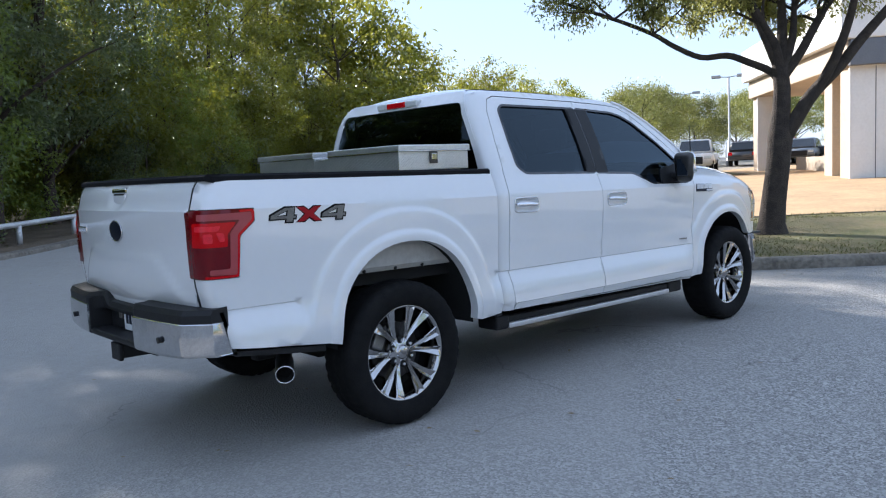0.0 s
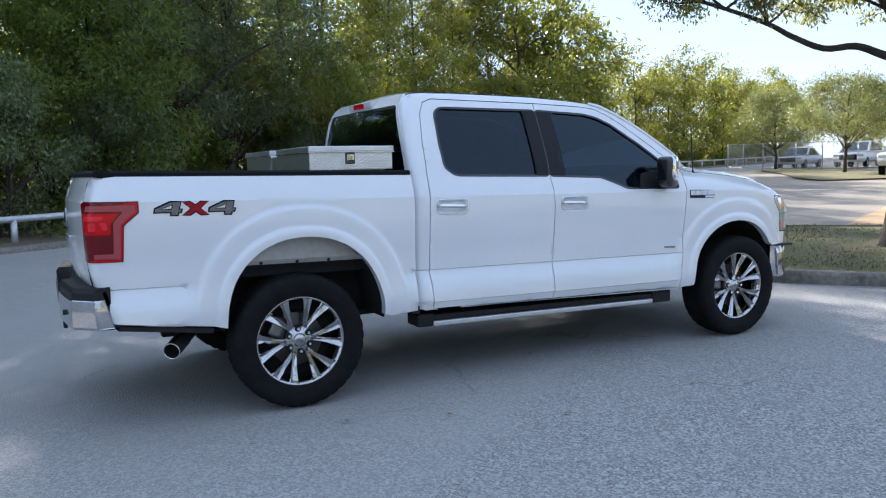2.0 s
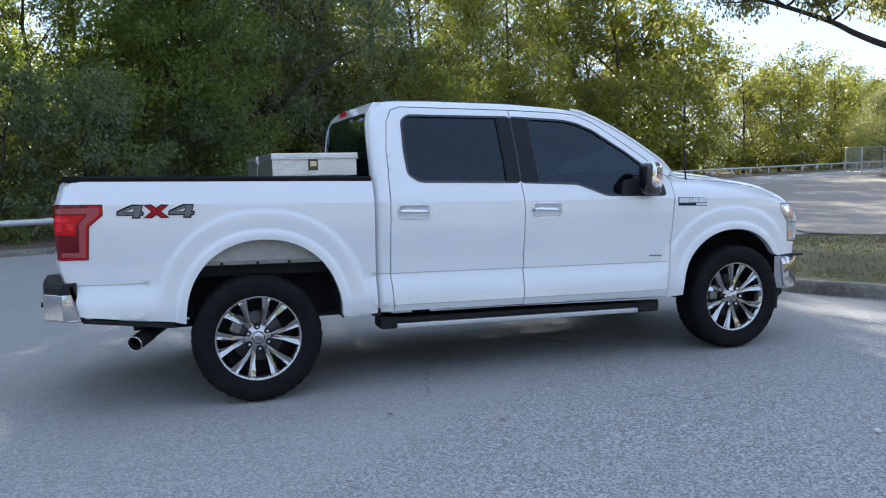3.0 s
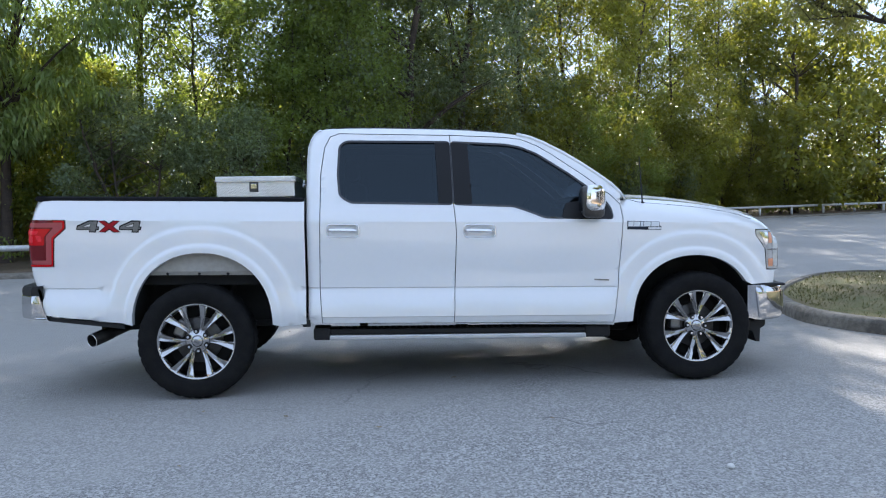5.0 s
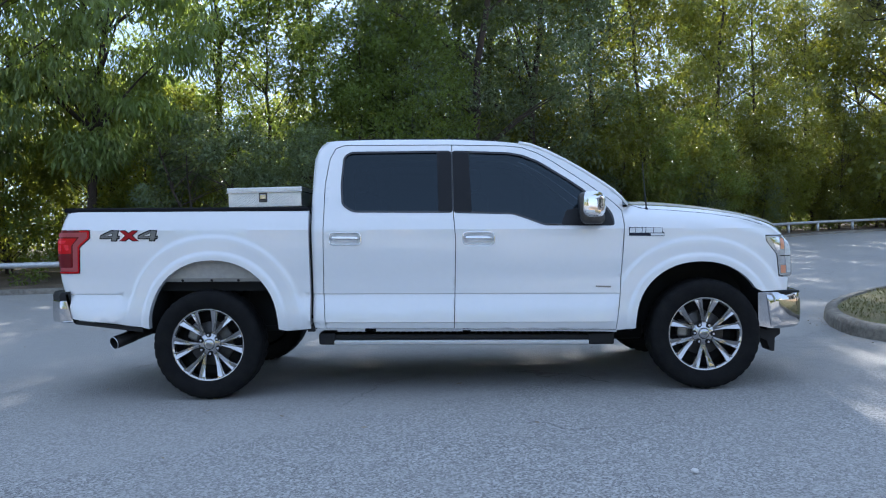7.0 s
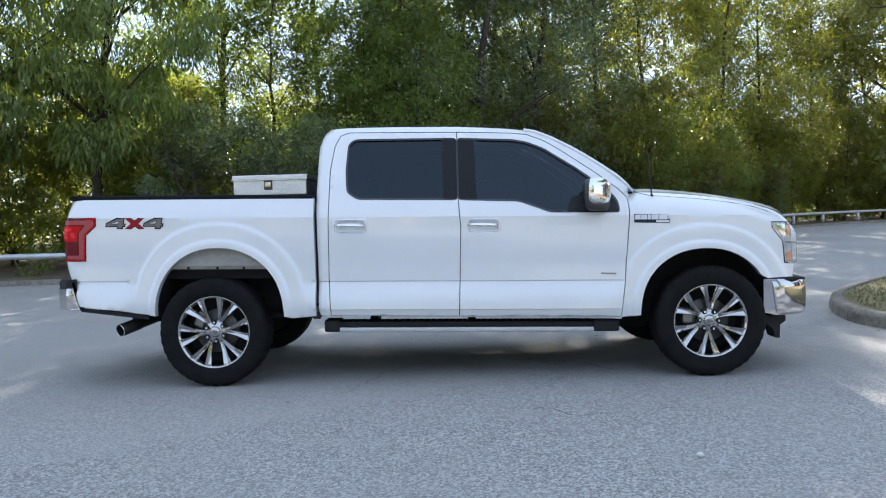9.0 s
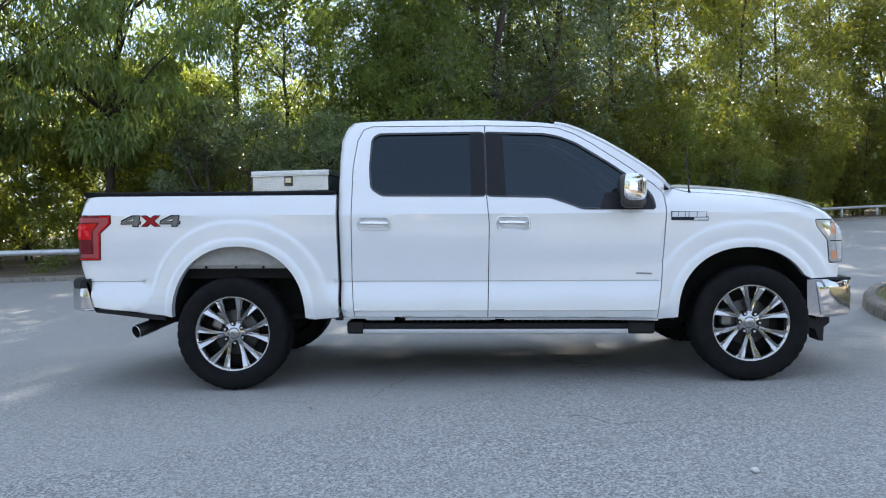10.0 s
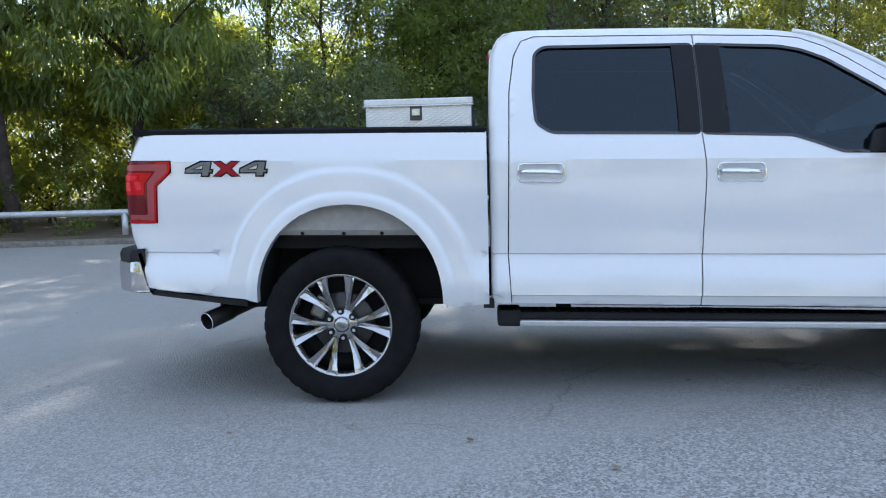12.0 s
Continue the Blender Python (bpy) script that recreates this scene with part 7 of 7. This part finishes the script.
def parked_car(kind, x, y, turn, color, label):
    """A parked vehicle, nose along +x before it is turned."""
    base = new("parked_car" if kind != "pickup" else "parked_pickup")
    tagged(base, label, "car", "parked vehicles")
    base.matrix_basis = Matrix.Translation((x, y, ground_z(x, y) + 0.03)) @ Matrix.Rotation(radians(turn), 4, "Z")
    L, H, Wd = {"sedan": (4.6, 1.45, 0.90), "suv": (4.7, 1.75, 0.95), "pickup": (5.8, 1.93, 1.0)}[kind]
    belt = H * 0.60
    if kind == "sedan":
        prof = [(-0.5, 0.32), (-0.5, 0.62), (-0.40, belt / H), (0.22, belt / H), (0.45, 0.54), (0.5, 0.46), (0.5, 0.2), (-0.48, 0.2)]
        cab = [(-0.36, belt / H - 0.01), (-0.20, 0.98), (0.02, 1.0), (0.22, belt / H - 0.01)]
    elif kind == "suv":
        prof = [(-0.5, 0.3), (-0.49, 0.60), (-0.47, belt / H), (0.24, belt / H), (0.46, 0.55), (0.5, 0.46), (0.5, 0.22), (-0.48, 0.22)]
        cab = [(-0.47, belt / H - 0.01), (-0.40, 0.97), (0.02, 1.0), (0.24, belt / H - 0.01)]
    else:
        prof = [(-0.5, 0.3), (-0.5, belt / H), (0.26, belt / H), (0.47, 0.58), (0.5, 0.52), (0.5, 0.25), (-0.48, 0.27)]
        cab = [(-0.12, belt / H - 0.01), (-0.10, 0.98), (0.10, 1.0), (0.26, belt / H - 0.01)]

    def loft(poly, w0, w1, bevel):
        bm = bmesh.new()
        rings = []
        for s in (-1, 1):
            rings.append([bm.verts.new((px * L, s * (w0 if pz < 0.62 else w1), pz * H)) for px, pz in poly])
        bm.faces.new(rings[0])
        bm.faces.new(rings[1][::-1])
        n = len(poly)
        for k in range(n):
            bm.faces.new((rings[0][k], rings[1][k], rings[1][(k + 1) % n], rings[0][(k + 1) % n]))
        bmesh.ops.recalc_face_normals(bm, faces=bm.faces)
        bmesh.ops.bevel(bm, geom=list(bm.edges), offset=bevel, segments=3, affect="EDGES")
        return bm
    paint = car_paint(color)
    part("body", loft(prof, Wd, Wd, 0.07), paint, base, smooth=True)
    cabin = part("cabin", loft(cab, Wd * 0.96, Wd * 0.78, 0.06), paint, base, smooth=True)
    for s in (-1, 1):
        bm = bmesh.new()
        q = [(cab[0][0] + 0.03, 0.635), (cab[1][0] + 0.025, 0.93), (cab[2][0] - 0.005, 0.945), (cab[3][0] - 0.045, 0.635)]
        vs = [bm.verts.new((px * L, s * (Wd * (0.96 if pz < 0.7 else 0.815) + 0.008), pz * H)) for px, pz in q]
        bm.faces.new(vs)
        part("side_window", bm, M_WINDARK, cabin)
    for (p0, z0), (p1, z1), off in ((cab[2], cab[3], 0.02), (cab[1], cab[0], -0.02)):
        bm = bmesh.new()
        f = lambda t: ((p0 + (p1 - p0) * t) * L + off, (z0 + (z1 - z0) * t) * H + 0.012)
        (xa, za), (xb, zb) = f(0.12), f(0.86)
        bm.faces.new([bm.verts.new(v) for v in ((xa, -Wd * 0.72, za), (xa, Wd * 0.72, za), (xb, Wd * 0.84, zb), (xb, -Wd * 0.84, zb))])
        part("windscreen", bm, M_WINDARK, cabin)
    for px in (-0.32, 0.32):
        for s in (-1, 1):
            bm = bmesh.new()
            rr = 0.20 * H if kind != "sedan" else 0.22 * H
            lathe(bm, [(0.0, -0.11), (rr * 0.62, -0.11), (rr * 0.66, -0.13), (rr * 0.95, -0.12), (rr, -0.08), (rr, 0.1), (0.0, 0.1)], 24)
            w = part("wheel", bm, M_RUBBER, base)
            w.matrix_basis = Matrix.Translation((px * L, s * (Wd - 0.10), rr)) @ Matrix.Rotation(math.pi if s > 0 else 0, 4, "Z")
            bm = bmesh.new()
            lathe(bm, [(0.0, -0.125), (rr * 0.2, -0.125), (rr * 0.6, -0.115)], 20)
            part("rim", bm, M_DISC, w)
    for s in (-1, 1):
        bm = bmesh.new()
        box(bm, 0.475 * L, 0.503 * L, s * Wd * 0.78 - 0.17, s * Wd * 0.78 + 0.17, 0.43 * H, 0.51 * H, 0.02)
        part("headlight", bm, M_CLEARLENS, base)
        bm = bmesh.new()
        box(bm, -0.503 * L, -0.48 * L, s * Wd * 0.82 - 0.12, s * Wd * 0.82 + 0.12, 0.42 * H, 0.55 * H, 0.02)
        part("tail_light", bm, M_RED, base)
    bm = bmesh.new()
    box(bm, 0.485 * L, 0.506 * L, -Wd * 0.55, Wd * 0.55, 0.30 * H, 0.50 * H, 0.02)
    part("grille", bm, M_BLACK, base)
    return base


parked_car("pickup", 37.5, 18.6, 205, (0.78, 0.78, 0.78), "white pickup truck parked in the sunlit lot")
parked_car("suv", 47.9, 28.5, 200, (0.72, 0.73, 0.74), "white sport utility car parked behind the fence")
parked_car("suv", 51.0, 22.4, 20, (0.03, 0.03, 0.035), "black sport utility car parked in the far lot")
parked_car("sedan", 50.0, 26.0, 200, (0.30, 0.31, 0.33), "grey saloon car parked in the far lot")
parked_car("suv", 53.0, 19.2, 195, (0.10, 0.11, 0.12), "dark grey car parked beyond the canopy")
parked_car("pickup", 55.5, 16.4, 110, (0.05, 0.06, 0.07), "dark off-road car parked beyond the canopy")
parked_car("sedan", 56.4, 49.0, 225, (0.74, 0.75, 0.76), "white saloon car parked at the far end of the drive")
parked_car("sedan", 46.5, 32.0, 200, (0.55, 0.57, 0.6), "silver saloon car parked behind the fence")
parked_car("pickup", 54.6, 21.3, 195, (0.30, 0.02, 0.02), "dark red pickup truck parked beyond the canopy")


def lot_fence():
    base = new("chain_link_fence")
    tagged(base, "grey chain-link fence round the far lot", "fence")
    line = catmull([(45.5, 37.5), (44.6, 33.5), (43.6, 30.0), (46, 27.2), (54, 25.5)], 2.4)
    pts = [(p[0], p[1], ground_z(*p)) for p in line]
    for x, y, z in pts:
        bm = bmesh.new()
        tube(bm, [(x, y, z), (x, y, z + 1.85)], [0.04, 0.04], 8)
        part("post", bm, M_GALV, base)
    for h in (1.8, 0.1):
        bm = bmesh.new()
        tube(bm, [(x, y, z + h) for x, y, z in pts], [0.025] * len(pts), 6)
        part("rail", bm, M_GALV, base)
    bm = bmesh.new()
    for (x0, y0, z0), (x1, y1, z1) in zip(pts, pts[1:]):
        n = 14
        for k in range(-n // 2, n):
            for s in (0, 1):
                a, b = k / n, k / n + 0.7
                if s:
                    a, b = b, a
                ca, cb = min(max(a, 0), 1), min(max(b, 0), 1)
                if abs(ca - cb) < 0.02:
                    continue
                ha, hb = (0.1 + 1.7 * (ca - a) / (b - a), 0.1 + 1.7 * (cb - a) / (b - a))
                q0 = (x0 + (x1 - x0) * ca, y0 + (y1 - y0) * ca, z0 + ha)
                q1 = (x0 + (x1 - x0) * cb, y0 + (y1 - y0) * cb, z0 + hb)
                tube(bm, [q0, q1], [0.007, 0.007], 3, caps=False)
    part("mesh_wire", bm, M_GALV, base)


lot_fence()

LOT_OAK = make_tree(41, 5.2, 0.10, 1.9, 3.3, 170, 0.58, 110, 0.125, M_LEAF_LOT, "round olive-green tree in the sunlit lot", droop=0.1, gaps=-0.4, fat=0.4, coarse=99, skew=0.9)
tagged(LOT_OAK, group="lot trees")
LOT_OAK.location = (38.2, 22.6, ground_z(38.2, 22.6))
for x, y, s, turn in ((43.5, 31.5, 1.0, 1), (54, 28, 1.0, 2), (60, 25, 1.1, 3), (66, 40, 1.3, 4), (70, 33, 1.2, 5), (62, 17, 1.0, 0.5), (74, 24, 1.3, 2.2), (80, 48, 1.5, 1.7), (68, 56, 1.4, 3.9), (90, 36, 1.6, 5.1), (85, 14, 1.5, 2.9)):
    put_tree(LOT_OAK, x, y, s, turn)
for x, y, high in ((53.5, 45.5, 5.2), (56.5, 40.5, 4.6), (59.5, 36.0, 5.0), (62.5, 31.5, 4.4), (65, 26.5, 5.0), (67, 21.5, 4.6)):
    plant(FAR_HEDGE, x, y, high, x)
